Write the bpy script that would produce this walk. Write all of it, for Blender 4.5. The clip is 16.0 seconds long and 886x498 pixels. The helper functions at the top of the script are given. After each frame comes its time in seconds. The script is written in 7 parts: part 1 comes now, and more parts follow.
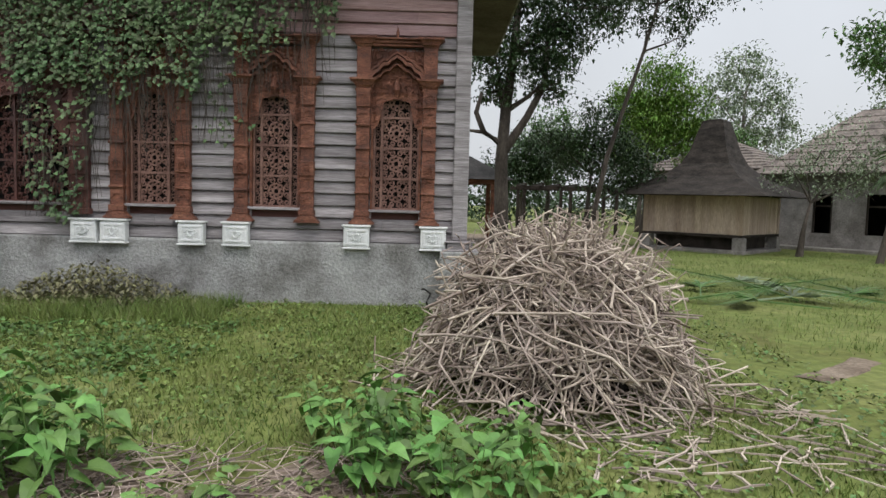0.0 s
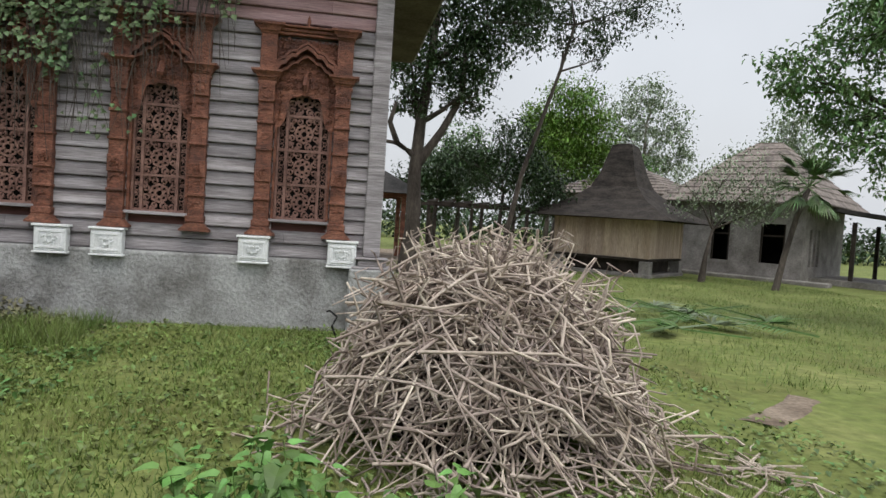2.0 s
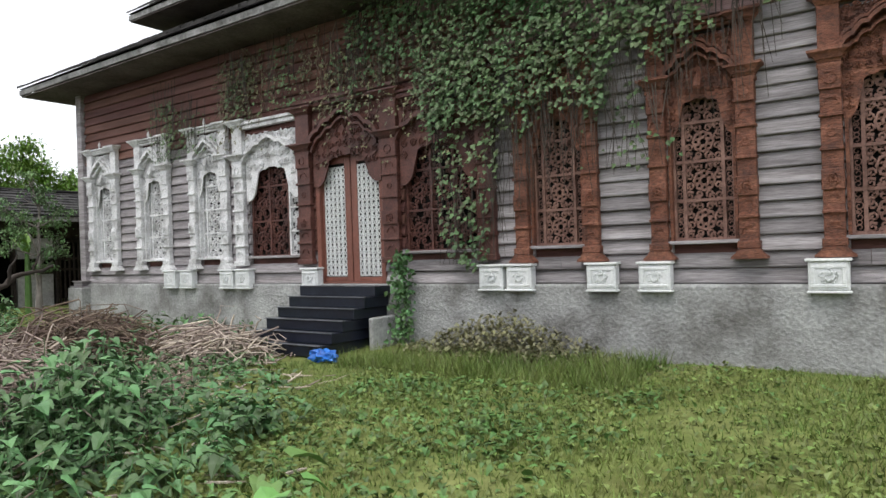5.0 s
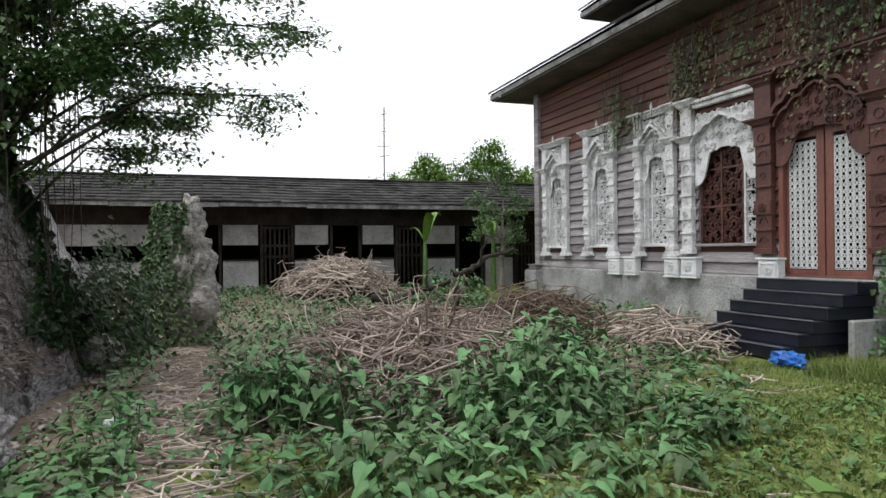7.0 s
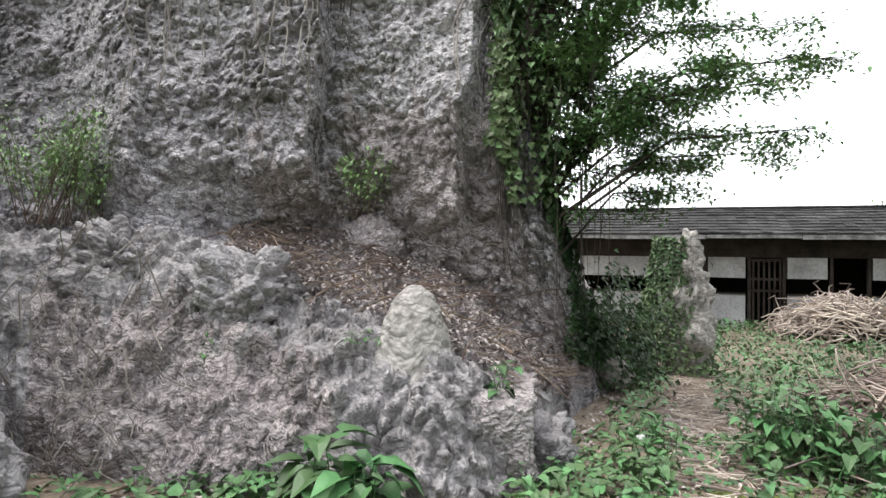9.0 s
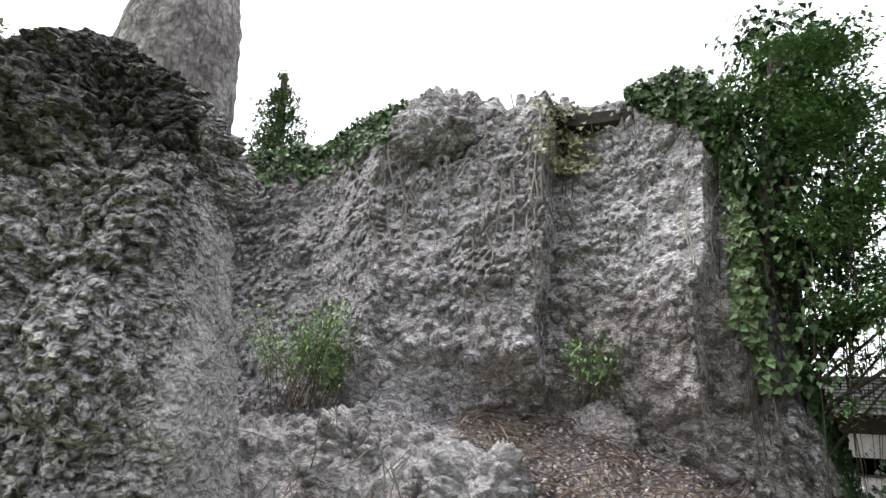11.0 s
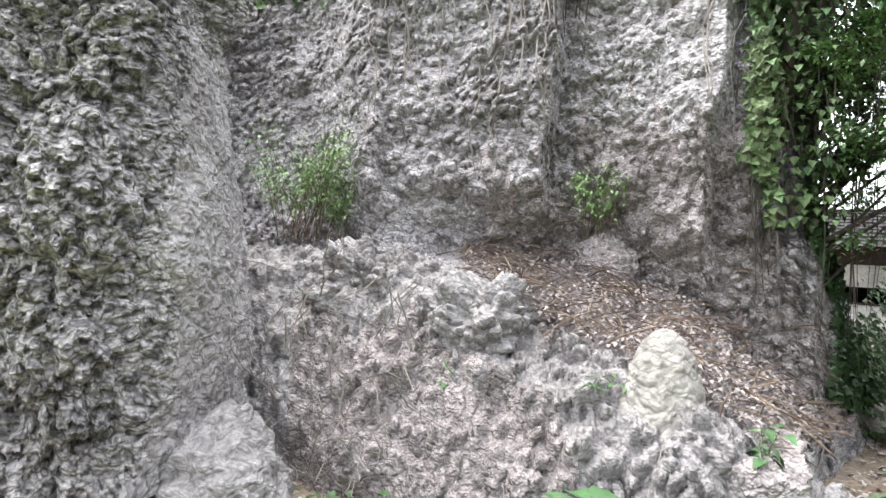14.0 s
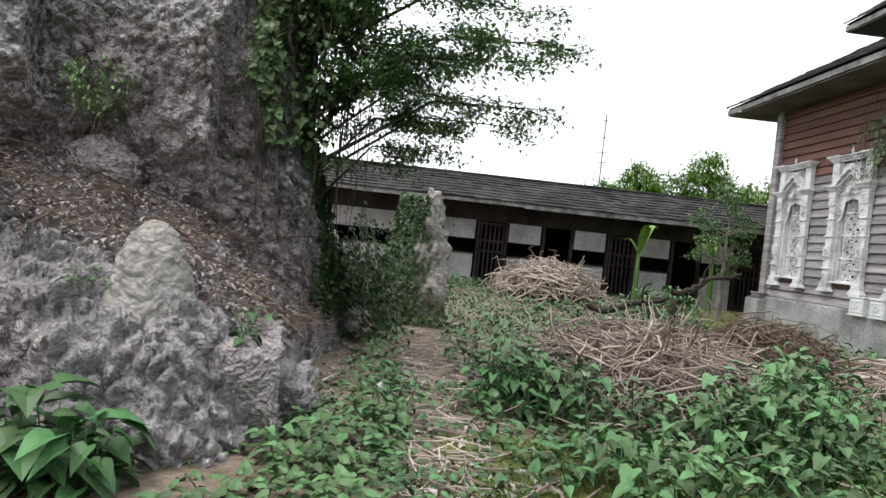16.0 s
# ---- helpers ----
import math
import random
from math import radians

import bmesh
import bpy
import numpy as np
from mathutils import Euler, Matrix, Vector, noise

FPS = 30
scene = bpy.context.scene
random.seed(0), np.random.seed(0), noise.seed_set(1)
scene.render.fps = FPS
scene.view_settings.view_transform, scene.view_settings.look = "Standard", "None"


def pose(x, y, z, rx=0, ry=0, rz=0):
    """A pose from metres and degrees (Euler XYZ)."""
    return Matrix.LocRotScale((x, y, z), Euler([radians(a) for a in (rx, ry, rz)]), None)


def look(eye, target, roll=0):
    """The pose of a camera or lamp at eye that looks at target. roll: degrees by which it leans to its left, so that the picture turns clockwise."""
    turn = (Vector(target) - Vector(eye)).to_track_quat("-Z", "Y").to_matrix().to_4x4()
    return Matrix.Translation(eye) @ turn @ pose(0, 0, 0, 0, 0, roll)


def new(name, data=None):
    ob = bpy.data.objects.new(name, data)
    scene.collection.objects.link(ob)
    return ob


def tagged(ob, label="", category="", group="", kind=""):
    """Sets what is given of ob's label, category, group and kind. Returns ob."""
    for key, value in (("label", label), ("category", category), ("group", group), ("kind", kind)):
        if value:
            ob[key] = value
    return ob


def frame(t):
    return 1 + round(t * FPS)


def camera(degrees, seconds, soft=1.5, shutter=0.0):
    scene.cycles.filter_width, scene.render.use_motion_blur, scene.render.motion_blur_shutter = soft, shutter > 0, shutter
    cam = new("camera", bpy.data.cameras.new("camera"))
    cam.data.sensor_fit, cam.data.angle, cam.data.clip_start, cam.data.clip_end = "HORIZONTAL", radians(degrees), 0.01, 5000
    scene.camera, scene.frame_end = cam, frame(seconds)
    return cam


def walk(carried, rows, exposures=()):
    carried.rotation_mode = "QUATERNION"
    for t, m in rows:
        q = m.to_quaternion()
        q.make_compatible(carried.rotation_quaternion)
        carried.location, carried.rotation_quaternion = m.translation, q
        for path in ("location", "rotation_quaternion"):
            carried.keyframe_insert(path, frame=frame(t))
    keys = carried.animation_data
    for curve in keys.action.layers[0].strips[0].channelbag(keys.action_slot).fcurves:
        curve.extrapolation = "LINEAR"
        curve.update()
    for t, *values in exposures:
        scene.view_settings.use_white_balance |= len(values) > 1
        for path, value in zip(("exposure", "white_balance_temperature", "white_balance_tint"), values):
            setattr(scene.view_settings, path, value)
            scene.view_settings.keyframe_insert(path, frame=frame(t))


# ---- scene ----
cam = camera(67.1, 16.0)

PATH = [
    (0, (8.398, -10.725, 1.689), (8.424, -8.73, 1.548), 1.5),
    (0.5, (8.401, -10.508, 1.691), (8.486, -8.514, 1.558), 2.1),
    (1, (8.383, -10.26, 1.687), (8.541, -8.27, 1.562), 2.7),
    (1.5, (8.371, -9.963, 1.671), (8.609, -7.98, 1.562), 3.2),
    (2, (8.343, -9.674, 1.657), (8.648, -7.699, 1.574), 3.7),
    (2.5, (8.31, -9.369, 1.652), (8.585, -7.389, 1.591), 4.0),
    (3, (8.284, -9.178, 1.638), (8.433, -7.184, 1.594), 3.7),
    (3.5, (8.236, -9.018, 1.676), (8.079, -7.025, 1.628), 2.3),
    (4, (8.098, -8.826, 1.635), (7.573, -6.896, 1.584), 0.5),
    (4.2, (8.021, -8.764, 1.582), (7.357, -6.878, 1.539), -0.5),
    (6.3, (7.553, -8.445, 1.462), (5.868, -7.368, 1.487), -0.3),
    (6.5, (7.442, -8.439, 1.441), (5.694, -7.468, 1.462), -0.3),
    (7, (7.344, -8.466, 1.449), (5.457, -7.803, 1.455), -0.6),
    (7.5, (7.425, -8.606, 1.461), (5.451, -8.286, 1.471), -0.7),
    (8, (7.51, -8.74, 1.475), (5.511, -8.749, 1.494), -0.4),
    (8.2, (7.549, -8.834, 1.449), (5.554, -8.973, 1.482), -0.3),
    (8.5, (7.653, -8.876, 1.482), (5.686, -9.236, 1.515), 0.3),
    (9, (7.727, -8.946, 1.51), (5.84, -9.604, 1.594), 1.3),
    (9.5, (7.664, -9.014, 1.537), (5.862, -9.859, 1.731), 1.9),
    (10, (7.672, -9.12, 1.63), (5.946, -10.072, 1.969), 2.4),
    (10.2, (7.695, -9.157, 1.679), (6.002, -10.145, 2.075), 2.6),
    (12.3, (7.779, -9.355, 2.02), (6.394, -10.699, 2.543), 2.7),
    (12.5, (7.782, -9.375, 2.006), (6.394, -10.74, 2.463), 3.2),
    (13, (7.763, -9.412, 1.991), (6.335, -10.782, 2.282), 3.7),
    (13.5, (7.745, -9.361, 1.914), (6.246, -10.677, 2.058), 3.5),
    (14, (7.68, -9.341, 1.878), (6.068, -10.525, 1.893), 3.5),
    (14.5, (7.594, -9.307, 1.848), (5.846, -10.275, 1.764), 3.8),
    (15, (7.523, -9.203, 1.727), (5.646, -9.886, 1.614), 4.9),
    (15.5, (7.49, -9.129, 1.507), (5.521, -9.479, 1.456), 5.8),
    (16, (7.648, -9.103, 1.515), (5.651, -8.997, 1.49), 6.1),
]
walk(cam, [(t, look(eye, target, roll)) for t, eye, target, roll in PATH], [(0, 0.52), (2.5, 0.56), (3, 0.65), (3.5, 0.82), (4.2, 0.9), (6.3, 0.48), (7, 0.52), (8, 0.95), (9, 1.35), (10, 1.55), (12.3, 1.0), (13, 1.45), (13.7, 2.05), (14.2, 2.05), (14.6, 1.75), (15, 1.5), (15.5, 1.2), (16, 0.88)])

# ---- world, sun, exposure ----
world = bpy.data.worlds.new("overcast")
scene.world = world
world.use_nodes = True
wn = world.node_tree.nodes
sky = wn.new("ShaderNodeTexSky")
sky.sky_type, sky.sun_disc = "NISHITA", False
sky.sun_elevation, sky.sun_rotation = radians(58), radians(200)
sky.air_density, sky.dust_density, sky.ozone_density = 1.6, 6.0, 1.0
coord = wn.new("ShaderNodeTexCoord")
side = wn.new("ShaderNodeVectorMath")
side.operation = "DOT_PRODUCT"
side.inputs[1].default_value = (-0.25, -0.75, 0.61)
glow = wn.new("ShaderNodeMapRange")
glow.interpolation_type = "SMOOTHSTEP"
glow.inputs[1].default_value, glow.inputs[2].default_value = -0.6, 0.22
glow.inputs[3].default_value, glow.inputs[4].default_value = 5.3, 9.8
cloud = wn.new("ShaderNodeTexNoise")
cloud.inputs["Scale"].default_value, cloud.inputs["Detail"].default_value = 2.2, 5
soft_cloud = wn.new("ShaderNodeMapRange")
soft_cloud.inputs[3].default_value, soft_cloud.inputs[4].default_value = 0.8, 1.2
grey = wn.new("ShaderNodeVectorMath")
grey.operation = "SCALE"
grey.inputs[0].default_value = (0.95, 0.985, 1.05)
amount = wn.new("ShaderNodeMath")
amount.operation = "MULTIPLY"
mixw = wn.new("ShaderNodeMix")
mixw.data_type = "RGBA"
mixw.inputs[0].default_value = 0.88
wl = world.node_tree.links
wl.new(coord.outputs["Generated"], side.inputs[0])
wl.new(coord.outputs["Generated"], cloud.inputs["Vector"])
wl.new(side.outputs["Value"], glow.inputs[0])
wl.new(cloud.outputs[0], soft_cloud.inputs[0])
wl.new(glow.outputs[0], amount.inputs[0])
wl.new(soft_cloud.outputs[0], amount.inputs[1])
wl.new(amount.outputs[0], grey.inputs["Scale"])
wl.new(grey.outputs[0], mixw.inputs[7])
wl.new(sky.outputs[0], mixw.inputs[6])
wl.new(mixw.outputs[2], wn["Background"].inputs[0])
wn["Background"].inputs[1].default_value = 0.105
sun = new("sun", bpy.data.lights.new("sun", "SUN"))
sun.data.energy, sun.data.angle, sun.data.color = 1.3, radians(40), (1.0, 0.97, 0.92)
sun.matrix_world = look((2, -12, 30), (0, 0, 0))


# ---- materials ----
def mat(name, c1, c2, scale=3.0, rough=0.8, bump=0.3, bscale=40.0, stretch=(1, 1, 1), metal=0.0, per_object=0.0, c3=None, island=0.0, dist=0.02, stain=0.5, crack=0.0, crease_dark=0.3):
    """Two colours mixed at a large and a small scale, fine relief, optional change from piece to piece."""
    m = bpy.data.materials.new(name)
    m.use_nodes = True
    nt = m.node_tree
    n, l = nt.nodes, nt.links
    b = n["Principled BSDF"]
    b.inputs["Roughness"].default_value, b.inputs["Metallic"].default_value = rough, metal
    b.inputs["Specular IOR Level"].default_value = 0.2 if rough > 0.8 else 0.5
    co = n.new("ShaderNodeTexCoord")
    mp = n.new("ShaderNodeMapping")
    mp.inputs["Scale"].default_value = stretch
    geo = n.new("ShaderNodeNewGeometry")
    l.new(geo.outputs["Position"], mp.inputs[0])
    n1 = n.new("ShaderNodeTexNoise")
    n1.inputs["Scale"].default_value, n1.inputs["Detail"].default_value, n1.inputs["Roughness"].default_value = scale, 6, 0.62
    n2 = n.new("ShaderNodeTexNoise")
    n2.inputs["Scale"].default_value, n2.inputs["Detail"].default_value, n2.inputs["Roughness"].default_value = bscale, 5, 0.6
    for q in (n1, n2):
        l.new(mp.outputs[0], q.inputs["Vector"])
    r1 = n.new("ShaderNodeValToRGB")
    r1.color_ramp.elements[0].position, r1.color_ramp.elements[1].position = 0.33, 0.67
    r1.color_ramp.elements[0].color, r1.color_ramp.elements[1].color = (*c1, 1), (*c2, 1)
    if c3:
        e = r1.color_ramp.elements.new(0.5)
        e.color = (*c3, 1)
    l.new(n1.outputs[0], r1.inputs[0])
    hs = n.new("ShaderNodeHueSaturation")
    l.new(r1.outputs[0], hs.inputs["Color"])
    mr = n.new("ShaderNodeMapRange")
    mr.inputs[1].default_value, mr.inputs[2].default_value = 0.3, 0.7
    mr.inputs[3].default_value, mr.inputs[4].default_value = 1 - stain * 0.6, 1 + stain * 0.5
    l.new(n2.outputs[0], mr.inputs[0])
    last = mr.outputs[0]
    if per_object or island:
        src = n.new("ShaderNodeObjectInfo").outputs["Random"] if per_object else geo.outputs["Random Per Island"]
        amount = per_object or island
        m2 = n.new("ShaderNodeMapRange")
        m2.inputs[3].default_value, m2.inputs[4].default_value = 1 - amount, 1 + amount
        l.new(src, m2.inputs[0])
        mu = n.new("ShaderNodeMath")
        mu.operation = "MULTIPLY"
        l.new(last, mu.inputs[0])
        l.new(m2.outputs[0], mu.inputs[1])
        last = mu.outputs[0]
        m3 = n.new("ShaderNodeMapRange")
        m3.inputs[3].default_value, m3.inputs[4].default_value = 0.5 - amount * 0.05, 0.5 + amount * 0.05
        l.new(src, m3.inputs[0])
        l.new(m3.outputs[0], hs.inputs["Hue"])
    l.new(last, hs.inputs["Value"])
    l.new(hs.outputs[0], b.inputs["Base Color"])
    if bump:
        bp = n.new("ShaderNodeBump")
        bp.inputs["Strength"].default_value, bp.inputs["Distance"].default_value = bump, dist
        height = n2.outputs[0]
        if crack:
            # clods of two sizes with sharp creases, gently warped
            bend = n.new("ShaderNodeTexNoise")
            bend.inputs["Scale"].default_value, bend.inputs["Detail"].default_value = 6.0, 1.5
            l.new(mp.outputs[0], bend.inputs["Vector"])
            sc = n.new("ShaderNodeVectorMath")
            sc.operation = "MULTIPLY"
            sc.inputs[1].default_value = (1, 1, 1.35)
            l.new(mp.outputs[0], sc.inputs[0])
            wob = n.new("ShaderNodeVectorMath")
            wob.operation = "MULTIPLY_ADD"
            wob.inputs[1].default_value = (0.16, 0.16, 0.16)
            l.new(bend.outputs["Color"], wob.inputs[0])
            l.new(sc.outputs[0], wob.inputs[2])
            grain = n.new("ShaderNodeMath")
            grain.operation = "MULTIPLY"
            grain.inputs[1].default_value = 0.45
            l.new(n2.outputs[0], grain.inputs[0])
            height = grain.outputs[0]
            for size, share in ((crack, -0.9), (crack * 2.3, -0.45)):
                clod = n.new("ShaderNodeTexVoronoi")
                clod.inputs["Scale"].default_value, clod.inputs["Randomness"].default_value = size, 1.0
                l.new(wob.outputs[0], clod.inputs["Vector"])
                mu = n.new("ShaderNodeMath")
                mu.operation = "MULTIPLY_ADD"
                mu.inputs[1].default_value = share
                l.new(clod.outputs["Distance"], mu.inputs[0])
                l.new(height, mu.inputs[2])
                height = mu.outputs[0]
                # creases darkened by earth and shade put into the colour; clods of unlike tone
                dirt_shade = n.new("ShaderNodeMapRange")
                dirt_shade.inputs[1].default_value, dirt_shade.inputs[2].default_value = 0.38, 0.8
                dirt_shade.inputs[3].default_value, dirt_shade.inputs[4].default_value = 1.0, 1.0 - crease_dark
                l.new(clod.outputs["Distance"], dirt_shade.inputs[0])
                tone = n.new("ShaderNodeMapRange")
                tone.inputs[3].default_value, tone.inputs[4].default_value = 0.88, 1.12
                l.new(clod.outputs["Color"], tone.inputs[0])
                for src in (dirt_shade.outputs[0], tone.outputs[0]):
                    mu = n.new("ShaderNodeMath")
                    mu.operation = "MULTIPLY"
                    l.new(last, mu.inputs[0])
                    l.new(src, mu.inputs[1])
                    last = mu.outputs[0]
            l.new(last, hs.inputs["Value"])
        l.new(height, bp.inputs["Height"])
        l.new(bp.outputs[0], b.inputs["Normal"])
    return m


def leafmat(name, c1, c2, amount=0.35):
    m = mat(name, c1, c2, scale=0.9, rough=0.5, bump=0.0, bscale=9.0, island=amount, stain=0.35)
    b = m.node_tree.nodes["Principled BSDF"]
    b.inputs["Transmission Weight"].default_value = 0.0
    b.inputs["Subsurface Weight"].default_value = 0.0
    b.inputs["Specular IOR Level"].default_value = 0.35
    return m


M_PLANK = mat("weathered_grey_planks", (0.16, 0.144, 0.147), (0.385, 0.36, 0.37), 1.3, 0.85, 0.6, 14, (0.35, 1, 6), per_object=0.22, c3=(0.275, 0.255, 0.261), stain=0.6)
M_PLANKRED = mat("faded_red_planks", (0.075, 0.028, 0.021), (0.16, 0.075, 0.06), 1.1, 0.8, 0.5, 14, (0.35, 1, 6), per_object=0.2, c3=(0.11, 0.043, 0.032))
M_PLANKPINK = mat("pinkish_grey_planks", (0.22, 0.13, 0.125), (0.37, 0.26, 0.255), 1.3, 0.85, 0.5, 14, (0.35, 1, 6), per_object=0.15)
M_CARVED = mat("carved_red_brown_wood", (0.075, 0.026, 0.015), (0.235, 0.095, 0.056), 2.6, 0.68, 0.7, 26, (1, 1, 2), c3=(0.145, 0.05, 0.027), stain=0.95, dist=0.03)
M_CARVEDARK = mat("dark_red_carved_wood", (0.045, 0.016, 0.012), (0.12, 0.045, 0.033), 2.2, 0.6, 0.4, 30, c3=(0.08, 0.027, 0.02), stain=0.7)
M_LATTICE = mat("lattice_brown_wood", (0.115, 0.056, 0.043), (0.25, 0.14, 0.11), 3, 0.7, 0.3, 30)
M_WHITE = mat("chipped_white_paint", (0.36, 0.355, 0.35), (0.72, 0.72, 0.72), 3.4, 0.6, 0.4, 30, c3=(0.62, 0.62, 0.625), stain=0.5)
M_BOXWHITE = mat("white_painted_plaster", (0.6, 0.62, 0.62), (0.78, 0.79, 0.79), 3.5, 0.55, 0.25, 30, stain=0.2)
M_PLINTH = mat("rough_cement_plinth", (0.15, 0.145, 0.138), (0.4, 0.405, 0.4), 1.2, 0.92, 0.9, 22, c3=(0.3, 0.302, 0.297), stain=0.45, dist=0.03)
# Near-black: the shade of rooms put into the colour; also the hose's own black.
M_DARK = mat("room_shade_and_hose_black", (0.006, 0.006, 0.006), (0.014, 0.013, 0.012), 2, 0.9, 0.1)
M_STEP = mat("dark_blue_tiles", (0.006, 0.008, 0.016), (0.014, 0.018, 0.03), 3, 0.32, 0.1, 30, per_object=0.2)
M_NOSE = mat("worn_step_edge", (0.07, 0.075, 0.085), (0.14, 0.145, 0.16), 5, 0.5, 0.2, 40)
M_DOORWOOD = mat("red_brown_door_wood", (0.13, 0.045, 0.03), (0.22, 0.085, 0.06), 1.2, 0.5, 0.25, 25, (3, 3, 0.4))
M_DOORWHITE = mat("white_fretwork", (0.62, 0.64, 0.63), (0.78, 0.8, 0.79), 4, 0.5, 0.2, 40, stain=0.15)
M_SHINGLEJ = mat("grey_black_roof", (0.016, 0.0155, 0.015), (0.055, 0.052, 0.05), 1.2, 0.9, 0.6, 16, island=0.35, stain=0.6)
# Soffit boards darkened: shade on the underside is put into the colour.
M_HUTROOF = mat("brown_black_shingles", (0.014, 0.012, 0.0105), (0.05, 0.042, 0.036), 2.0, 0.9, 0.7, 14, (1, 1, 3), stain=0.7)
M_FASCIA = mat("mossy_grey_fascia", (0.10, 0.10, 0.093), (0.36, 0.355, 0.35), 2.5, 0.85, 0.4, 18, stain=0.6)
M_SOFFIT = mat("shade_dark_board_soffit", (0.06, 0.05, 0.045), (0.15, 0.13, 0.12), 1.2, 0.85, 0.3, 20)
M_GROUND = mat("grassy_soil", (0.115, 0.12, 0.038), (0.185, 0.2, 0.07), 0.6, 0.95, 0.8, 6, c3=(0.125, 0.155, 0.043), stain=0.5, dist=0.05)
M_SOIL = mat("bare_leaf_littered_soil", (0.13, 0.098, 0.072), (0.27, 0.22, 0.17), 2.0, 0.95, 0.9, 18, stain=0.7, dist=0.03)
# Rocks: the last value sets how far crease shade is darkened into the colour.
M_ROCK = mat("grey_craggy_rock", (0.42, 0.392, 0.397), (0.65, 0.62, 0.624), 0.8, 0.92, 1.0, 30, c3=(0.54, 0.508, 0.514), stain=0.3, dist=0.06, crack=12, crease_dark=0.45)
M_ROCKSOIL = mat("earth_covered_rock", (0.38, 0.335, 0.33), (0.6, 0.545, 0.535), 1.3, 0.95, 1.0, 34, c3=(0.49, 0.437, 0.43), stain=0.3, dist=0.06, crack=16, crease_dark=0.35)
M_ROCKFOOT = mat("weathered_grey_rock", (0.27, 0.253, 0.251), (0.435, 0.415, 0.413), 0.9, 0.93, 0.9, 36, c3=(0.355, 0.335, 0.333), stain=0.25, dist=0.035, crack=13, crease_dark=0.3)
M_ROCKSMOOTH = mat("smooth_grey_rock", (0.17, 0.15, 0.148), (0.38, 0.35, 0.345), 1.6, 0.92, 1.0, 22, (1, 1, 0.5), c3=(0.27, 0.248, 0.245), stain=0.5, dist=0.06, crack=7, crease_dark=0.4)
M_ROCKPALE = mat("pale_rock", (0.29, 0.268, 0.245), (0.46, 0.435, 0.402), 1.8, 0.92, 0.8, 24, c3=(0.38, 0.356, 0.327), stain=0.3, dist=0.04, crack=9.0, crease_dark=0.25)
M_ROCKDARK = mat("dark_lumpy_rock", (0.3, 0.285, 0.285), (0.7, 0.675, 0.668), 0.9, 0.92, 1.0, 30, c3=(0.5, 0.478, 0.475), stain=0.35, dist=0.08, crack=11, crease_dark=0.65)
M_ROCKCRUST = mat("blackened_lumpy_rock", (0.095, 0.09, 0.087), (0.3, 0.286, 0.277), 1.1, 0.93, 1.0, 30, c3=(0.185, 0.176, 0.17), stain=0.35, dist=0.08, crack=11, crease_dark=0.6)
M_LITTER = mat("dry_leaf_litter", (0.26, 0.222, 0.208), (0.48, 0.427, 0.403), 2.5, 0.95, 0.9, 22, stain=0.5, island=0.22)
M_STICK = mat("dry_bleached_sticks", (0.26, 0.205, 0.168), (0.52, 0.445, 0.385), 3, 0.85, 0.2, 40, island=0.4, stain=0.3)
M_STICKMID = mat("reddish_dry_sticks", (0.2, 0.15, 0.125), (0.44, 0.36, 0.315), 3, 0.85, 0.2, 40, island=0.45, stain=0.3)
M_STICKDARK = mat("brown_dry_sticks", (0.1, 0.07, 0.052), (0.22, 0.165, 0.13), 3, 0.85, 0.2, 40, island=0.4, stain=0.3)
M_BARK = mat("grey_brown_bark", (0.03, 0.025, 0.021), (0.095, 0.08, 0.068), 2.5, 0.9, 0.9, 18, (1, 1, 0.35), stain=0.6, dist=0.03)
M_BARKPALE = mat("pale_grey_bark", (0.14, 0.12, 0.105), (0.27, 0.245, 0.22), 2.5, 0.9, 0.6, 18, (1, 1, 0.4), stain=0.5)
M_LEAF = leafmat("green_leaves", (0.05, 0.11, 0.025), (0.10, 0.18, 0.05))
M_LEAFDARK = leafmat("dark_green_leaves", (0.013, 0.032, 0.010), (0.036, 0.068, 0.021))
M_LEAFBRIGHT = leafmat("bright_yellow_green_leaves", (0.085, 0.17, 0.022), (0.14, 0.24, 0.035))
M_LEAFPALE = leafmat("pale_grey_green_leaves", (0.15, 0.2, 0.12), (0.24, 0.29, 0.19))
M_WEED = leafmat("broad_weed_leaves", (0.045, 0.11, 0.036), (0.1, 0.19, 0.07), 0.45)
M_LEAFTIER = leafmat("fine_tier_leaves", (0.075, 0.15, 0.05), (0.17, 0.27, 0.11), 0.4)
M_FERN = leafmat("light_feathery_leaves", (0.19, 0.3, 0.11), (0.3, 0.42, 0.19), 0.4)
M_IVY = leafmat("ivy_leaves", (0.04, 0.085, 0.028), (0.11, 0.155, 0.065), 0.5)
M_IVYDRY = leafmat("dry_vine_leaves", (0.10, 0.10, 0.05), (0.2, 0.19, 0.10), 0.4)
M_WEEDFRESH = leafmat("fresh_weed_leaves", (0.075, 0.165, 0.034), (0.155, 0.28, 0.075), 0.4)
M_GRASS = leafmat("lawn_grass_blades", (0.085, 0.135, 0.028), (0.165, 0.205, 0.055), 0.45)
M_STABLE = mat("stained_grey_plaster", (0.25, 0.245, 0.235), (0.46, 0.455, 0.44), 1.1, 0.9, 0.4, 16, stain=0.4)
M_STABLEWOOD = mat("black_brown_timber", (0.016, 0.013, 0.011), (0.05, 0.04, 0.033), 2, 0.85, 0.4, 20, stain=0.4)
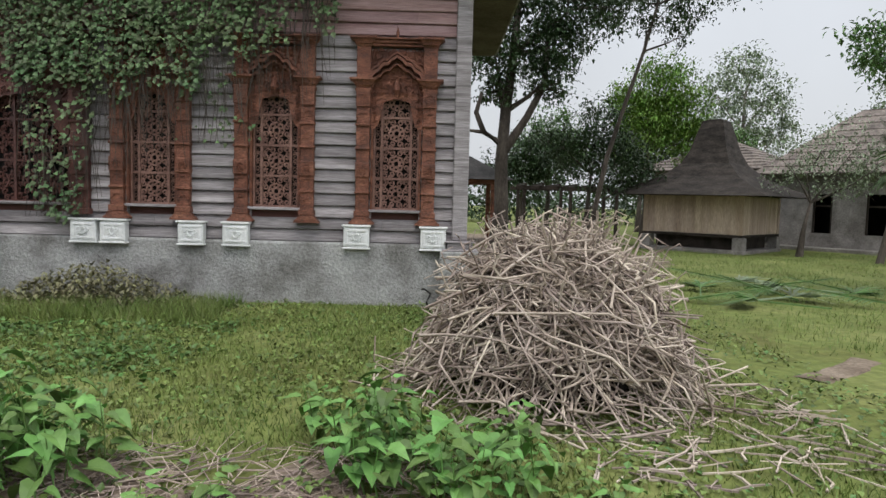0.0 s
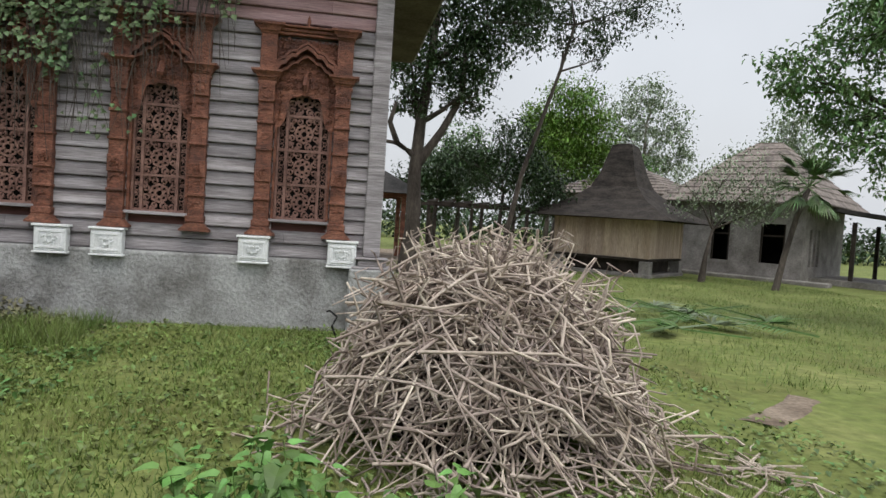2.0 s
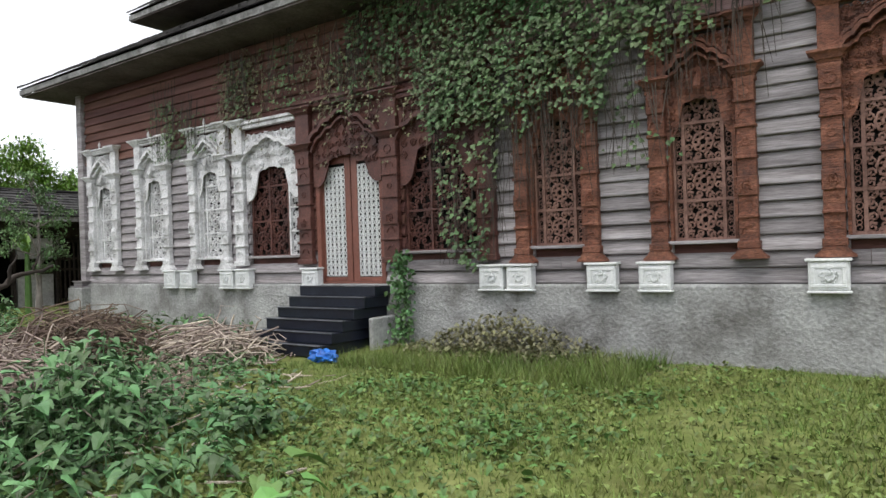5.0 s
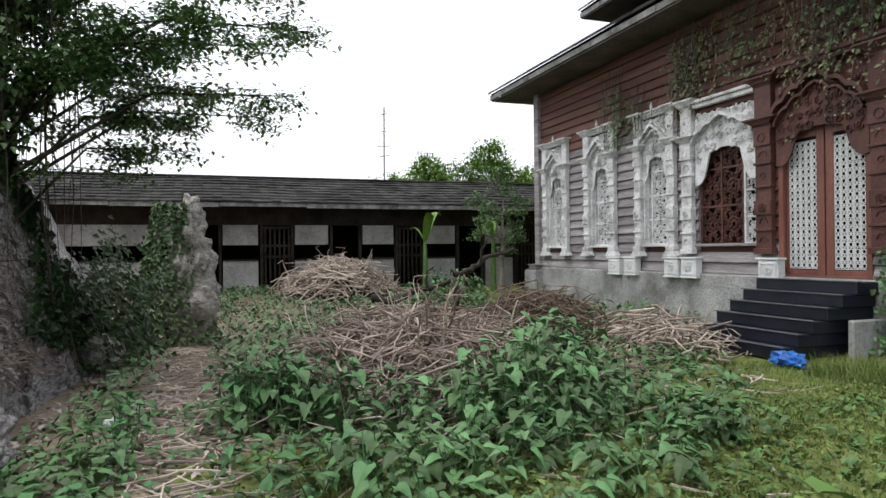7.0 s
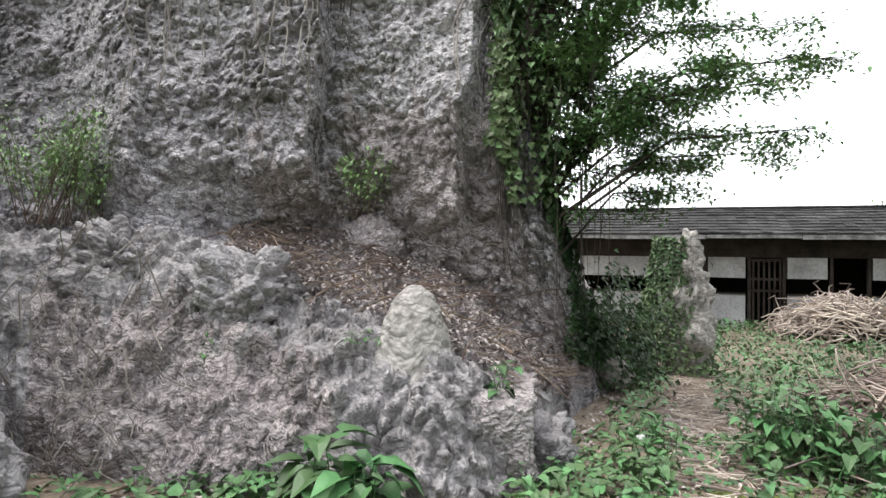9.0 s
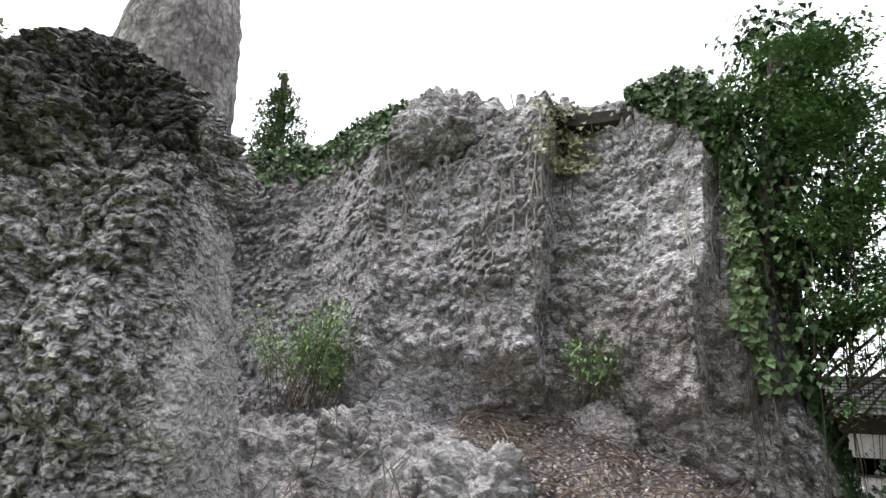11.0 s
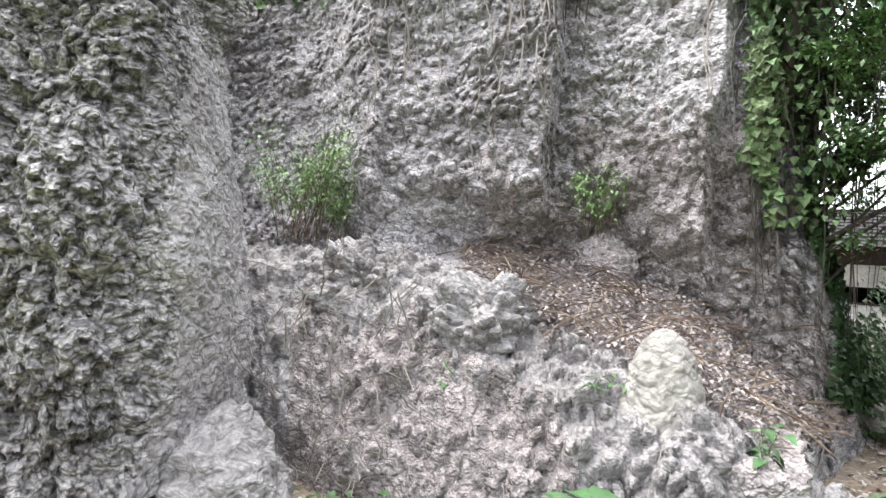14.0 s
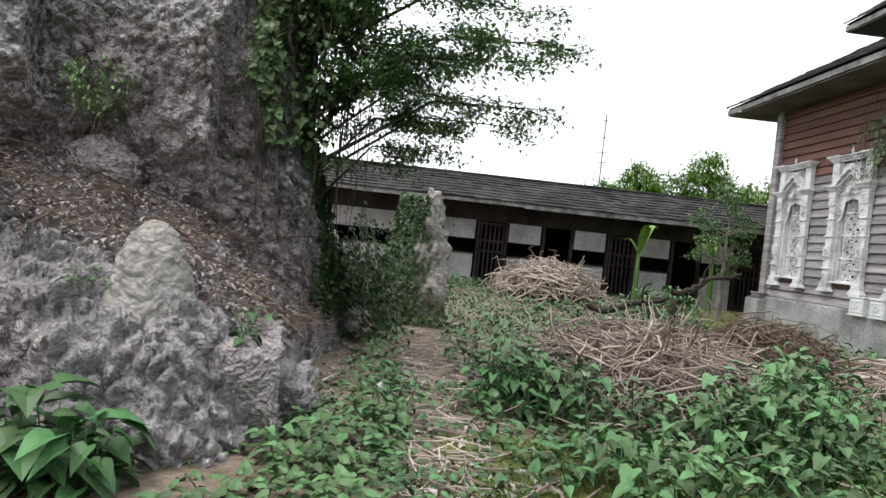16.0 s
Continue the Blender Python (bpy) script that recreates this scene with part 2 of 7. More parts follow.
M_HUTWOOD = mat("warm_board_wood", (0.33, 0.245, 0.185), (0.5, 0.395, 0.32), 1.5, 0.75, 0.3, 18, (2, 2, 0.3), per_object=0.15)
M_CONC = mat("pale_concrete", (0.13, 0.12, 0.11), (0.275, 0.26, 0.245), 1.4, 0.9, 0.5, 18, stain=0.45)
M_TILEROOF = mat("faded_tile_roof", (0.11, 0.095, 0.085), (0.25, 0.215, 0.19), 1.6, 0.9, 0.8, 9, island=0.25, stain=0.8)
M_BLUE = mat("blue_plastic_sheet", (0.01, 0.08, 0.35), (0.03, 0.18, 0.6), 6, 0.4, 0.4, 20)
M_METAL = mat("grey_metal_pole", (0.2, 0.2, 0.2), (0.32, 0.32, 0.32), 4, 0.5, 0.1, metal=0.6)


# ---- helpers for meshes ----
def obj(name, bm, material, parent=None, label="", smooth=False):
    me = bpy.data.meshes.new(name)
    bm.to_mesh(me)
    bm.free()
    for m in (material if isinstance(material, (list, tuple)) else [material]):
        me.materials.append(m)
    if smooth:
        me.polygons.foreach_set("use_smooth", [True] * len(me.polygons))
    ob = new(name, me)
    if parent:
        ob.parent = parent
    if label:
        ob["label"] = label
    return ob


def part(name, bm, material, parent, label="", smooth=False):
    return obj(name, bm, material, parent, label, smooth)


def raw(name, verts, faces, material, parent=None, label="", smooth=False):
    me = bpy.data.meshes.new(name)
    me.from_pydata(verts, [], faces)
    me.materials.append(material)
    if smooth:
        me.polygons.foreach_set("use_smooth", [True] * len(me.polygons))
    ob = new(name, me)
    if parent:
        ob.parent = parent
    if label:
        ob["label"] = label
    return ob


def empty(name, at=(0, 0, 0), rz=0.0):
    ob = new(name)
    ob.matrix_world = pose(*at, 0, 0, rz)
    return ob


def box(bm, x0, x1, y0, y1, z0, z1, bevel=0.0):
    r = bmesh.ops.create_cube(bm, size=1.0)
    vs = r["verts"]
    for v in vs:
        v.co = Vector((x0 + (v.co.x + 0.5) * (x1 - x0), y0 + (v.co.y + 0.5) * (y1 - y0), z0 + (v.co.z + 0.5) * (z1 - z0)))
    if bevel:
        es = list({e for v in vs for e in v.link_edges})
        bmesh.ops.bevel(bm, geom=es, offset=bevel, segments=1, affect="EDGES")
    return bm


def boxes(*items, bevel=0.0):
    bm = bmesh.new()
    for it in items:
        box(bm, *it, bevel=bevel)
    return bm


def extrude_poly(bm, pts, y0, y1):
    """A flat outline in x and z, given depth along y."""
    a = [bm.verts.new((x, y0, z)) for x, z in pts]
    b = [bm.verts.new((x, y1, z)) for x, z in pts]
    k = len(pts)
    bm.faces.new(a)
    bm.faces.new(b[::-1])
    for i in range(k):
        bm.faces.new((a[i], b[i], b[(i + 1) % k], a[(i + 1) % k]))
    bmesh.ops.recalc_face_normals(bm, faces=bm.faces[:])
    return bm


def tube_data(V, F, pts, radii, sides=5):
    base = len(V)
    n = len(pts)
    for i, p in enumerate(pts):
        p = Vector(p)
        d = (Vector(pts[min(i + 1, n - 1)]) - Vector(pts[max(i - 1, 0)]))
        if d.length < 1e-6:
            d = Vector((0, 0, 1))
        d.normalize()
        u = d.orthogonal().normalized()
        w = d.cross(u)
        for k in range(sides):
            a = 2 * math.pi * k / sides
            q = p + (u * math.cos(a) + w * math.sin(a)) * radii[i]
            V.append((q.x, q.y, q.z))
    for i in range(n - 1):
        for k in range(sides):
            F.append((base + i * sides + k, base + i * sides + (k + 1) % sides, base + (i + 1) * sides + (k + 1) % sides, base + (i + 1) * sides + k))
    F.append(tuple(base + (n - 1) * sides + k for k in range(sides)))


def leaf_data(V, F, c, d, up, length, width, fold=0.25):
    """A folded pointed leaf of four triangles."""
    d = Vector(d).normalized()
    s = d.cross(Vector(up))
    if s.length < 1e-3:
        s = d.orthogonal()
    s.normalize()
    nrm = s.cross(d)
    c = Vector(c)
    b = len(V)
    for q in (c, c + d * length * 0.4 + s * width * 0.5 + nrm * width * fold, c + d * length - nrm * length * 0.12, c + d * length * 0.4 - s * width * 0.5 + nrm * width * fold, c + d * length * 0.45):
        V.append((q.x, q.y, q.z))
    F.extend(((b, b + 1, b + 4), (b + 1, b + 2, b + 4), (b + 2, b + 3, b + 4), (b + 3, b, b + 4)))


def broad_leaf(V, F, c, d, up, length, width, droop=0.2):
    """A heart-shaped leaf that bends down towards its tip."""
    d = Vector(d).normalized()
    s = d.cross(Vector(up))
    if s.length < 1e-3:
        s = d.orthogonal()
    s.normalize()
    nrm = s.cross(d)
    c = Vector(c)
    b = len(V)
    for f, w, h in ((0.08, 0, 0), (0.0, 0.3, 0.1), (0.22, 0.5, 0.14), (0.55, 0.36, 0.06), (1.0, 0, -0.16), (0.55, -0.36, 0.06), (0.22, -0.5, 0.14), (0.0, -0.3, 0.1), (0.45, 0, 0)):
        q = c + d * length * f + s * width * w + nrm * (length * (h - droop * f * f))
        V.append((q.x, q.y, q.z))
    for k in range(7):
        F.append((b + k, b + k + 1, b + 8))
    F.append((b + 7, b, b + 8))


def rv(rnd, z=1.0):
    return Vector((rnd.uniform(-1, 1), rnd.uniform(-1, 1), rnd.uniform(-1, 1) * z))


# ---- ground ----
def ground_z(x, y):
    """Height of the ground: a flat lawn that rises a little under the rock and towards the stable."""
    h = 0.05 * noise.noise(Vector((x * 0.35, y * 0.35, 0.3))) + 0.02 * noise.noise(Vector((x * 1.3, y * 1.3, 5)))
    h += 0.45 * math.exp(-(((x - 7.5) / 1.6) ** 2 + ((y + 10.6) / 1.6) ** 2)) * (1 if y < -9.2 else math.exp(-((y + 9.2) / 0.5) ** 2))
    h += 0.3 * max(0.0, min(1.0, (-x - 6) / 6))
    return h


def build_ground():
    xs = sorted(set([-400, -200, -100, -60, -40, -30] + [round(-24 + 0.4 * i, 2) for i in range(126)] + [round(1.0 + 0.1 * i, 2) for i in range(86)] + [30, 40, 60, 100, 200, 400]))
    ys = sorted(set([-400, -200, -100, -60, -40, -30] + [round(-24 + 0.4 * i, 2) for i in range(126)] + [round(-14 + 0.1 * i, 2) for i in range(71)] + [30, 40, 60, 100, 200, 400]))
    V = [(x, y, ground_z(x, y) if abs(x) < 30 and abs(y) < 30 else 0.0) for y in ys for x in xs]
    k = len(xs)
    F = [(j * k + i, j * k + i + 1, (j + 1) * k + i + 1, (j + 1) * k + i) for j in range(len(ys) - 1) for i in range(k - 1)]
    g = raw("ground", V, F, M_GROUND, smooth=True)
    g.data.materials.append(M_SOIL)
    bare = []
    for p in g.data.polygons:
        x, y, _ = p.center
        rag = 0.9 * noise.noise(Vector((x * 0.9, y * 0.9, 4))) + 0.5 * noise.noise(Vector((x * 4, y * 4, 2)))
        bare.append(1 if (9.3 < x + rag < 15.5 and 8 < y < 28) or (y < -9.2 + rag and -40 < x < 6.3 + rag and y > -30) or (-12.6 < x < 2.4 and y < -2.2 - max(0, x + 1) * 0.9) else 0)
    g.data.polygons.foreach_set("material_index", bare)
    tagged(g, "worn green lawn with patches of bare soil", "ground", kind="structure")


build_ground()


def soil_patch(name, points, width, label, lift=0.0):
    """A thin ragged sheet of bare soil laid over the lawn along a line."""
    bm = bmesh.new()
    rows = []
    for i, (x, y) in enumerate(points):
        x2, y2 = points[min(i + 1, len(points) - 1)]
        x0, y0 = points[max(i - 1, 0)]
        d = Vector((x2 - x0, y2 - y0, 0)).normalized()
        s = Vector((-d.y, d.x, 0))
        row = []
        for k in range(-4, 5):
            w = width * (0.75 + 0.5 * noise.noise(Vector((x * 1.7, y * 1.7, k * 0.4))))
            p = Vector((x, y, 0)) + s * w * k / 4
            row.append(bm.verts.new((p.x, p.y, ground_z(p.x, p.y) + lift + 0.012 - (0.02 + lift) * (abs(k) / 4) ** 3)))
        rows.append(row)
    for a, b in zip(rows, rows[1:]):
        for k in range(8):
            bm.faces.new((a[k], a[k + 1], b[k + 1], b[k]))
    tagged(obj(name, bm, M_SOIL, smooth=True), label, "soil", kind="structure")


soil_patch("soil_path", [(5.2 - 0.4 * i, -8.75 + 0.12 * math.sin(i * 0.7)) for i in range(24)], 0.25, "trodden path of brown soil and dry stalks")
soil_patch("soil_patch", [(5.6 + 0.3 * i, -7.0 + 0.2 * math.sin(i)) for i in range(9)], 0.5, "bare brown soil with dry stalks")
soil_patch("soil_patch", [(6.6 - 0.3 * i, -14.2 + 0.5 * i) for i in range(11)], 1.2, "brown soil and litter at the foot of the rock", 0.06)
soil_patch("soil_patch", [(6.9 - 0.25 * i, -13.2 + 0.36 * i) for i in range(11)], 0.9, "brown soil and dry litter between lawn and rock", 0.04)
soil_patch("soil_patch", [(3.6 - 0.4 * i, -9.55 + 0.02 * i) for i in range(16)], 0.4, "brown soil and litter along the rock", 0.05)
soil_patch("soil_patch", [(12.2 + 0.25 * i, -4.2 + 0.2 * i) for i in range(6)], 0.3, "bare dusty soil in the lawn")

# ---- house ----
HX, HD, ZP, ZT = 8.83, 6.6, 1.0, 5.62
WIN = [3.9, 5.84, 7.75, -3.78, -5.76, -7.8]
OPEN = [(c - 0.38, c + 0.38, 1.5, 3.34) for c in WIN] + [(-2.6, -1.2, 1.5, 3.3), (1.2, 2.6, 1.5, 3.3), (-0.78, 0.78, ZP, 3.3)]
house = empty("house")
tagged(house, "derelict wooden house with red and grey planks on cement plinth", "house")


def cut(x0, x1, z0, z1):
    """The pieces of a board between the openings."""
    spans = [(x0, x1)]
    for a, b, c, d in OPEN:
        if z1 > c + 0.02 and z0 < d - 0.02:
            nxt = []
            for s, e in spans:
                if b <= s or a >= e:
                    nxt.append((s, e))
                else:
                    if a > s + 0.02:
                        nxt.append((s, a))
                    if b < e - 0.02:
                        nxt.append((b, e))
            spans = nxt
    return spans


def build_house_shell():
    rnd = random.Random(3)
    bm = bmesh.new()
    zs = [ZP, 1.5, 3.3, 3.34, ZT]
    for z0, z1 in zip(zs, zs[1:]):
        for s, e in cut(-HX, HX, z0, z1):
            box(bm, s, e, 0.03, 0.16, z0, z1)
    box(bm, -HX, -HX + 0.14, 0.163, HD, ZP, ZT)
    box(bm, HX - 0.14, HX, 0.163, HD, ZP, ZT)
    box(bm, -HX + 0.143, HX - 0.143, HD - 0.14, HD, ZP, ZT)
    wall = part("wall", bm, M_PLANKRED, house, "board wall behind the cladding")
    bm = boxes((-HX - 0.02, HX + 0.02, -0.10, HD + 0.05, -0.4, ZP - 0.003))
    bmesh.ops.subdivide_edges(bm, edges=bm.edges[:], cuts=30, use_grid_fill=True)
    for v in bm.verts:
        q = 0.02 * noise.noise(v.co * 2.3) + 0.012 * noise.noise(v.co * 9)
        if v.co.z < ZP - 0.05:
            v.co.y += q
            v.co.x += q
    part("plinth", bm, M_PLINTH, house, "rough grey cement plinth", True)
    for sx in (-1, 1):
        part("plinth_pier", boxes((sx * 8.8 - 0.315, sx * 8.8 + 0.315, -0.34, 0.2, -0.3, 0.91), bevel=0.02), M_PLINTH, house, "cement pier at the corner")
        part("pier_cap", boxes((sx * 8.8 - 0.28, sx * 8.8 + 0.28, -0.30, 0.14, 0.913, 0.945), (sx * 8.8 - 0.2, sx * 8.8 + 0.2, -0.25, 0.12, 0.948, 1.04), (sx * 8.8 - 0.24, sx * 8.8 + 0.24, -0.28, 0.12, 1.043, 1.07), bevel=0.01), M_PLANK, house)
        part("corner_post", boxes((sx * 8.79 - 0.12, sx * 8.79 + 0.12, -0.12, 0.12, 1.073, ZT), bevel=0.015), M_PLANK, house, "weathered grey corner post")
    # interior: floor and a far dark wall
    part("floor", boxes((-HX + 0.145, HX - 0.145, 0.165, HD - 0.145, ZP, ZP + 0.03)), M_STABLEWOOD, house)
    # cladding boards
    row = 0.192
    n = int((ZT - ZP) / row)
    for i in range(n + 1):
        z0 = ZP + i * row
        z1 = min(z0 + row - 0.006, ZT)
        if z1 - z0 < 0.03:
            continue
        for s, e in cut(-HX + 0.155, HX - 0.155, z0, z1):
            a = s
            while a < e - 0.01:
                b = min(e, a + rnd.uniform(2.2, 4.2))
                if e - b < 0.5:
                    b = e
                mid = (a + b) / 2
                if mid > 2.75:
                    m = M_PLANK if z0 < 4.15 else M_PLANKPINK
                elif z0 < 1.45 or (mid < -2.6 and z0 < 3.7):
                    m = M_PLANK
                else:
                    m = M_PLANKRED
                dy = rnd.uniform(-0.006, 0.006)
                tilt = rnd.uniform(-0.004, 0.004)
                bm = bmesh.new()
                pts = [(0.028, z0), (-0.038 + dy, z0 + 0.006), (-0.044 + dy, z0 + 0.02), (0.0 + dy, z1), (0.028, z1)]
                va = [bm.verts.new((a + 0.002, y, z + tilt)) for y, z in pts]
                vb = [bm.verts.new((b - 0.002, y, z - tilt)) for y, z in pts]
                bm.faces.new(va[::-1])
                bm.faces.new(vb)
                for k in range(5):
                    bm.faces.new((va[k], va[(k + 1) % 5], vb[(k + 1) % 5], vb[k]))
                part("plank", bm, m, wall)
                a = b
    for sx in (-1, 1):
        for i in range(n + 1):
            z0 = ZP + i * row
            z1 = min(z0 + row - 0.006, ZT)
            if z1 - z0 < 0.03:
                continue
            x = sx * HX
            part("plank", boxes((min(x, x + sx * 0.03), max(x, x + sx * 0.03), 0.13, HD, z0, z1)), M_PLANKRED, wall)
    return wall


build_house_shell()


def skirt_roof(name, hx, y0, y1, over, z, inset, rise, label):
    """A hipped skirt roof: sloping sides, fascia, soffit and rows of shingles."""
    a = (hx + over, y0 - over, y1 + over)
    b = (hx + over - inset, y0 - over + inset, y1 + over - inset)
    bm = bmesh.new()
    o = [bm.verts.new(p) for p in ((-a[0], a[1], z + 0.2), (a[0], a[1], z + 0.2), (a[0], a[2], z + 0.2), (-a[0], a[2], z + 0.2))]
    t = [bm.verts.new(p) for p in ((-b[0], b[1], z + rise), (b[0], b[1], z + rise), (b[0], b[2], z + rise), (-b[0], b[2], z + rise))]
    for k in range(4):
        bm.faces.new((o[k], o[(k + 1) % 4], t[(k + 1) % 4], t[k]))
    bm.faces.new(t)
    r = part("roof", bm, M_SHINGLEJ, house, label)
    part("soffit", boxes((-a[0] + 0.04, a[0] - 0.04, a[1] + 0.04, a[2] - 0.04, z, z + 0.03)), M_SOFFIT, r, "grey board soffit darkened for the shade under the eaves")
    rnd = random.Random(int(z * 7))
    x = -a[0]
    while x < a[0] - 0.01:
        e = min(a[0], x + rnd.uniform(2.0, 3.6))
        h = rnd.uniform(-0.012, 0.012)
        part("fascia", boxes((x + 0.004, e - 0.004, a[1] + rnd.uniform(0, 0.012), a[1] + 0.035, z + 0.045 + h, z + 0.165 + h)), M_FASCIA, r, "mossy grey eaves board")
        x = e
    for sx in (-1, 1):
        part("fascia", boxes((sx * a[0] - 0.018, sx * a[0] + 0.018, a[1] + 0.038, a[2] - 0.038, z + 0.04, z + 0.17)), M_FASCIA, r)
    # shingles on the front slope
    rnd = random.Random(int(z * 10))
    V, F = [], []
    rows = 12
    for j in range(rows):
        f0, f1 = j / rows, (j + 1.25) / rows
        w = 0.24
        x = -a[0] + inset * f0
        while x < a[0] - inset * f0:
            q = len(V)
            lift = 0.035 + rnd.uniform(0, 0.03)
            for xx, f, up in ((x, f0, lift), (x + w - 0.012, f0, lift), (x + w - 0.012, f1, 0.006), (x, f1, 0.006), (x, f0, 0.004), (x + w - 0.012, f0, 0.004)):
                V.append((xx, a[1] - 0.05 + inset * f, z + 0.2 + (rise - 0.2) * f + up))
            F += [(q, q + 1, q + 2, q + 3), (q + 4, q + 5, q + 1, q)]
            x += w
    s = raw("shingle_layer", V, F, M_SHINGLEJ, r)
    s["kind"] = "stuff"
    return r


skirt_roof("roof", HX + 0.15, 0, HD, 0.95, ZT, 2.6, 1.75, "grey shingle skirt roof with mossy eaves")
part("upper_wall", boxes((-6.9, 6.9, 1.9, HD - 1.0, ZT + 1.2, 7.5)), M_PLANKRED, house, "dark red upper wall")
skirt_roof("roof", 6.9, 1.9, HD - 1.0, 1.1, 7.5, 2.4, 2.0, "grey shingle upper roof")


# ---- carved windows ----
def ring(V, F, c, r, t, n=10, y=0.0):
    pts = [(c[0] + r * math.cos(2 * math.pi * k / n), y, c[1] + r * math.sin(2 * math.pi * k / n)) for k in range(n + 1)]
    tube_data(V, F, pts, [t] * (n + 1), 4)


def curl(V, F, c, r, t, a0, turns=1.3, sign=1, y=0.0):
    pts = []
    for k in range(10):
        f = k / 9
        a = a0 + sign * turns * 2 * math.pi * f
        q = r * (1 - 0.8 * f)
        pts.append((c[0] + q * math.cos(a), y - 0.006 * f, c[1] + q * math.sin(a)))
    tube_data(V, F, pts, [t * (1 - 0.4 * k / 9) for k in range(10)], 4)


def rosette(V, F, x, z, w, h):
    r = min(w, h)
    t = r * 0.042
    ring(V, F, (x, z), r * 0.11, t)
    ring(V, F, (x, z), r * 0.27, t, 8)
    for k in range(8):
        a = math.pi / 4 * k
        ring(V, F, (x + r * 0.19 * math.cos(a), z + r * 0.19 * math.sin(a)), r * 0.065, t * 0.8, 6)
        curl(V, F, (x + r * 0.38 * math.cos(a + 0.39), z + r * 0.38 * math.sin(a + 0.39)), r * 0.11, t * 1.1, a, 1.2, 1 if k % 2 else -1)
    for sx in (-1, 1):
        for sz in (-1, 1):
            curl(V, F, (x + sx * w * 0.38, z + sz * h * 0.38), r * 0.13, t * 1.2, math.pi / 4, 1.4, sx * sz)
            curl(V, F, (x + sx * w * 0.2, z + sz * h * 0.42), r * 0.09, t, 1.0, 1.2, -sx * sz)
            curl(V, F, (x + sx * w * 0.42, z + sz * h * 0.2), r * 0.09, t, 2.0, 1.2, sx * sz)


def scrolls(V, F, x0, x1, z0, z1, size, t, rnd, keep=lambda x, z: True):
    """A carpet of carved scrolls in a field."""
    nx, nz = max(1, round((x1 - x0) / size)), max(1, round((z1 - z0) / size))
    for i in range(nx):
        for j in range(nz):
            x, z = x0 + (i + 0.5) * (x1 - x0) / nx, z0 + (j + 0.5) * (z1 - z0) / nz
            if keep(x, z):
                curl(V, F, (x, z), size * 0.48, t, rnd.uniform(0, 6.28), 1.5, 1 if (i + j) % 2 else -1)


def ogee(w, z0, z1, n=15):
    """The right half of a pointed arch with a double curve, from (w, z0) to (0, z1)."""
    return [(w * (1 - f), z0 + (z1 - z0) * (0.78 * math.sin(f * math.pi / 2) ** 0.75 + 0.22 * f ** 8 + 0.09 * abs(math.sin(f * math.pi * 3)))) for f in [k / n for k in range(n + 1)]]


def arch_band(bm, w, z0, z1, th, y0, y1):
    """A moulded band that follows the arch."""
    half = ogee(w, z0, z1)
    pts = [(-x, z) for x, z in half] + [(x, z) for x, z in half[::-1][1:]]
    out = [(x * (1 + th / w * 0.6), z + th) for x, z in pts]
    for k in range(len(pts) - 1):
        extrude_poly(bm, [pts[k], pts[k + 1], out[k + 1], out[k]], y0, y1)
    return bm


def lobed(bm, w, z0, z1, ztop, y0, y1):
    """A board with a lobed arch cut in it: it closes the head of an opening of half width w."""
    half = []
    n = 24
    for k in range(n + 1):
        f = k / n
        x = w * (1 - f)
        if f < 0.34:
            z = z0 + (z1 - z0) * 0.22 * (f / 0.34) ** 2 - 0.03 * math.sin(f / 0.34 * math.pi)
        elif f < 0.5:
            z = z0 + (z1 - z0) * (0.22 + 0.66 * (f - 0.34) / 0.16)
        else:
            z = z0 + (z1 - z0) * (0.88 + 0.12 * (f - 0.5) / 0.5) + 0.02 * abs(math.sin((f - 0.5) * 4 * math.pi))
        half.append((x, z))
    pts = [(-x, z) for x, z in half] + [(x, z) for x, z in half[::-1][1:]]
    for (xa, za), (xb, zb) in zip(pts, pts[1:]):
        extrude_poly(bm, [(xa, za), (xb, zb), (xb, ztop), (xa, ztop)], y0, y1)
    return bm


def flare(bm, x, w, z):
    """A capital that spreads upwards in a hollow curve, with a flat slab on it."""
    rings = [(1.08, 0.0, -0.15), (1.2, 0.03, -0.165), (1.22, 0.035, -0.185), (1.35, 0.06, -0.195), (1.62, 0.09, -0.215), (2.0, 0.112, -0.24), (2.0, 0.14, -0.24)]
    prev = None
    for k, h, y in rings:
        cur = [bm.verts.new(p) for p in ((x - w * k, -0.03, z + h), (x - w * k, y, z + h), (x + w * k, y, z + h), (x + w * k, -0.03, z + h))]
        if prev:
            for q in range(3):
                bm.faces.new((prev[q], prev[q + 1], cur[q + 1], cur[q]))
        else:
            bm.faces.new(cur[::-1])
        prev = cur
    bm.faces.new(prev)


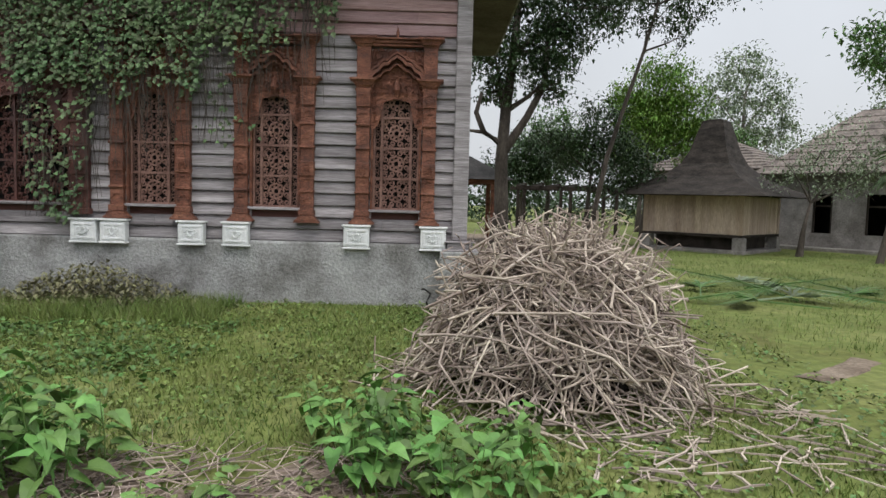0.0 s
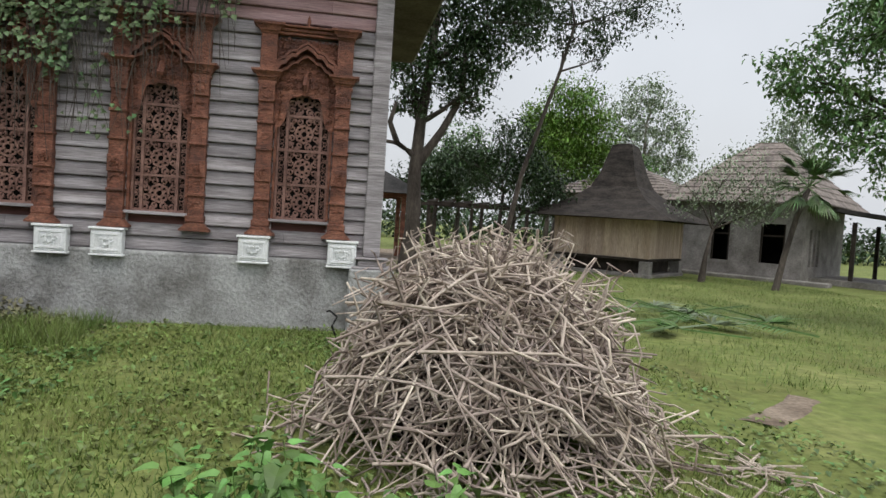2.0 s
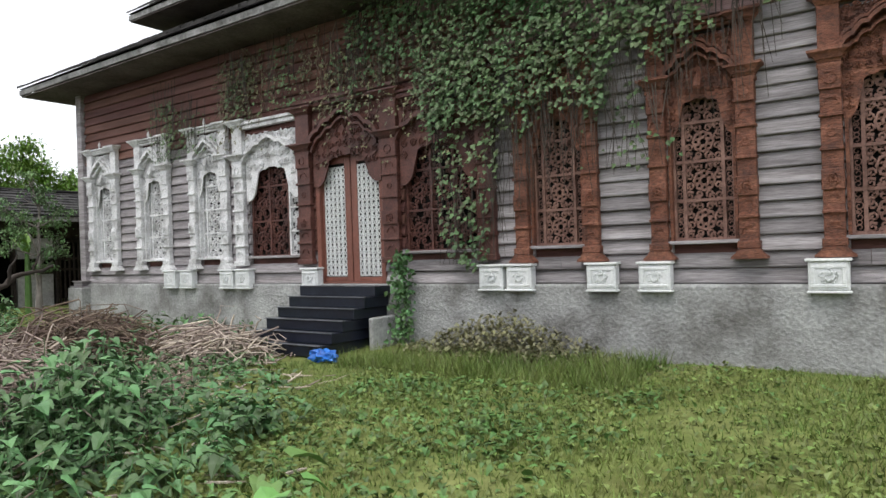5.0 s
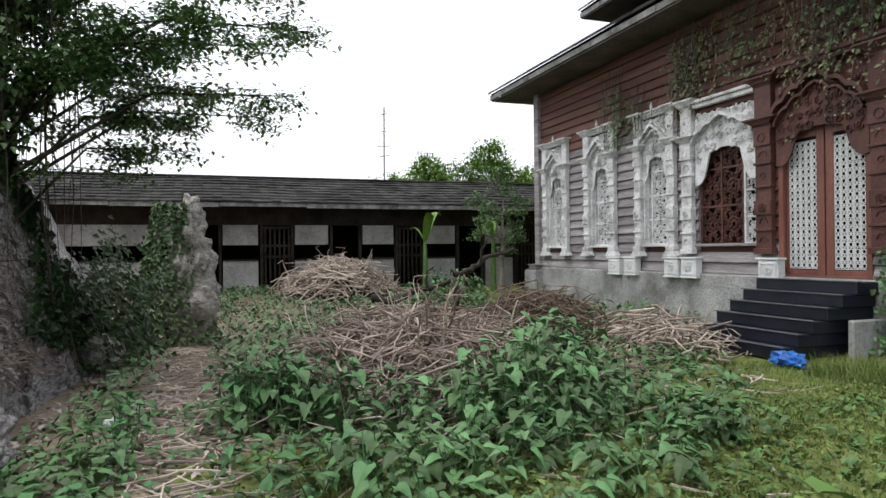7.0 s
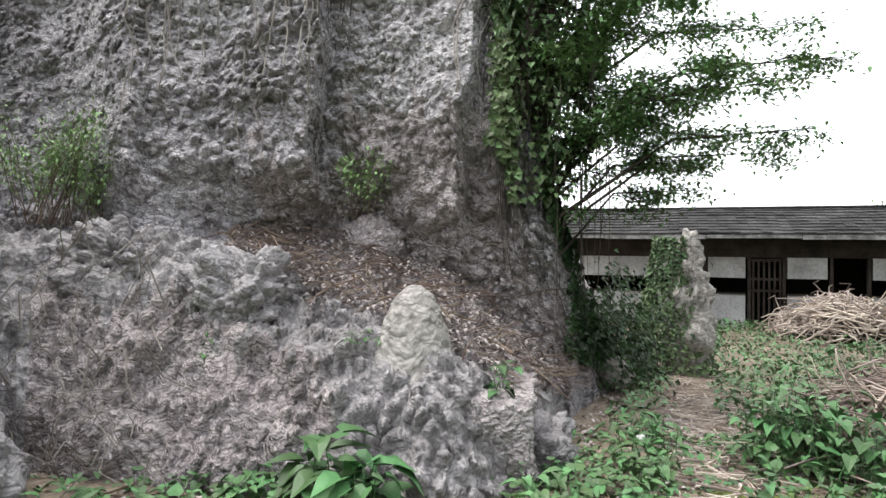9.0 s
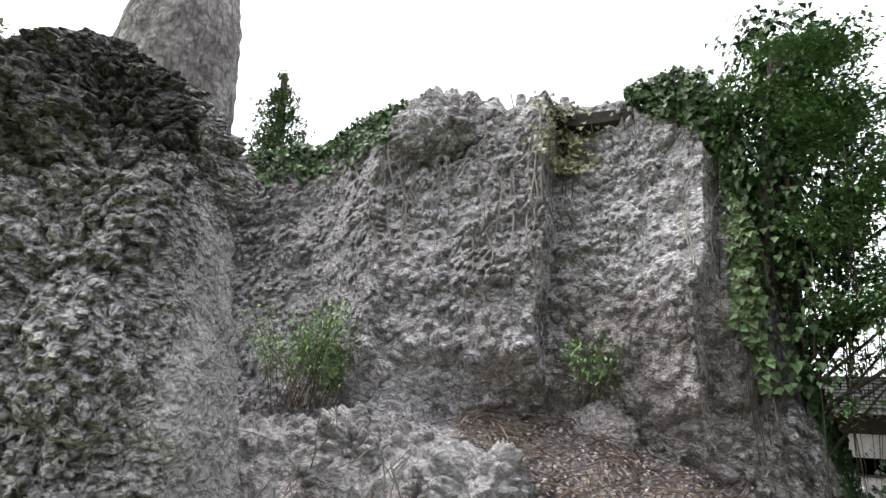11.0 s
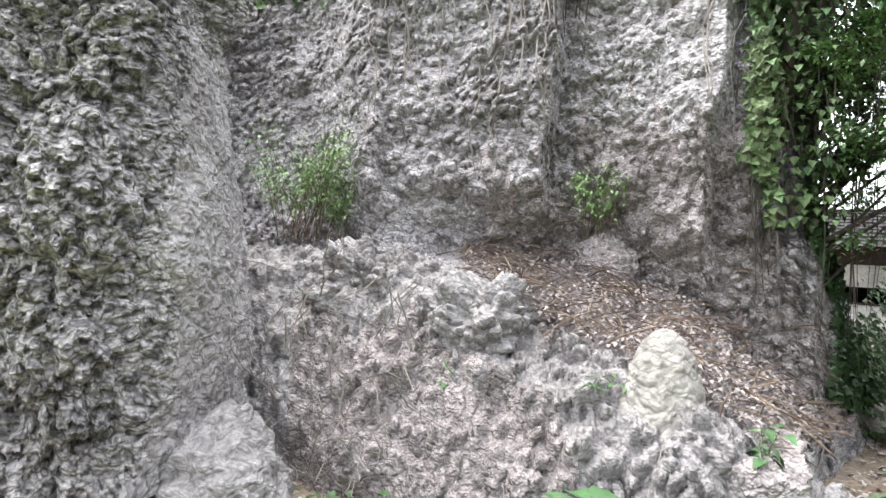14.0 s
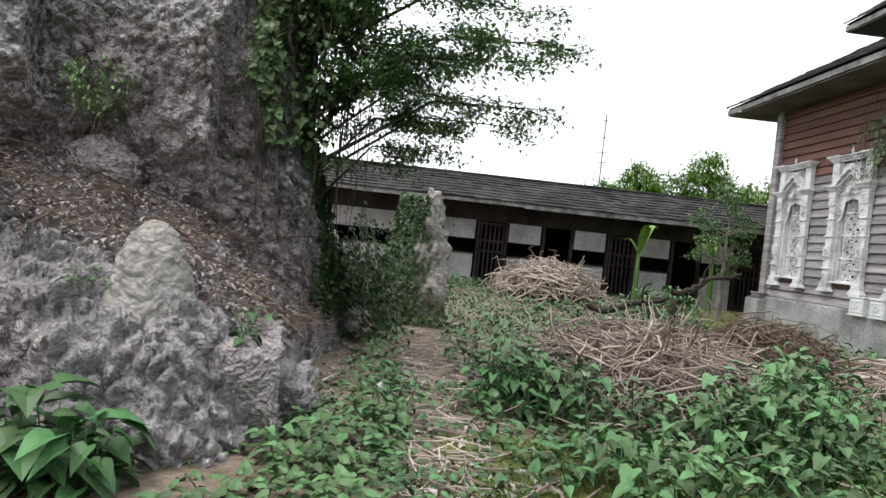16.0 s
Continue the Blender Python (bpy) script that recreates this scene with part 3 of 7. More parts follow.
def column(win, x, z0, z1, m, cap_z, w=0.105):
    """A carved column: stacked blocks, a base arch, a rosette block, a mid capital and a head."""
    b = bmesh.new()
    box(b, x - w, x + w, -0.13, -0.035, z0, z1, 0.008)
    c = part("column", b, m, win)
    blocks = [(z0, z0 + 0.09, 1.18), (z0 + 0.36, z0 + 0.40, 1.1), (z0 + 0.62, z0 + 0.85, 1.06), (z0 + 1.05, z0 + 1.09, 1.12), (z0 + 1.42, z0 + 1.46, 1.12), (z0 + 1.72, z0 + 1.98, 1.05), (cap_z - 0.10, cap_z - 0.05, 1.2)]
    b = bmesh.new()
    for a, d, k in blocks:
        if d < z1:
            box(b, x - w * k, x + w * k, -0.16, -0.03, a, d, 0.008)
    part("column_block", b, m, c)
    V, F = [], []
    ring(V, F, (x, z0 + 0.735), 0.065, 0.014, 10, -0.165)
    ring(V, F, (x, z0 + 0.735), 0.03, 0.014, 8, -0.165)
    ring(V, F, (x, z0 + 1.25), 0.045, 0.01, 8, -0.135)
    ring(V, F, (x, z0 + 1.85), 0.07, 0.012, 8, -0.165)
    for zz in (z0 + 0.22, z0 + 0.52, z0 + 1.58):
        pts = [(x + 0.08 * math.cos(math.pi * k / 6), -0.135, zz + 0.09 * math.sin(math.pi * k / 6) - 0.03) for k in range(7)]
        tube_data(V, F, pts, [0.014] * 7, 4)
    raw("column_carving", V, F, m, c)
    b = bmesh.new()
    flare(b, x, w, cap_z - 0.045)
    part("capital", b, m, c)
    b = bmesh.new()
    box(b, x - w * 1.05, x + w * 1.05, -0.135, -0.03, cap_z + 0.103, z1 + 0.001, 0.006)
    flare(b, x, w, z1 - 0.03)
    part("column_head", b, m, c)
    return c


def lattice(win, x0, x1, z0, z1, m, cols=(0.18, 0.82), rows=4, y=0.06):
    b = bmesh.new()
    w = x1 - x0
    rh = (z1 - z0) / (rows - 0.25)
    for k in range(rows):
        box(b, x0, x1, y - 0.03, y + 0.02, z0 + k * rh - 0.018, z0 + k * rh + 0.018)
    box(b, x0, x1, y - 0.03, y + 0.02, z1 - 0.03, z1)
    for f in (0.012, *cols, 0.988):
        box(b, x0 + f * w - 0.02, x0 + f * w + 0.02, y - 0.036, y + 0.026, z0, z1)
    lat = part("lattice", b, m, win, "carved wooden lattice")
    edges = (0.0, *cols, 1.0)
    for k in range(rows):
        V, F = [], []
        for a, c in zip(edges, edges[1:]):
            pw = (c - a) * w
            cx, cz = x0 + (a + c) / 2 * w, z0 + (k + 0.5) * rh
            if pw > 0.6 * rh:
                rosette(V, F, cx, cz, pw, rh)
            else:
                for q in range(4):
                    curl(V, F, (cx, z0 + (k + (q + 0.5) / 4) * rh), min(pw, rh / 4) * 0.5, 0.011, q * 1.5, 1.3, 1 if q % 2 else -1)
                    ring(V, F, (cx, z0 + (k + q / 4) * rh), pw * 0.2, 0.009, 6)
        raw("lattice_panel", [(vx, vy + y, vz) for vx, vy, vz in V], F, m, lat)
    # near-black sheet behind the lattice stands for the unlit room
    raw("pane", [(x0, y + 0.05, z0), (x1, y + 0.05, z0), (x1, y + 0.05, z1), (x0, y + 0.05, z1)], [(0, 1, 2, 3)], M_DARK, lat, "near-black sheet standing for the unlit room")
    return lat


def hanging_box(c, name="pot_box"):
    """A white plaster box with a raised rim and a flower relief, fixed under a column."""
    e = empty("wall_box", (c, 0, 0))
    b = bmesh.new()
    box(b, -0.2, 0.2, -0.2, -0.045, 0.935, 1.255, 0.012)
    part("body", b, M_BOXWHITE, e)
    part("top_rim", boxes((-0.225, 0.225, -0.225, -0.04, 1.258, 1.29), bevel=0.006), M_BOXWHITE, e)
    part("bottom_rim", boxes((-0.215, 0.215, -0.215, -0.04, 0.905, 0.932), bevel=0.006), M_BOXWHITE, e)
    part("frame", boxes((-0.17, 0.17, -0.215, -0.203, 1.185, 1.22), (-0.17, 0.17, -0.215, -0.203, 0.97, 1.005), (-0.17, -0.13, -0.215, -0.203, 1.008, 1.182), (0.13, 0.17, -0.215, -0.203, 1.008, 1.182), bevel=0.004), M_BOXWHITE, e)
    V, F = [], []
    ring(V, F, (0, 1.095), 0.05, 0.018, 8, -0.21)
    for k in range(5):
        a = 2 * math.pi * k / 5 + 0.3
        ring(V, F, (0.07 * math.cos(a), 1.095 + 0.06 * math.sin(a)), 0.026, 0.013, 6, -0.208)
    raw("flower_relief", V, F, M_BOXWHITE, e)
    return tagged(e, "white plaster box with flower relief under a carved column", "wall box", "white boxes along the plinth")


def wall_window(num, c, m, lat_m, right_box=True):
    e = new("window_%d" % num)
    e.location = (c, 0, 0)
    rnd = random.Random(num)
    for sx in (-1, 1):
        column(e, sx * 0.52, 1.42, 4.10, m, 3.48)
        foot = extrude_poly(bmesh.new(), [(sx * 0.52 - 0.115, 1.417), (sx * 0.52 + 0.115, 1.417), (sx * 0.52 + 0.15, 1.365), (sx * 0.52 + 0.2, 1.325), (sx * 0.52 + 0.2, 1.3), (sx * 0.52 - 0.2, 1.3), (sx * 0.52 - 0.2, 1.325), (sx * 0.52 - 0.15, 1.365)], -0.17, -0.032)
        part("column_foot", foot, m, e)
    for i, sx in enumerate((-1, 1)):
        part("jamb", boxes((sx * 0.38 - 0.018, sx * 0.38 + 0.018, -0.06, 0.16, 1.54, 3.3)), m, e)
    lattice(e, -0.362, 0.362, 1.55, 3.36, lat_m)
    part("window_sill", boxes((-0.43, 0.43, -0.10, 0.15, 1.49, 1.535), bevel=0.008), M_PLANK if m is not M_WHITE else M_WHITE, e)
    b = lobed(bmesh.new(), 0.41, 2.82, 3.27, 4.02, -0.055, -0.036)
    head = part("carved_head", b, m, e)
    V, F = [], []
    scrolls(V, F, -0.4, 0.4, 2.9, 3.75, 0.1, 0.016, rnd, lambda x, z: z > (2.95 if abs(x) > 0.25 else 3.36))
    raw("carved_scrolls", [(x, y - 0.062, z) for x, y, z in V], F, m, head)
    b = arch_band(bmesh.new(), 0.42, 3.48, 3.89, 0.05, -0.2, -0.05)
    arch_band(b, 0.38, 3.44, 3.79, 0.035, -0.15, -0.052)
    arch_band(b, 0.44, 3.56, 3.97, 0.035, -0.15, -0.053)
    part("arch", b, m, head)
    V, F = [], []
    scrolls(V, F, -0.4, 0.4, 3.66, 4.06, 0.1, 0.016, rnd, lambda x, z: z > 3.66 + 0.36 * (1 - abs(x) / 0.42))
    raw("top_scrolls", [(x, y - 0.07, z) for x, y, z in V], F, m, head)
    part("cornice", boxes((-0.41, 0.41, -0.13, -0.035, 4.08, 4.12), (-0.41, 0.41, -0.16, -0.035, 4.123, 4.17), (-0.42, 0.42, -0.2, -0.035, 4.173, 4.205), bevel=0.008), m, e)
    V, F = [], []
    tube_data(V, F, [(0, -0.14, 3.3), (0, -0.17, 3.4), (0, -0.14, 3.5), (0, -0.12, 3.58)], [0.02, 0.05, 0.04, 0.008], 6)
    tube_data(V, F, [(0, -0.15, 4.18), (0, -0.15, 4.28), (0, -0.15, 4.36)], [0.012, 0.03, 0.006], 6)
    raw("finial", V, F, m, head)
    white = m is M_WHITE
    tagged(e, ("white-painted carved window with pillars and pointed arch" if white else "red-brown carved wooden window with pillars and pointed arch"), "window", "carved windows of the house front", "structure")


wall_window(1, 3.9, M_CARVED, M_LATTICE)
wall_window(2, 5.84, M_CARVED, M_LATTICE)
wall_window(3, 7.75, M_CARVED, M_LATTICE)
for i, c in enumerate((-3.78, -5.76, -7.8)):
    wall_window(4 + i, c, M_WHITE, M_WHITE)
for c in (2.88, 3.34, 4.56, 5.26, 7.16, 8.375, -0.85):
    hanging_box(c)
for c in (-2.69, -3.18, -4.5, -5.08):
    hanging_box(c)


def portal():
    """The carved portal: a double door between two windows under one stepped arch."""
    e = new("door_1")
    rnd = random.Random(9)
    part("door_frame", boxes((-0.78, -0.69, -0.04, 0.16, ZP, 3.3), (0.69, 0.78, -0.04, 0.16, ZP, 3.3), (-0.687, 0.687, -0.03, 0.16, 3.25, 3.32), (-0.687, 0.687, -0.03, 0.16, ZP, ZP + 0.03), bevel=0.006), M_DOORWOOD, e)
    for sx in (-1, 1):
        x0, x1 = (sx * 0.012, sx * 0.685) if sx > 0 else (-0.685, -0.012)
        lo, hi = (x0 + 0.13, x1 - 0.04) if sx > 0 else (x0 + 0.04, x1 - 0.13)
        leaf = part("door_leaf", boxes((x0, lo, 0.03, 0.08, ZP + 0.033, 3.248), (hi, x1, 0.03, 0.08, ZP + 0.033, 3.248), (lo + 0.002, hi - 0.002, 0.03, 0.08, ZP + 0.033, ZP + 0.11), (lo + 0.002, hi - 0.002, 0.03, 0.08, 3.1, 3.248), bevel=0.004), M_DOORWOOD, e, "red-brown wooden door leaf")
        V, F = [], []
        z = ZP + 0.13
        nx = 5
        cw = (hi - lo) / nx
        nz = int((3.1 - z) / cw)
        for i in range(nx):
            for j in range(nz):
                cx, cz = lo + (i + 0.5) * cw, z + (j + 0.5) * cw
                ring(V, F, (cx, cz), cw * 0.36, cw * 0.11, 8, 0.05)
                ring(V, F, (cx + cw / 2, cz + cw / 2), cw * 0.16, cw * 0.1, 6, 0.05) if i < nx - 1 and j < nz - 1 else None
        for i in range(nx + 1):
            tube_data(V, F, [(lo + i * cw, 0.05, z), (lo + i * cw, 0.05, z + nz * cw)], [cw * 0.075] * 2, 4)
        for j in range(nz + 1):
            tube_data(V, F, [(lo, 0.05, z + j * cw), (hi, 0.05, z + j * cw)], [cw * 0.075] * 2, 4)
        raw("fretwork", V, F, M_DOORWHITE, leaf, "white pierced fretwork panel")
        # the glass colour holds the darkness of the room behind it
        raw("pane", [(lo, 0.07, z), (hi, 0.07, z), (hi, 0.07, 3.1), (lo, 0.07, 3.1)], [(0, 1, 2, 3)], M_DARK, leaf, "dark glass")
    b = lobed(bmesh.new(), 0.78, 2.72, 3.22, 3.9, -0.075, -0.045)
    head = part("carved_head", b, M_CARVEDARK, e)
    V, F = [], []
    scrolls(V, F, -0.75, 0.75, 2.85, 3.85, 0.16, 0.018, rnd, lambda x, z: z > 2.8 + 0.5 * (1 - abs(x) / 0.78) ** 0.5)
    raw("carved_scrolls", [(x, y - 0.085, z) for x, y, z in V], F, M_CARVEDARK, head)
    b = arch_band(bmesh.new(), 0.8, 3.4, 3.98, 0.06, -0.2, -0.05)
    arch_band(b, 0.74, 3.32, 3.85, 0.04, -0.16, -0.052)
    part("arch", b, M_CARVEDARK, head)
    part("cornice", boxes((-1.1, 1.1, -0.16, -0.035, 4.12, 4.2), (-1.15, 1.15, -0.2, -0.035, 4.203, 4.27), bevel=0.01), M_CARVEDARK, head)
    for x, m in ((-0.99, M_CARVEDARK), (0.99, M_CARVEDARK)):
        column(e, x, 1.35, 4.06, m, 3.42, 0.16)
    tagged(e, "red-brown double door with white fretwork panes under a carved arch", "door", kind="structure")
    for sx, num in ((-1, 7), (1, 8)):
        w = new("window_%d" % num)
        w.location = (sx * 1.9, 0, 0)
        outer = M_WHITE if sx < 0 else M_CARVEDARK
        column(w, sx * 0.9, 1.35, 4.06, outer, 3.42, 0.14)
        if sx < 0:
            lattice(w, -0.68, 0.34, 1.53, 3.35, M_CARVEDARK, (0.5,), 3)
            lattice(w, 0.365, 0.68, 1.53, 3.2, M_WHITE, (), 4)
        else:
            lattice(w, -0.68, 0.68, 1.53, 3.3, M_CARVEDARK, (0.36, 0.68), 3)
        part("window_sill", boxes((-0.74, 0.74, -0.09, 0.15, 1.48, 1.527), bevel=0.008), M_PLANK, w)
        b = lobed(bmesh.new(), 0.72, 2.6, 3.2, 3.85, -0.07, -0.04)
        hd = part("carved_head", b, outer, w)
        V, F = [], []
        scrolls(V, F, -0.7, 0.7, 2.8, 3.9, 0.17, 0.02, rnd, lambda x, z: z > 2.75 + 0.55 * (1 - abs(x) / 0.72) ** 0.5)
        raw("carved_scrolls", [(x, y - 0.08, z) for x, y, z in V], F, outer, hd)
        b = arch_band(bmesh.new(), 0.7, 3.35, 3.75, 0.06, -0.18, -0.05)
        part("arch", b, outer, hd)
        part("cornice", boxes((-0.72, 0.72, -0.14, -0.035, 3.98, 4.06), (-0.75, 0.75, -0.18, -0.035, 4.063, 4.12), bevel=0.01), outer, w)
        tagged(w, "wide carved lattice window beside the door, " + ("half white-painted" if sx < 0 else "dark red wood"), "window", kind="structure")


portal()


def front_steps():
    e = empty("front_steps")
    tagged(e, "six dark blue tiled steps up to the door", "steps")
    for k in range(6):
        z = 0.98 - 0.165 * k
        y = -0.5 - 0.21 * k
        s = part("step", boxes((-0.78 - 0.05 * k, 0.92 - 0.04 * k, y, -0.115, z - 0.165 + 0.004, z), bevel=0.008), M_STEP, e)
        part("step_edge", boxes((-0.80 - 0.05 * k, 0.94 - 0.04 * k, y - 0.02, y + 0.05, z + 0.002, z + 0.014)), M_NOSE, s, "worn pale step edge")
    part("cheek_wall", boxes((0.935, 1.02, -0.7, -0.115, -0.1, 0.5), bevel=0.02), M_PLINTH, e, "cement cheek wall")


front_steps()
bm = bmesh.new()
bmesh.ops.create_icosphere(bm, subdivisions=3, radius=1)
for v in bm.verts:
    v.co = Vector((v.co.x * 0.24, v.co.y * 0.16, max(-0.05, v.co.z * 0.11))) * (1 + 0.5 * noise.noise(v.co * 3.1))
sheet = obj("plastic_sheet", bm, M_BLUE)
sheet.location = (1.0, -1.75, 0.06)
tagged(sheet, "crumpled blue plastic sheet beside the steps", "plastic sheet")


# ---- stable ----
def stable():
    e = empty("stable")
    tagged(e, "long low stable with stained plaster walls and a dark shingle roof", "stable")
    X = -12.74
    y0, y1, gz = -13.2, 9.2, 0.2
    doors = [-9.05 + 2.03 * k for k in range(9)]
    # upper wall coloured near-black: the shadow of the eaves put into its colour
    part("upper_wall", boxes((X - 0.14, X, y0, y1, 2.26, 3.02)), M_STABLEWOOD, e, "dark wall band standing for the shadow under the eaves")
    edges = [y0] + [v for d in doors for v in (d - 0.02, d + 0.92)] + [y1]
    for a, b in zip(edges[0::2], edges[1::2]):
        part("wall_panel", boxes((X - 0.12, X + 0.01, a + 0.06, b - 0.06, 1.68, 2.257)), M_STABLE, e, "stained pale plaster panel")
        part("low_wall", boxes((X - 0.12, X + 0.01, a + 0.06, b - 0.06, -0.1, 1.22)), M_STABLE, e)
        part("ledge", boxes((X - 0.16, X + 0.05, a + 0.06, b - 0.06, 1.223, 1.27)), M_STABLEWOOD, e)
    for k, d in enumerate(doors):
        for y in (d - 0.02, d + 0.86):
            part("door_post", boxes((X - 0.13, X + 0.04, y, y + 0.08, -0.1, 2.257)), M_STABLEWOOD, e)
        if k % 2 == 1:
            gate = part("gate", boxes((X - 0.03, X + 0.02, d + 0.063, d + 0.857, 2.14, 2.22)), M_STABLEWOOD, e, "dark barred gate")
            for zz in (0.25, 1.3, 1.62):
                part("gate_rail", boxes((X - 0.03, X + 0.02, d + 0.063, d + 0.857, zz, zz + 0.07)), M_STABLEWOOD, gate)
            for q in range(6):
                yy = d + 0.1 + q * 0.135
                part("bar", boxes((X - 0.02, X + 0.01, yy, yy + 0.05, 0.28, 2.16)), M_STABLEWOOD, gate)
    # back wall near-black: the shade inside the stable is put into its colour
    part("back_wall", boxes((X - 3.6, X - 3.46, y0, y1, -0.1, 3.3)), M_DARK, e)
    part("side_wall", boxes((X - 3.45, X - 0.15, y0, y0 + 0.14, -0.1, 3.0)), M_STABLE, e)
    part("side_wall", boxes((X - 3.45, X - 0.15, y1 - 0.14, y1, -0.1, 3.0)), M_STABLE, e)
    part("floor", boxes((X - 3.45, X - 0.15, y0 + 0.145, y1 - 0.145, -0.1, 0.02)), M_SOIL, e)
    bm = bmesh.new()
    ry0, ry1 = y0 - 0.6, y1 + 0.6
    rows = [(X + 0.95, 2.83), (X - 1.6, 3.78), (X - 4.4, 2.95)]
    top = [[bm.verts.new((x, y, z)) for x, z in rows] for y in (ry0, ry1)]
    bot = [[bm.verts.new((x, y, z - 0.09)) for x, z in rows] for y in (ry0, ry1)]
    for k in range(2):
        bm.faces.new((top[0][k], top[1][k], top[1][k + 1], top[0][k + 1]))
        bm.faces.new((bot[0][k], bot[0][k + 1], bot[1][k + 1], bot[1][k]))
        bm.faces.new((top[0][k], top[0][k + 1], bot[0][k + 1], bot[0][k]))
        bm.faces.new((top[1][k], bot[1][k], bot[1][k + 1], top[1][k + 1]))
    bm.faces.new((top[0][0], bot[0][0], bot[1][0], top[1][0]))
    bm.faces.new((top[0][2], top[1][2], bot[1][2], bot[0][2]))
    roof = part("roof", bm, M_SHINGLEJ, e, "sagging dark shingle roof")
    rnd = random.Random(5)
    V, F = [], []
    for j in range(9):
        f0, f1 = j / 9, (j + 1.2) / 9
        y = ry0
        while y < ry1:
            w = 0.26
            q = len(V)
            up = 0.03 + rnd.uniform(0, 0.03)
            for yy, f, h in ((y, f0, up), (y + w - 0.015, f0, up), (y + w - 0.015, f1, 0.008), (y, f1, 0.008), (y, f0, 0.004), (y + w - 0.015, f0, 0.004)):
                sag = -0.05 * math.sin((yy - ry0) * 0.8) * 0.5
                V.append((X + 1.0 - 2.6 * f, yy, 2.83 + 0.95 * f + h + max(0, sag)))
            F += [(q, q + 1, q + 2, q + 3), (q + 4, q + 5, q + 1, q)]
            y += w
    raw("shingle_layer", V, F, M_SHINGLEJ, roof)["kind"] = "stuff"
    y = ry0
    while y < ry1 - 0.2:
        b = min(ry1, y + rnd.uniform(1.8, 3.4))
        part("eaves_board", boxes((X + 0.92, X + 0.97, y + 0.01, b - 0.01, 2.72 + rnd.uniform(-0.02, 0.02), 2.83)), M_FASCIA, roof, "pale weathered eaves board")
        y = b
    part("ridge_cap", boxes((X - 1.75, X - 1.45, ry0, ry1, 3.77, 3.84), bevel=0.02), M_SHINGLEJ, roof)


stable()

# ---- rock cliff ----
CX, CY = 7.7, -9.1
CLIFF_PROFILE = [
    (94.5, 9.4, 9.5, 0.1, 9.9, 0.3, 10.3, 0.8),
    (96, 8.5, 8.6, 0.13, 8.9, 0.35, 9.2, 1.3),
    (97.5, 7.3, 7.5, 0.2, 8.1, 0.5, 8.5, 1.9),
    (99, 6.0, 6.2, 0.4, 7.5, 0.7, 8.0, 2.45),
    (100.5, 5.1, 5.4, 0.5, 7.35, 0.9, 8.05, 3.3),
    (102, 4.5, 4.9, 0.6, 7.25, 1.05, 8.1, 4.6),
    (103.5, 4.3, 4.88, 0.7, 7.28, 1.2, 8.2, 5.8),
    (105.5, 4.1, 4.86, 0.85, 7.33, 1.4, 8.3, 6.2),
    (108, 3.95, 4.85, 1.0, 7.4, 1.6, 8.4, 6.2),
    (116, 4.15, 5.4, 1.15, 7.7, 2.0, 8.7, 6.3),
    (124, 4.55, 6.0, 1.5, 7.6, 1.95, 8.8, 6.3),
    (133, 5.1, 6.7, 1.85, 7.5, 1.95, 9.0, 6.2),
    (140, 5.6, 7.0, 1.9, 9.0, 2.0, 10.4, 6.0),
    (147, 6.4, 7.3, 1.9, 10.0, 2.1, 11.4, 6.0),
    (162, 7.5, 8.2, 1.9, 10.8, 2.1, 12.2, 6.0),
]
# upright buttresses of the upper face, sharp on one edge: angle of the edge, how far they run on, depth
RIBS = [(118.9, 9.0, 1.0), (106.0, 6.5, 0.6), (134.0, 6.0, 0.35)]


def upper_r(a, f, r2, r3):
    """Distance of the upper face at an angle and a height share."""
    r = r2 + (r3 - r2) * f - 0.12 * math.sin(f * math.pi)
    env = min(1, f * 6) * (1 - 0.55 * f * f)
    for c, w, d in RIBS:
        x = a - c + 1.3 * noise.noise(Vector((f * 2.2, c, 9))) + 0.7 * noise.noise(Vector((f * 7, c, 2)))
        deep = 0.9 + 0.4 * noise.noise(Vector((f * 4, c, 3)))
        r -= d * deep * env * max(0.0, min(1.0, x / 1.1 + 0.5)) * math.exp(-(max(0.0, x) / w) ** 2)
    return r


def cliff_keys(a):
    for k0, k1 in zip(CLIFF_PROFILE, CLIFF_PROFILE[1:]):
        if a <= k1[0]:
            f = max(0, (a - k0[0]) / (k1[0] - k0[0]))
            f = f * f * (3 - 2 * f)
            return [u + (v - u) * f for u, v in zip(k0[1:], k1[1:])]
    return list(CLIFF_PROFILE[-1][1:])


def scales(p, f, zs=1.05):
    """Rounded scale-like lumps with deep gaps, each of its own height; f: lumps per metre."""
    w = noise.noise_vector(p * 2.1) * 0.09
    d, c = noise.voronoi((Vector((p.x, p.y, p.z * zs)) + w) * f)[:2]
    own = math.sin(c[0].x * 12.9 + c[0].y * 78.2 + c[0].z * 37.7) * 0.5 + 0.5
    return max(0.0, 1 - 1.5 * d[0] * d[0]) * min(1.0, (d[1] - d[0]) * 3) ** 0.6 * (0.5 + 0.5 * own)


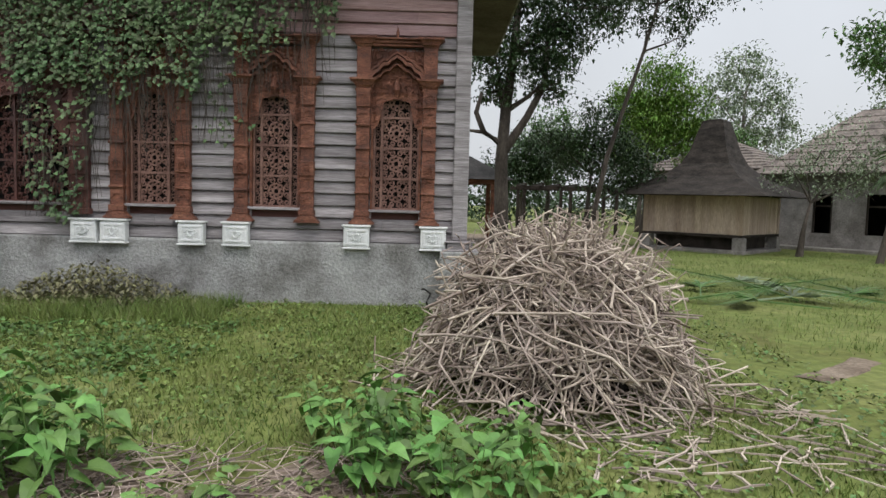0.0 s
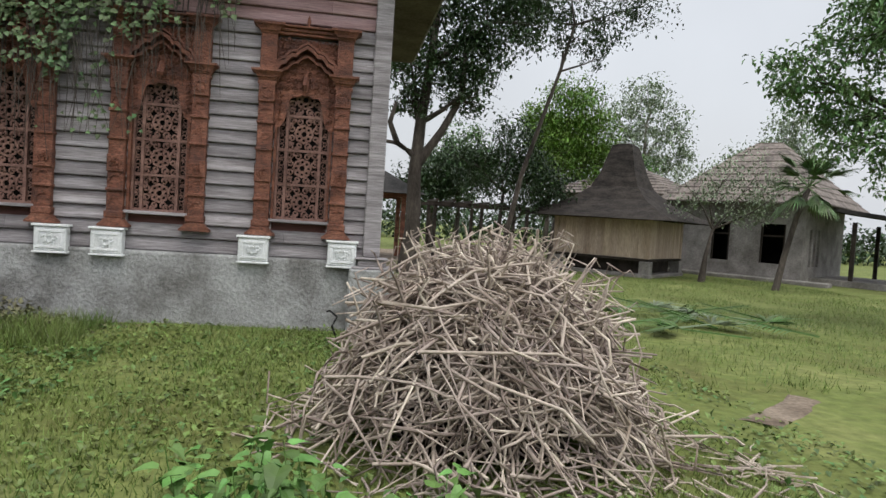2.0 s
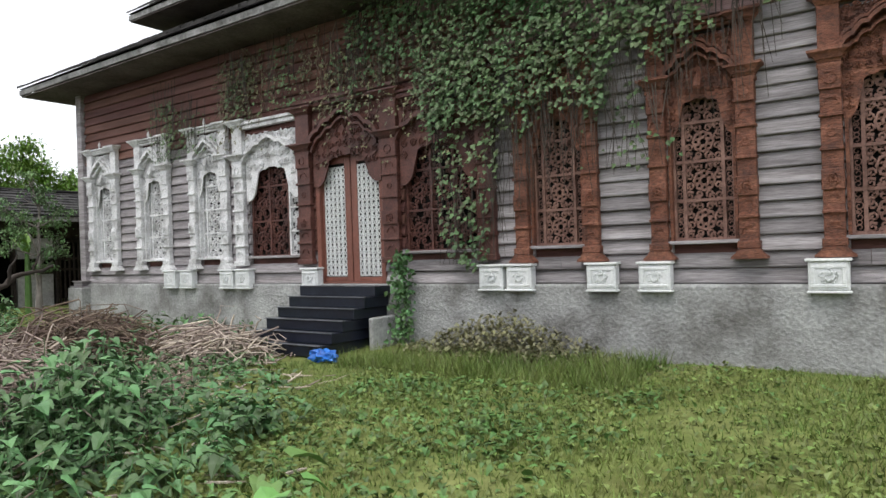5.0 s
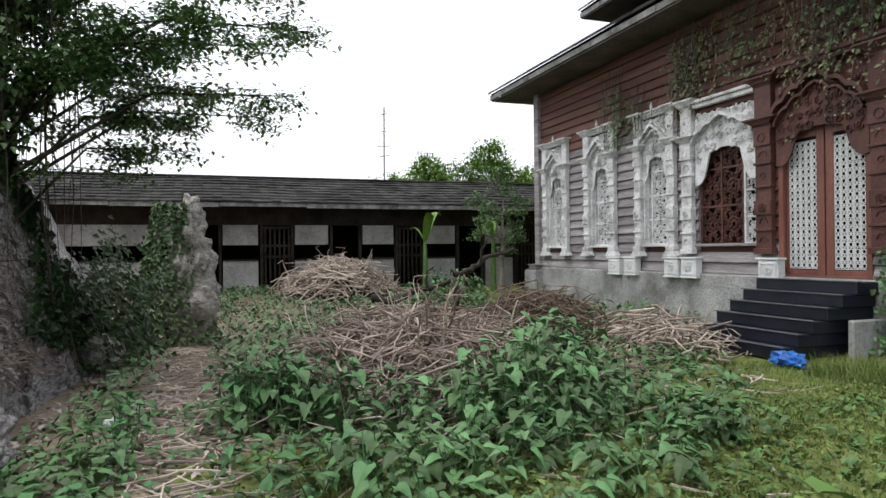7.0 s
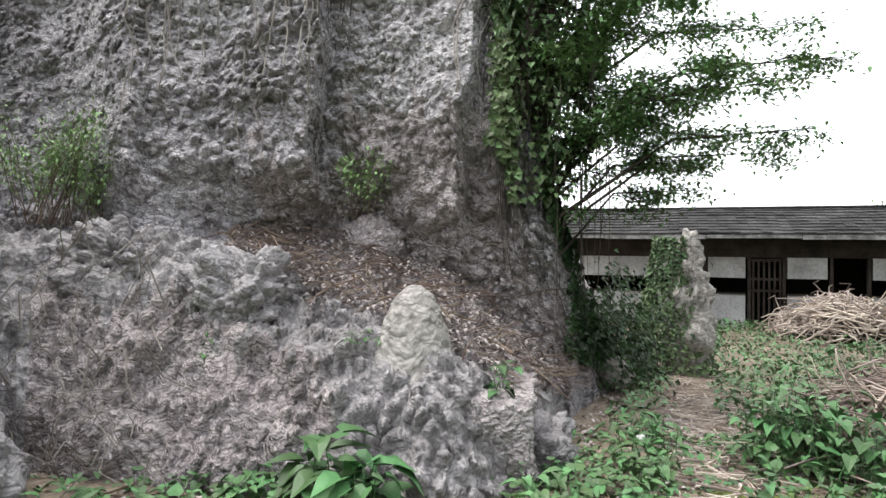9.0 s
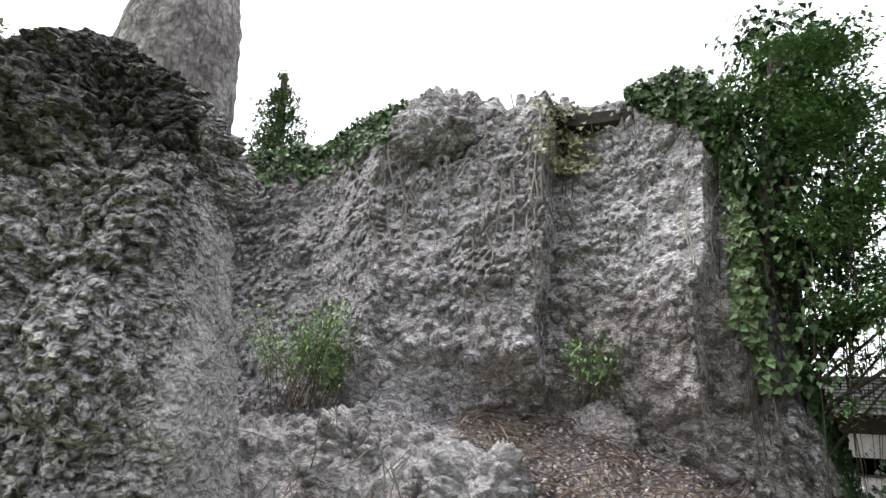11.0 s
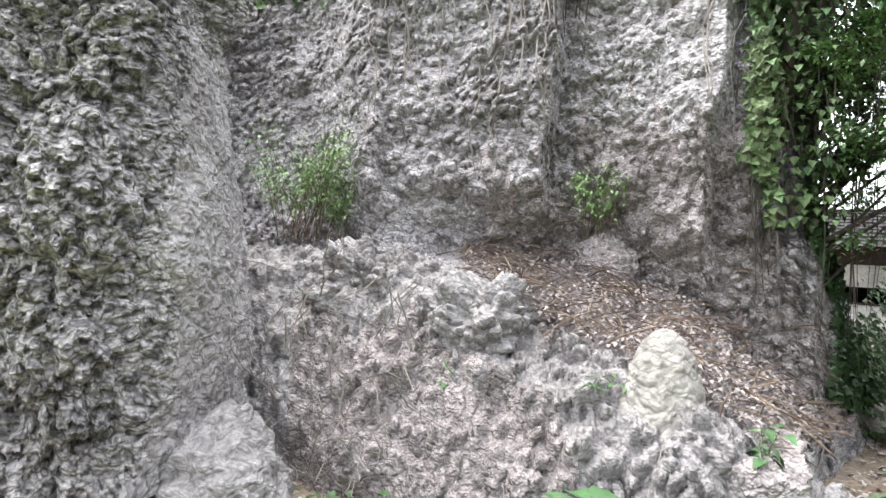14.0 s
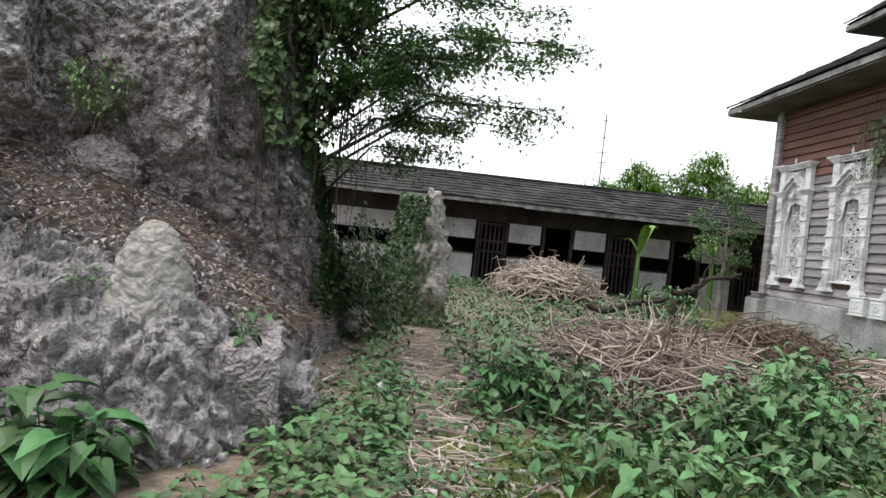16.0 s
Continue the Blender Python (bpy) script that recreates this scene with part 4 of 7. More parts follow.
def craggy(p, amp=1.0):
    """Layered, scaly roughness of the rock."""
    v = Vector((p.x, p.y, p.z * 0.85))
    big = noise.noise(v * 0.55 + Vector((3, 1, 7))) * 0.34
    mid = abs(noise.noise(v * 1.5)) * 0.36 - 0.12
    patch = max(0.0, min(1.0, 0.65 + 1.3 * noise.noise(p * 0.8 + Vector((9, 2, 4)))))
    return amp * (big + mid + 0.22 * (scales(p, 2.7) - 0.35) + (0.08 + 0.17 * patch) * (scales(p, 7.5) - 0.35) + 0.07 * (scales(p, 14.0) - 0.35))


def build_cliff():
    na, rows = 580, (64, 50, 170, 26, 24)
    V, F = [], []
    k = sum(rows) + 1
    for i in range(na + 1):
        a = 94.5 + 67.5 * i / na
        rb, r1, z1, r2, z2, r3, z3 = cliff_keys(a)
        z3 += 0.25 * noise.noise(Vector((a * 0.25, 0, 0))) + 0.12 * noise.noise(Vector((a * 0.9, 4, 0)))
        prof = [(rb - 0.1, -0.3), (r1, z1), (r2, z2), (r3, z3), (r3 + 1.6, z3 + 0.1), (r3 + 2.2, -0.3)]
        s, c = math.sin(radians(a)), math.cos(radians(a))
        for seg, cnt in enumerate(rows):
            p0, p1 = prof[seg], prof[seg + 1]
            for q in range(cnt + (1 if seg == len(rows) - 1 else 0)):
                f = q / cnt
                r, z = p0[0] + (p1[0] - p0[0]) * f, p0[1] + (p1[1] - p0[1]) * f
                if seg == 0:
                    r -= 0.28 * math.sin(f * math.pi) ** 0.8
                if seg == 2:
                    r = upper_r(a, f, r2, r3)
                p = Vector((CX - r * s, CY + r * c, z))
                d = craggy(p, 0.75) * (0.8 if seg > 2 else 1 - 0.5 * max(0, f - 0.8) / 0.2 if seg == 2 else 1)
                out = Vector((s, -c, 0)) * 0.8 + Vector((0, 0, -0.1 if seg == 2 else 0.45))
                p += out.normalized() * d
                V.append((p.x, p.y, p.z))
    for i in range(na):
        for j in range(k - 1):
            F.append((i * k + j, (i + 1) * k + j, (i + 1) * k + j + 1, i * k + j + 1))
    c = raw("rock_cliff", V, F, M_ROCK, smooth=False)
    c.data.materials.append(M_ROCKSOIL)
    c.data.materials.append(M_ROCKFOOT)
    soil = []
    for i in range(na):
        a = 94.5 + 67.5 * i / na
        for j in range(k - 1):
            v = noise.noise(Vector((a * 0.5, j * 0.07, 3))) * 0.5 + noise.noise(Vector((a * 1.6, j * 0.2, 8))) * 0.35
            f1, f2 = (j - rows[0]) / rows[1], (j - rows[0] - rows[1]) / rows[2]
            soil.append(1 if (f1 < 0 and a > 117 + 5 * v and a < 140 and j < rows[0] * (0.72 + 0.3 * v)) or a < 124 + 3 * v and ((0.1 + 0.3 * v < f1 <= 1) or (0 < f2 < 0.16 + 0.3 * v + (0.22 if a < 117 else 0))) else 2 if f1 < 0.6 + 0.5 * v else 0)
    c.data.polygons.foreach_set("material_index", soil)
    c.data.polygons.foreach_set("use_smooth", [True] * len(c.data.polygons))
    tagged(c, "tall craggy grey rock cliff with ledges and hanging roots", "rock cliff")
    return c


cliff = build_cliff()


def rock(name, at, size, m, seed, label, category, amp=0.25, taper=0.0, lean=(0, 0), sub=5, freq=1.0, parent=None, square=1.0):
    bm = bmesh.new()
    bmesh.ops.create_icosphere(bm, subdivisions=sub, radius=1)
    off = Vector((seed * 3.1, seed * 1.7, seed))
    for v in bm.verts:
        n = v.co.normalized()
        h = (n.z + 1) / 2
        k = 1 - taper * h
        b = Vector([math.copysign(abs(q) ** square, q) for q in n])
        p = Vector((b.x * size[0] * k, b.y * size[1] * k, b.z * size[2]))
        d = craggy((p + off) * freq, amp / freq)
        p += n * d
        p.x += lean[0] * h
        p.y += lean[1] * h
        v.co = p
    o = obj(name, bm, m, parent, "", True)
    o.location = at
    if not parent:
        tagged(o, label, category)
    return o


def at_polar(a, r, z):
    return (CX - r * math.sin(radians(a)), CY + r * math.cos(radians(a)), z)


rock("standing_stone", at_polar(110.0, 5.1, 0.5), (0.46, 0.44, 0.95), M_ROCKPALE, 2, "pale pointed stone standing on the rock ledge", "rock", 0.1, 0.42, sub=6, freq=1.1, square=0.85)
rock("rock_boulder", at_polar(124, 6.1, 1.15), (0.75, 0.62, 0.62), M_ROCKFOOT, 5, "rounded grey boulder on the rock ledge", "rock", 0.7, 0.2, sub=6, square=0.8)
rock("rock_boulder", at_polar(134, 6.9, 1.45), (0.62, 0.6, 0.5), M_ROCKFOOT, 6, "grey boulder with a dark hollow under it", "rock", 0.8, 0.1, sub=6, square=0.8)


def broken_slab():
    """A split block with a sloping top and flat faces that run into the bank."""
    bm = boxes((-0.8, 0.42, -0.5, 0.42, -0.6, 0.56))
    bmesh.ops.subdivide_edges(bm, edges=bm.edges[:], cuts=44, use_grid_fill=True)
    bm.normal_update()
    for v in bm.verts:
        p, nrm = v.co.copy(), v.normal.copy()
        d = 0.09 * noise.noise(p * 2.2 + Vector((4, 1, 2))) + 0.05 * noise.noise(p * 6) + 0.035 * (scales(p * 1.3, 8.0) - 0.35)
        v.co = p + nrm * d
        v.co.z += (0.18 * (-p.x) - 0.16 * max(0.0, p.y)) * max(0.0, p.z + 0.2) + 0.07 * math.floor((p.x + p.y * 0.6) * 3.1) * 0.4 * (1 if p.z > 0.5 else 0)
    o = obj("ledge_stone", bm, M_ROCKSOIL, smooth=True)
    o.matrix_world = pose(*at_polar(104.3, 5.1, 0.12), 0, 0, 12)
    tagged(o, "broken slab with flat split faces at the foot of the cliff", "rock")


broken_slab()
rock("ledge_stone", at_polar(99.5, 5.5, 0.05), (0.5, 0.4, 0.42), M_ROCKFOOT, 27, "low broken stone at the foot of the cliff", "rock", 0.6, 0.2, sub=5, square=0.6)
rock("rock_boulder", at_polar(114.0, 7.75, 1.85), (0.4, 0.35, 0.26), M_ROCKSOIL, 8, "small rounded stone under the cliff", "rock", 0.3, square=0.8)


def build_tower():
    """A broad lumpy tower of rock. Height, and how far its two sides stand from its middle line."""
    shape = [(-0.4, 1.85, 1.7, 1.5), (1.2, 1.75, 1.52, 1.45), (2.0, 1.6, 1.44, 1.35), (3.0, 1.15, 1.28, 1.2), (3.6, 0.9, 1.2, 1.1),
             (4.1, 0.66, 1.18, 1.0), (4.45, 0.52, 0.92, 0.85), (4.72, 0.4, 0.45, 0.6), (4.86, 0.28, 0.14, 0.3), (4.9, 0.04, 0.0, 0.03)]
    mid, right, back = Vector((5.34, -14.88, 0)), Vector((-0.701, 0.713, 0)), Vector((-0.713, -0.701, 0))
    na, nz = 700, 360
    V, F = [], []
    for j in range(nz + 1):
        g = j / nz * (len(shape) - 1.001)
        k = int(g)
        z, le, ri, de = (shape[k][q] + (shape[k + 1][q] - shape[k][q]) * (g - k) for q in range(4))
        for i in range(na):
            t = 2 * math.pi * i / na
            t += 0.45 * math.cos(t)
            c, s = math.cos(t), math.sin(t)
            c2, s2 = math.copysign(abs(c) ** 0.8, c), math.copysign(abs(s) ** 0.8, s)
            out = right * c + back * s
            p = mid + right * (c2 * (ri if c > 0 else le)) + back * (s2 * de) + Vector((0, 0, z))
            flat = max(0.0, min(1.0, (c - 0.45) * 3)) * max(0.0, min(1.0, (3.9 - z) * 1.5))
            d = 0.26 * noise.noise(p * 0.75) + 0.24 * (scales(p, 1.6, 0.8) - 0.4) + 0.15 * (scales(p, 4.4, 0.85) - 0.35) + 0.12 * (scales(p, 9.0, 1.0) - 0.35) + 0.075 * (scales(p, 16.0, 1.0) - 0.35)
            p += (out + Vector((0, 0, -0.06))) * d * (1 - 0.75 * flat) * min(1, le * 1.6)
            V.append((p.x, p.y, p.z))
    for j in range(nz):
        for i in range(na):
            n = (i + 1) % na
            F.append((j * na + i, j * na + n, (j + 1) * na + n, (j + 1) * na + i))
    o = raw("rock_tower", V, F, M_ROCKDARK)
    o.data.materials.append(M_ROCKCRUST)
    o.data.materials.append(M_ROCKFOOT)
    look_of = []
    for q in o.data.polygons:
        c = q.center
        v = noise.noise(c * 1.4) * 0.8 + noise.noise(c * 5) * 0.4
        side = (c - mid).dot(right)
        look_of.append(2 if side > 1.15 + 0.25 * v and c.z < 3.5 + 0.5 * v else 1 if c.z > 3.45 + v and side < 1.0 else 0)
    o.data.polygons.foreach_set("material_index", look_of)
    tagged(o, "tall dark lumpy rock tower beside the cliff", "rock tower")


build_tower()
rock("rock_spire", (3.32, -18.1, 5.5), (1.2, 1.1, 4.6), M_ROCKSMOOTH, 12, "smooth leaning rock column behind the tower", "rock column", 0.28, 0.3, (-0.5, 0), sub=6)
rock("rock_lump", (4.85, -13.1, 0.15), (0.36, 0.4, 0.55), M_ROCKFOOT, 13, "low pale rock at the foot of the tower", "rock", 0.4)
rock("rock_boulder", at_polar(128.0, 8.9, 5.75), (0.9, 0.7, 0.6), M_ROCK, 17, "root-covered boulder on the cliff top", "rock", 0.8, 0.2, sub=6, square=0.8)
rock("rock_pillar", (-4.3, -8.75, 0.9), (0.5, 0.5, 1.45), M_ROCKPALE, 14, "vine-covered rock pillar", "rock pillar", 0.5, 0.45, sub=5)
rock("rock_boulder", (-1.9, -9.75, 0.2), (0.3, 0.3, 0.28), M_ROCKPALE, 15, "small grey stone in the weeds", "rock", 0.3, sub=4)


# ---- stick piles ----
def stick_pile(name, at, radius, height, count, m, seed, label, spread=0.25, thick=0.012, curls=20, single=0):
    rnd = random.Random(seed)
    V, F = [], []
    singles = []

    def dome(x, y):
        d = math.hypot(x, y) / radius
        return height * max(0.0, 1 - d ** 2.8) if d < 1 else 0.0

    for k in range(count):
        last = k >= count - single
        stray = rnd.random() < 0.12
        a, d = rnd.uniform(0, 6.283), math.sqrt(rnd.random()) * radius * (1.0 + (spread if stray else -0.08))
        x, y = d * math.cos(a), d * math.sin(a)
        z = dome(x, y) * (rnd.uniform(0.97, 1.06) if last else rnd.uniform(0.7, 1.03))
        ln = rnd.uniform(0.4, 1.3)
        b = rnd.uniform(0, 6.283)
        slope = Vector((math.cos(b), math.sin(b), rnd.uniform(-0.55, 0.55)))
        if d < radius * 0.95:
            slope.z -= height / radius * 0.7 * math.cos(b - a) * (0.2 + d / radius)
        slope.normalize()
        bend = rv(rnd, 0.6) * 0.3 * ln
        kink = rv(rnd, 0.5) * 0.07 * ln
        c = Vector((x, y, z))
        pts = []
        for q, f in enumerate((-0.5, -0.25, 0.0, 0.25, 0.5)):
            p = c + slope * ln * f + bend * (1 - 4 * f * f) + (kink if q % 2 else -kink) * 0.5
            p.z = max(p.z, 0.02 + 0.55 * dome(p.x, p.y))
            pts.append(p)
        r = thick * rnd.uniform(0.5, 1.5)
        rr = [r, r * 0.96, r * 0.9, r * 0.82, r * 0.55]
        if last:
            v, f = [], []
            tube_data(v, f, pts, rr, 5)
            singles.append((v, f))
        else:
            tube_data(V, F, pts, rr, 5)
    for k in range(curls):
        a = rnd.uniform(0, 6.283)
        d = radius * rnd.uniform(0.0, 0.75)
        c = Vector((d * math.cos(a), d * math.sin(a), dome(d, 0) * 0.85))
        up = Vector((math.cos(a) * 0.6, math.sin(a) * 0.6, 1)).normalized()
        side = rv(rnd).cross(up).normalized()
        h = rnd.uniform(0.25, 0.72)
        pts = [c, c + up * h * 0.5 + side * 0.06, c + up * h * 0.8 + side * 0.02, c + up * h * 0.95 + side * rnd.uniform(-0.1, 0.12), c + up * h * 0.92 + side * rnd.uniform(-0.22, 0.26)]
        r = thick * rnd.uniform(0.6, 1.2)
        tube_data(V, F, pts, [r, r, r * 0.9, r * 0.8, r * 0.5], 5)
    if single:
        o = empty(name, (at[0], at[1], ground_z(at[0], at[1])))
        raw("stick_mass", V, F, m, o, smooth=True)["kind"] = "stuff"
    else:
        o = raw(name, V, F, m, smooth=True)
        o.location = (at[0], at[1], ground_z(at[0], at[1]))
    tagged(o, label, "stick pile", kind="" if single else "stuff")
    for v, f in singles:
        raw("stick", v, f, m, o, smooth=True)
    # dark lump added inside, stands for the shade between the sticks
    core = rock("shade_core", (0, 0, 0), (radius * 0.7, radius * 0.7, height * 0.62), M_STABLEWOOD, seed, "", "", 0.35, 0.2, sub=4, parent=o)
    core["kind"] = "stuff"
    return o


stick_pile("stick_pile", (9.55, -4.5), 1.2, 1.28, 2500, M_STICK, 21, "big heap of dry bleached cut branches on the lawn", 0.28, 0.0095, 190, 290)
stick_pile("stick_pile", (0.7, -6.4), 1.6, 0.72, 1500, M_STICKMID, 22, "heap of dry branches overgrown with weeds", 0.45, 0.0085, 90)
stick_pile("stick_pile", (-10.6, -5.2), 1.6, 0.95, 700, M_STICK, 23, "heap of dry branches in front of the stable", 0.3, 0.015, 12)
stick_pile("stick_pile", (-1.9, -3.7), 1.1, 0.7, 600, M_STICKDARK, 24, "brown heap of dry twigs beside the house", 0.3, 0.009, 6)
stick_pile("stick_pile", (-0.9, -2.3), 0.9, 0.35, 350, M_STICK, 25, "low heap of pale branches beside the steps", 0.4, 0.013, 3)


def scatter_sticks(name, x0, x1, y0, y1, count, m, seed, label, thick=0.008):
    rnd = random.Random(seed)
    V, F = [], []
    for _ in range(count):
        x, y = rnd.uniform(x0, x1), rnd.uniform(y0, y1)
        a, ln = rnd.uniform(0, 3.14), rnd.uniform(0.15, 0.7)
        pts = []
        for f in (-0.5, 0, 0.5):
            px, py = x + math.cos(a) * ln * f, y + math.sin(a) * ln * f
            pts.append((px + rnd.uniform(-0.03, 0.03), py + rnd.uniform(-0.03, 0.03), ground_z(px, py) + 0.02 + rnd.uniform(0, 0.03)))
        r = thick * rnd.uniform(0.6, 1.4)
        tube_data(V, F, pts, [r, r, r * 0.6], 4)
    tagged(raw(name, V, F, m), label, "dry stalks", kind="stuff")


scatter_sticks("fallen_stalks", 5.4, 8.6, -7.6, -6.4, 420, M_STICKMID, 31, "dry stalks scattered on the soil", 0.0042)
scatter_sticks("fallen_stalks", 9.5, 11.6, -6.8, -4.6, 160, M_STICK, 32, "pale branches fallen round the stick heap", 0.008)
scatter_sticks("fallen_stalks", -4.5, 5.4, -9.3, -8.3, 420, M_STICK, 33, "dry stalks along the trodden path")
scatter_sticks("fallen_stalks", -4.5, 5.0, -8.3, -5.0, 240, M_STICK, 35, "dry stalks among the weeds", 0.009)
scatter_sticks("fallen_stalks", 2.0, 5.5, -12.5, -9.2, 160, M_STICKDARK, 36, "dry twigs at the foot of the rock", 0.007)
scatter_sticks("fallen_stalks", -2.5, 2.2, -6.5, -2.6, 260, M_STICK, 34, "dry branches lying in the weeds", 0.01)


# ---- plants ----
def broad_weeds(name, spots, m, seed, label, category="weed", size=0.13, stuff=True):
    """Upright stems with broad pointed leaves. spots: x, y, spread, height, stems."""
    rnd = random.Random(seed)
    V, F, SV, SF = [], [], [], []
    for x, y, sp, h, n in spots:
        for _ in range(n):
            a, d = rnd.uniform(0, 6.283), sp * math.sqrt(rnd.random())
            bx, by = x + d * math.cos(a), y + d * math.sin(a)
            bz = ground_z(bx, by)
            hh = h * rnd.uniform(0.55, 1.1) * (1 - 0.35 * d / sp)
            tip = Vector((bx + rnd.uniform(-0.12, 0.12), by + rnd.uniform(-0.12, 0.12), bz + hh))
            base = Vector((bx, by, bz))
            tube_data(SV, SF, [base, (base + tip) / 2 + rv(rnd, 0) * 0.03, tip], [0.006, 0.005, 0.003], 3)
            k = max(4, int(hh / 0.055))
            for q in range(k):
                f = 0.2 + 0.8 * (q + 1) / k
                p = base.lerp(tip, f)
                aa = q * 2.4 + rnd.uniform(-0.4, 0.4)
                s = size * rnd.uniform(0.35, 1.2)
                d2 = Vector((math.cos(aa), math.sin(aa), rnd.uniform(-0.45, 0.35)))
                broad_leaf(V, F, p + d2 * s * 0.35, d2, (0, 0, 1), s, s * rnd.uniform(0.6, 0.9), rnd.uniform(0.0, 0.4))
    o = raw(name, V, F, m)
    raw("stem", SV, SF, m, o)
    tagged(o, label, category, kind="stuff" if stuff else "")
    return o


broad_weeds("broadleaf_weed", [(6.05, -6.9, 0.45, 0.75, 26)], M_WEEDFRESH, 41, "clump of broad-leaved green weeds on the lawn", size=0.17)
broad_weeds("broadleaf_weed", [(8.25, -6.7, 0.42, 0.68, 26), (8.75, -7.05, 0.4, 0.5, 20), (7.85, -6.0, 0.35, 0.5, 16), (8.9, -6.3, 0.3, 0.4, 10)], M_WEEDFRESH, 42, "broad-leaved weeds before the stick heap", size=0.15)
broad_weeds("broadleaf_weed", [(7.05, -7.4, 0.25, 0.25, 9), (9.4, -7.2, 0.3, 0.22, 9)], M_WEEDFRESH, 43, "low broad-leaved weeds on bare soil")
broad_weeds("broadleaf_weed", [(1.9, -7.5, 0.5, 0.75, 34), (2.7, -6.6, 0.6, 0.7, 40), (2.3, -6.0, 0.55, 0.95, 52), (1.5, -5.2, 0.65, 0.95, 44), (0.6, -7.6, 0.5, 0.5, 24), (0.2, -7.4, 0.4, 0.5, 16), (2.9, -5.4, 0.8, 0.45, 44), (3.6, -6.4, 0.8, 0.4, 40), (3.3, -7.5, 0.6, 0.45, 30), (4.3, -7.0, 0.5, 0.25, 16)], M_WEED, 44, "dense patch of broad-leaved green weeds", size=0.14)
broad_weeds("broadleaf_weed", [(1.6, -8.05, 0.36, 0.78, 34)], M_WEED, 45, "clump of dark green weeds beside the path")
broad_weeds("broadleaf_weed", [(3.5, -9.5, 0.35, 0.4, 14), (2.2, -9.15, 0.35, 0.45, 14), (1.2, -9.3, 0.3, 0.4, 12)], M_WEED, 46, "low weeds at the foot of the rock")
broad_weeds("broadleaf_weed", [(4.2, -10.75, 0.24, 0.7, 14)], M_WEED, 47, "large-leaved green plant at the cliff foot", "plant", size=0.24)
broad_weeds("broadleaf_weed", [(4.4, -11.6, 0.2, 0.2, 4), (4.3, -9.9, 0.3, 0.2, 8)], M_WEED, 48, "low weeds at the cliff foot")
broad_weeds("broadleaf_weed", [(-6.0 + 2 * i, -1.2 + 0.4 * math.sin(i * 2), 0.8, 0.55, 22) for i in range(3)] + [(-8, -3.2, 1.2, 0.7, 40), (-6, -4.5, 1.2, 0.6, 40), (-9.6, -2.2, 0.9, 0.9, 30), (-4, -3, 1.2, 0.5, 30)], M_WEED, 49, "weeds spreading between house and stable", size=0.16)


def ground_cover(name, x0, x1, y0, y1, count, m, seed, label, size=0.07, h=0.18, keep=None):
    rnd = random.Random(seed)
    V, F = [], []
    for _ in range(count):
        x, y = rnd.uniform(x0, x1), rnd.uniform(y0, y1)
        dens = noise.noise(Vector((x * 0.9, y * 0.9, seed)))
        if dens + rnd.uniform(-0.3, 0.5) < 0 or (keep and not keep(x, y)):
            continue
        z = ground_z(x, y) + rnd.uniform(0.02, h) * (0.6 + 0.8 * max(0, dens))
        s = size * rnd.uniform(0.6, 1.4)
        d = Vector((rnd.uniform(-1, 1), rnd.uniform(-1, 1), rnd.uniform(-0.5, 0.6)))
        if size > 0.065:
            broad_leaf(V, F, (x, y, z), d, (0, 0, 1), s, s * rnd.uniform(0.55, 0.9), rnd.uniform(0, 0.4))
        else:
            leaf_data(V, F, (x, y, z), d, (0, 0, 1), s, s * 0.75, 0.2)
    tagged(raw(name, V, F, m), label, "ground plants", kind="stuff")


def off_path(x, y):
    return abs(y + 8.75) > 0.3 + 0.2 * noise.noise(Vector((x, 0, 0)))


def in_front(x, y):
    return y < -0.15 or abs(x) > 9.3


ground_cover("ground_weeds", -12.5, 3.6, -9.6, -1.0, 15000, M_WEED, 51, "mat of ivy and weeds covering the ground", 0.10, 0.3, lambda x, y: off_path(x, y) and in_front(x, y) and y < -1.0 - max(0, x + 1) * 0.75)
ground_cover("ground_weeds", -12.5, 3.6, -9.6, -1.0, 9000, M_IVY, 57, "darker small-leaved weeds among the ivy", 0.075, 0.28, lambda x, y: off_path(x, y) and in_front(x, y) and y < -1.2 - max(0, x + 1) * 0.75)
ground_cover("dry_leaf_litter", 1.5, 6.5, -14.0, -9.2, 3000, M_LITTER, 58, "dry leaves at the foot of the rock", 0.06, 0.03)
ground_cover("ground_weeds", 1.0, 5.6, -9.9, -8.2, 2600, M_WEED, 59, "small weeds creeping over the path edge", 0.07, 0.14)
ground_cover("ground_weeds", 2.0, 6.2, -13.0, -9.0, 5200, M_WEED, 54, "weeds at the foot of the rock", 0.09, 0.22)
ground_cover("ground_weeds", 2.6, 6.0, -7.6, -2.0, 3500, M_LEAF, 55, "scattered weeds in the lawn", 0.07, 0.12)
ground_cover("lawn_clover", 2.0, 12.5, -8.2, 1.5, 24000, M_GRASS, 52, "small clover leaves in the lawn", 0.055, 0.07, in_front)
ground_cover("lawn_clover", 2.0, 12.5, -8.2, 1.5, 3500, M_LEAF, 56, "darker clover patches in the lawn", 0.06, 0.08, in_front)
ground_cover("dry_leaf_litter", -2, 6.0, -9.9, -8.0, 3600, M_LITTER, 53, "fallen dry leaves on the path", 0.06, 0.03)


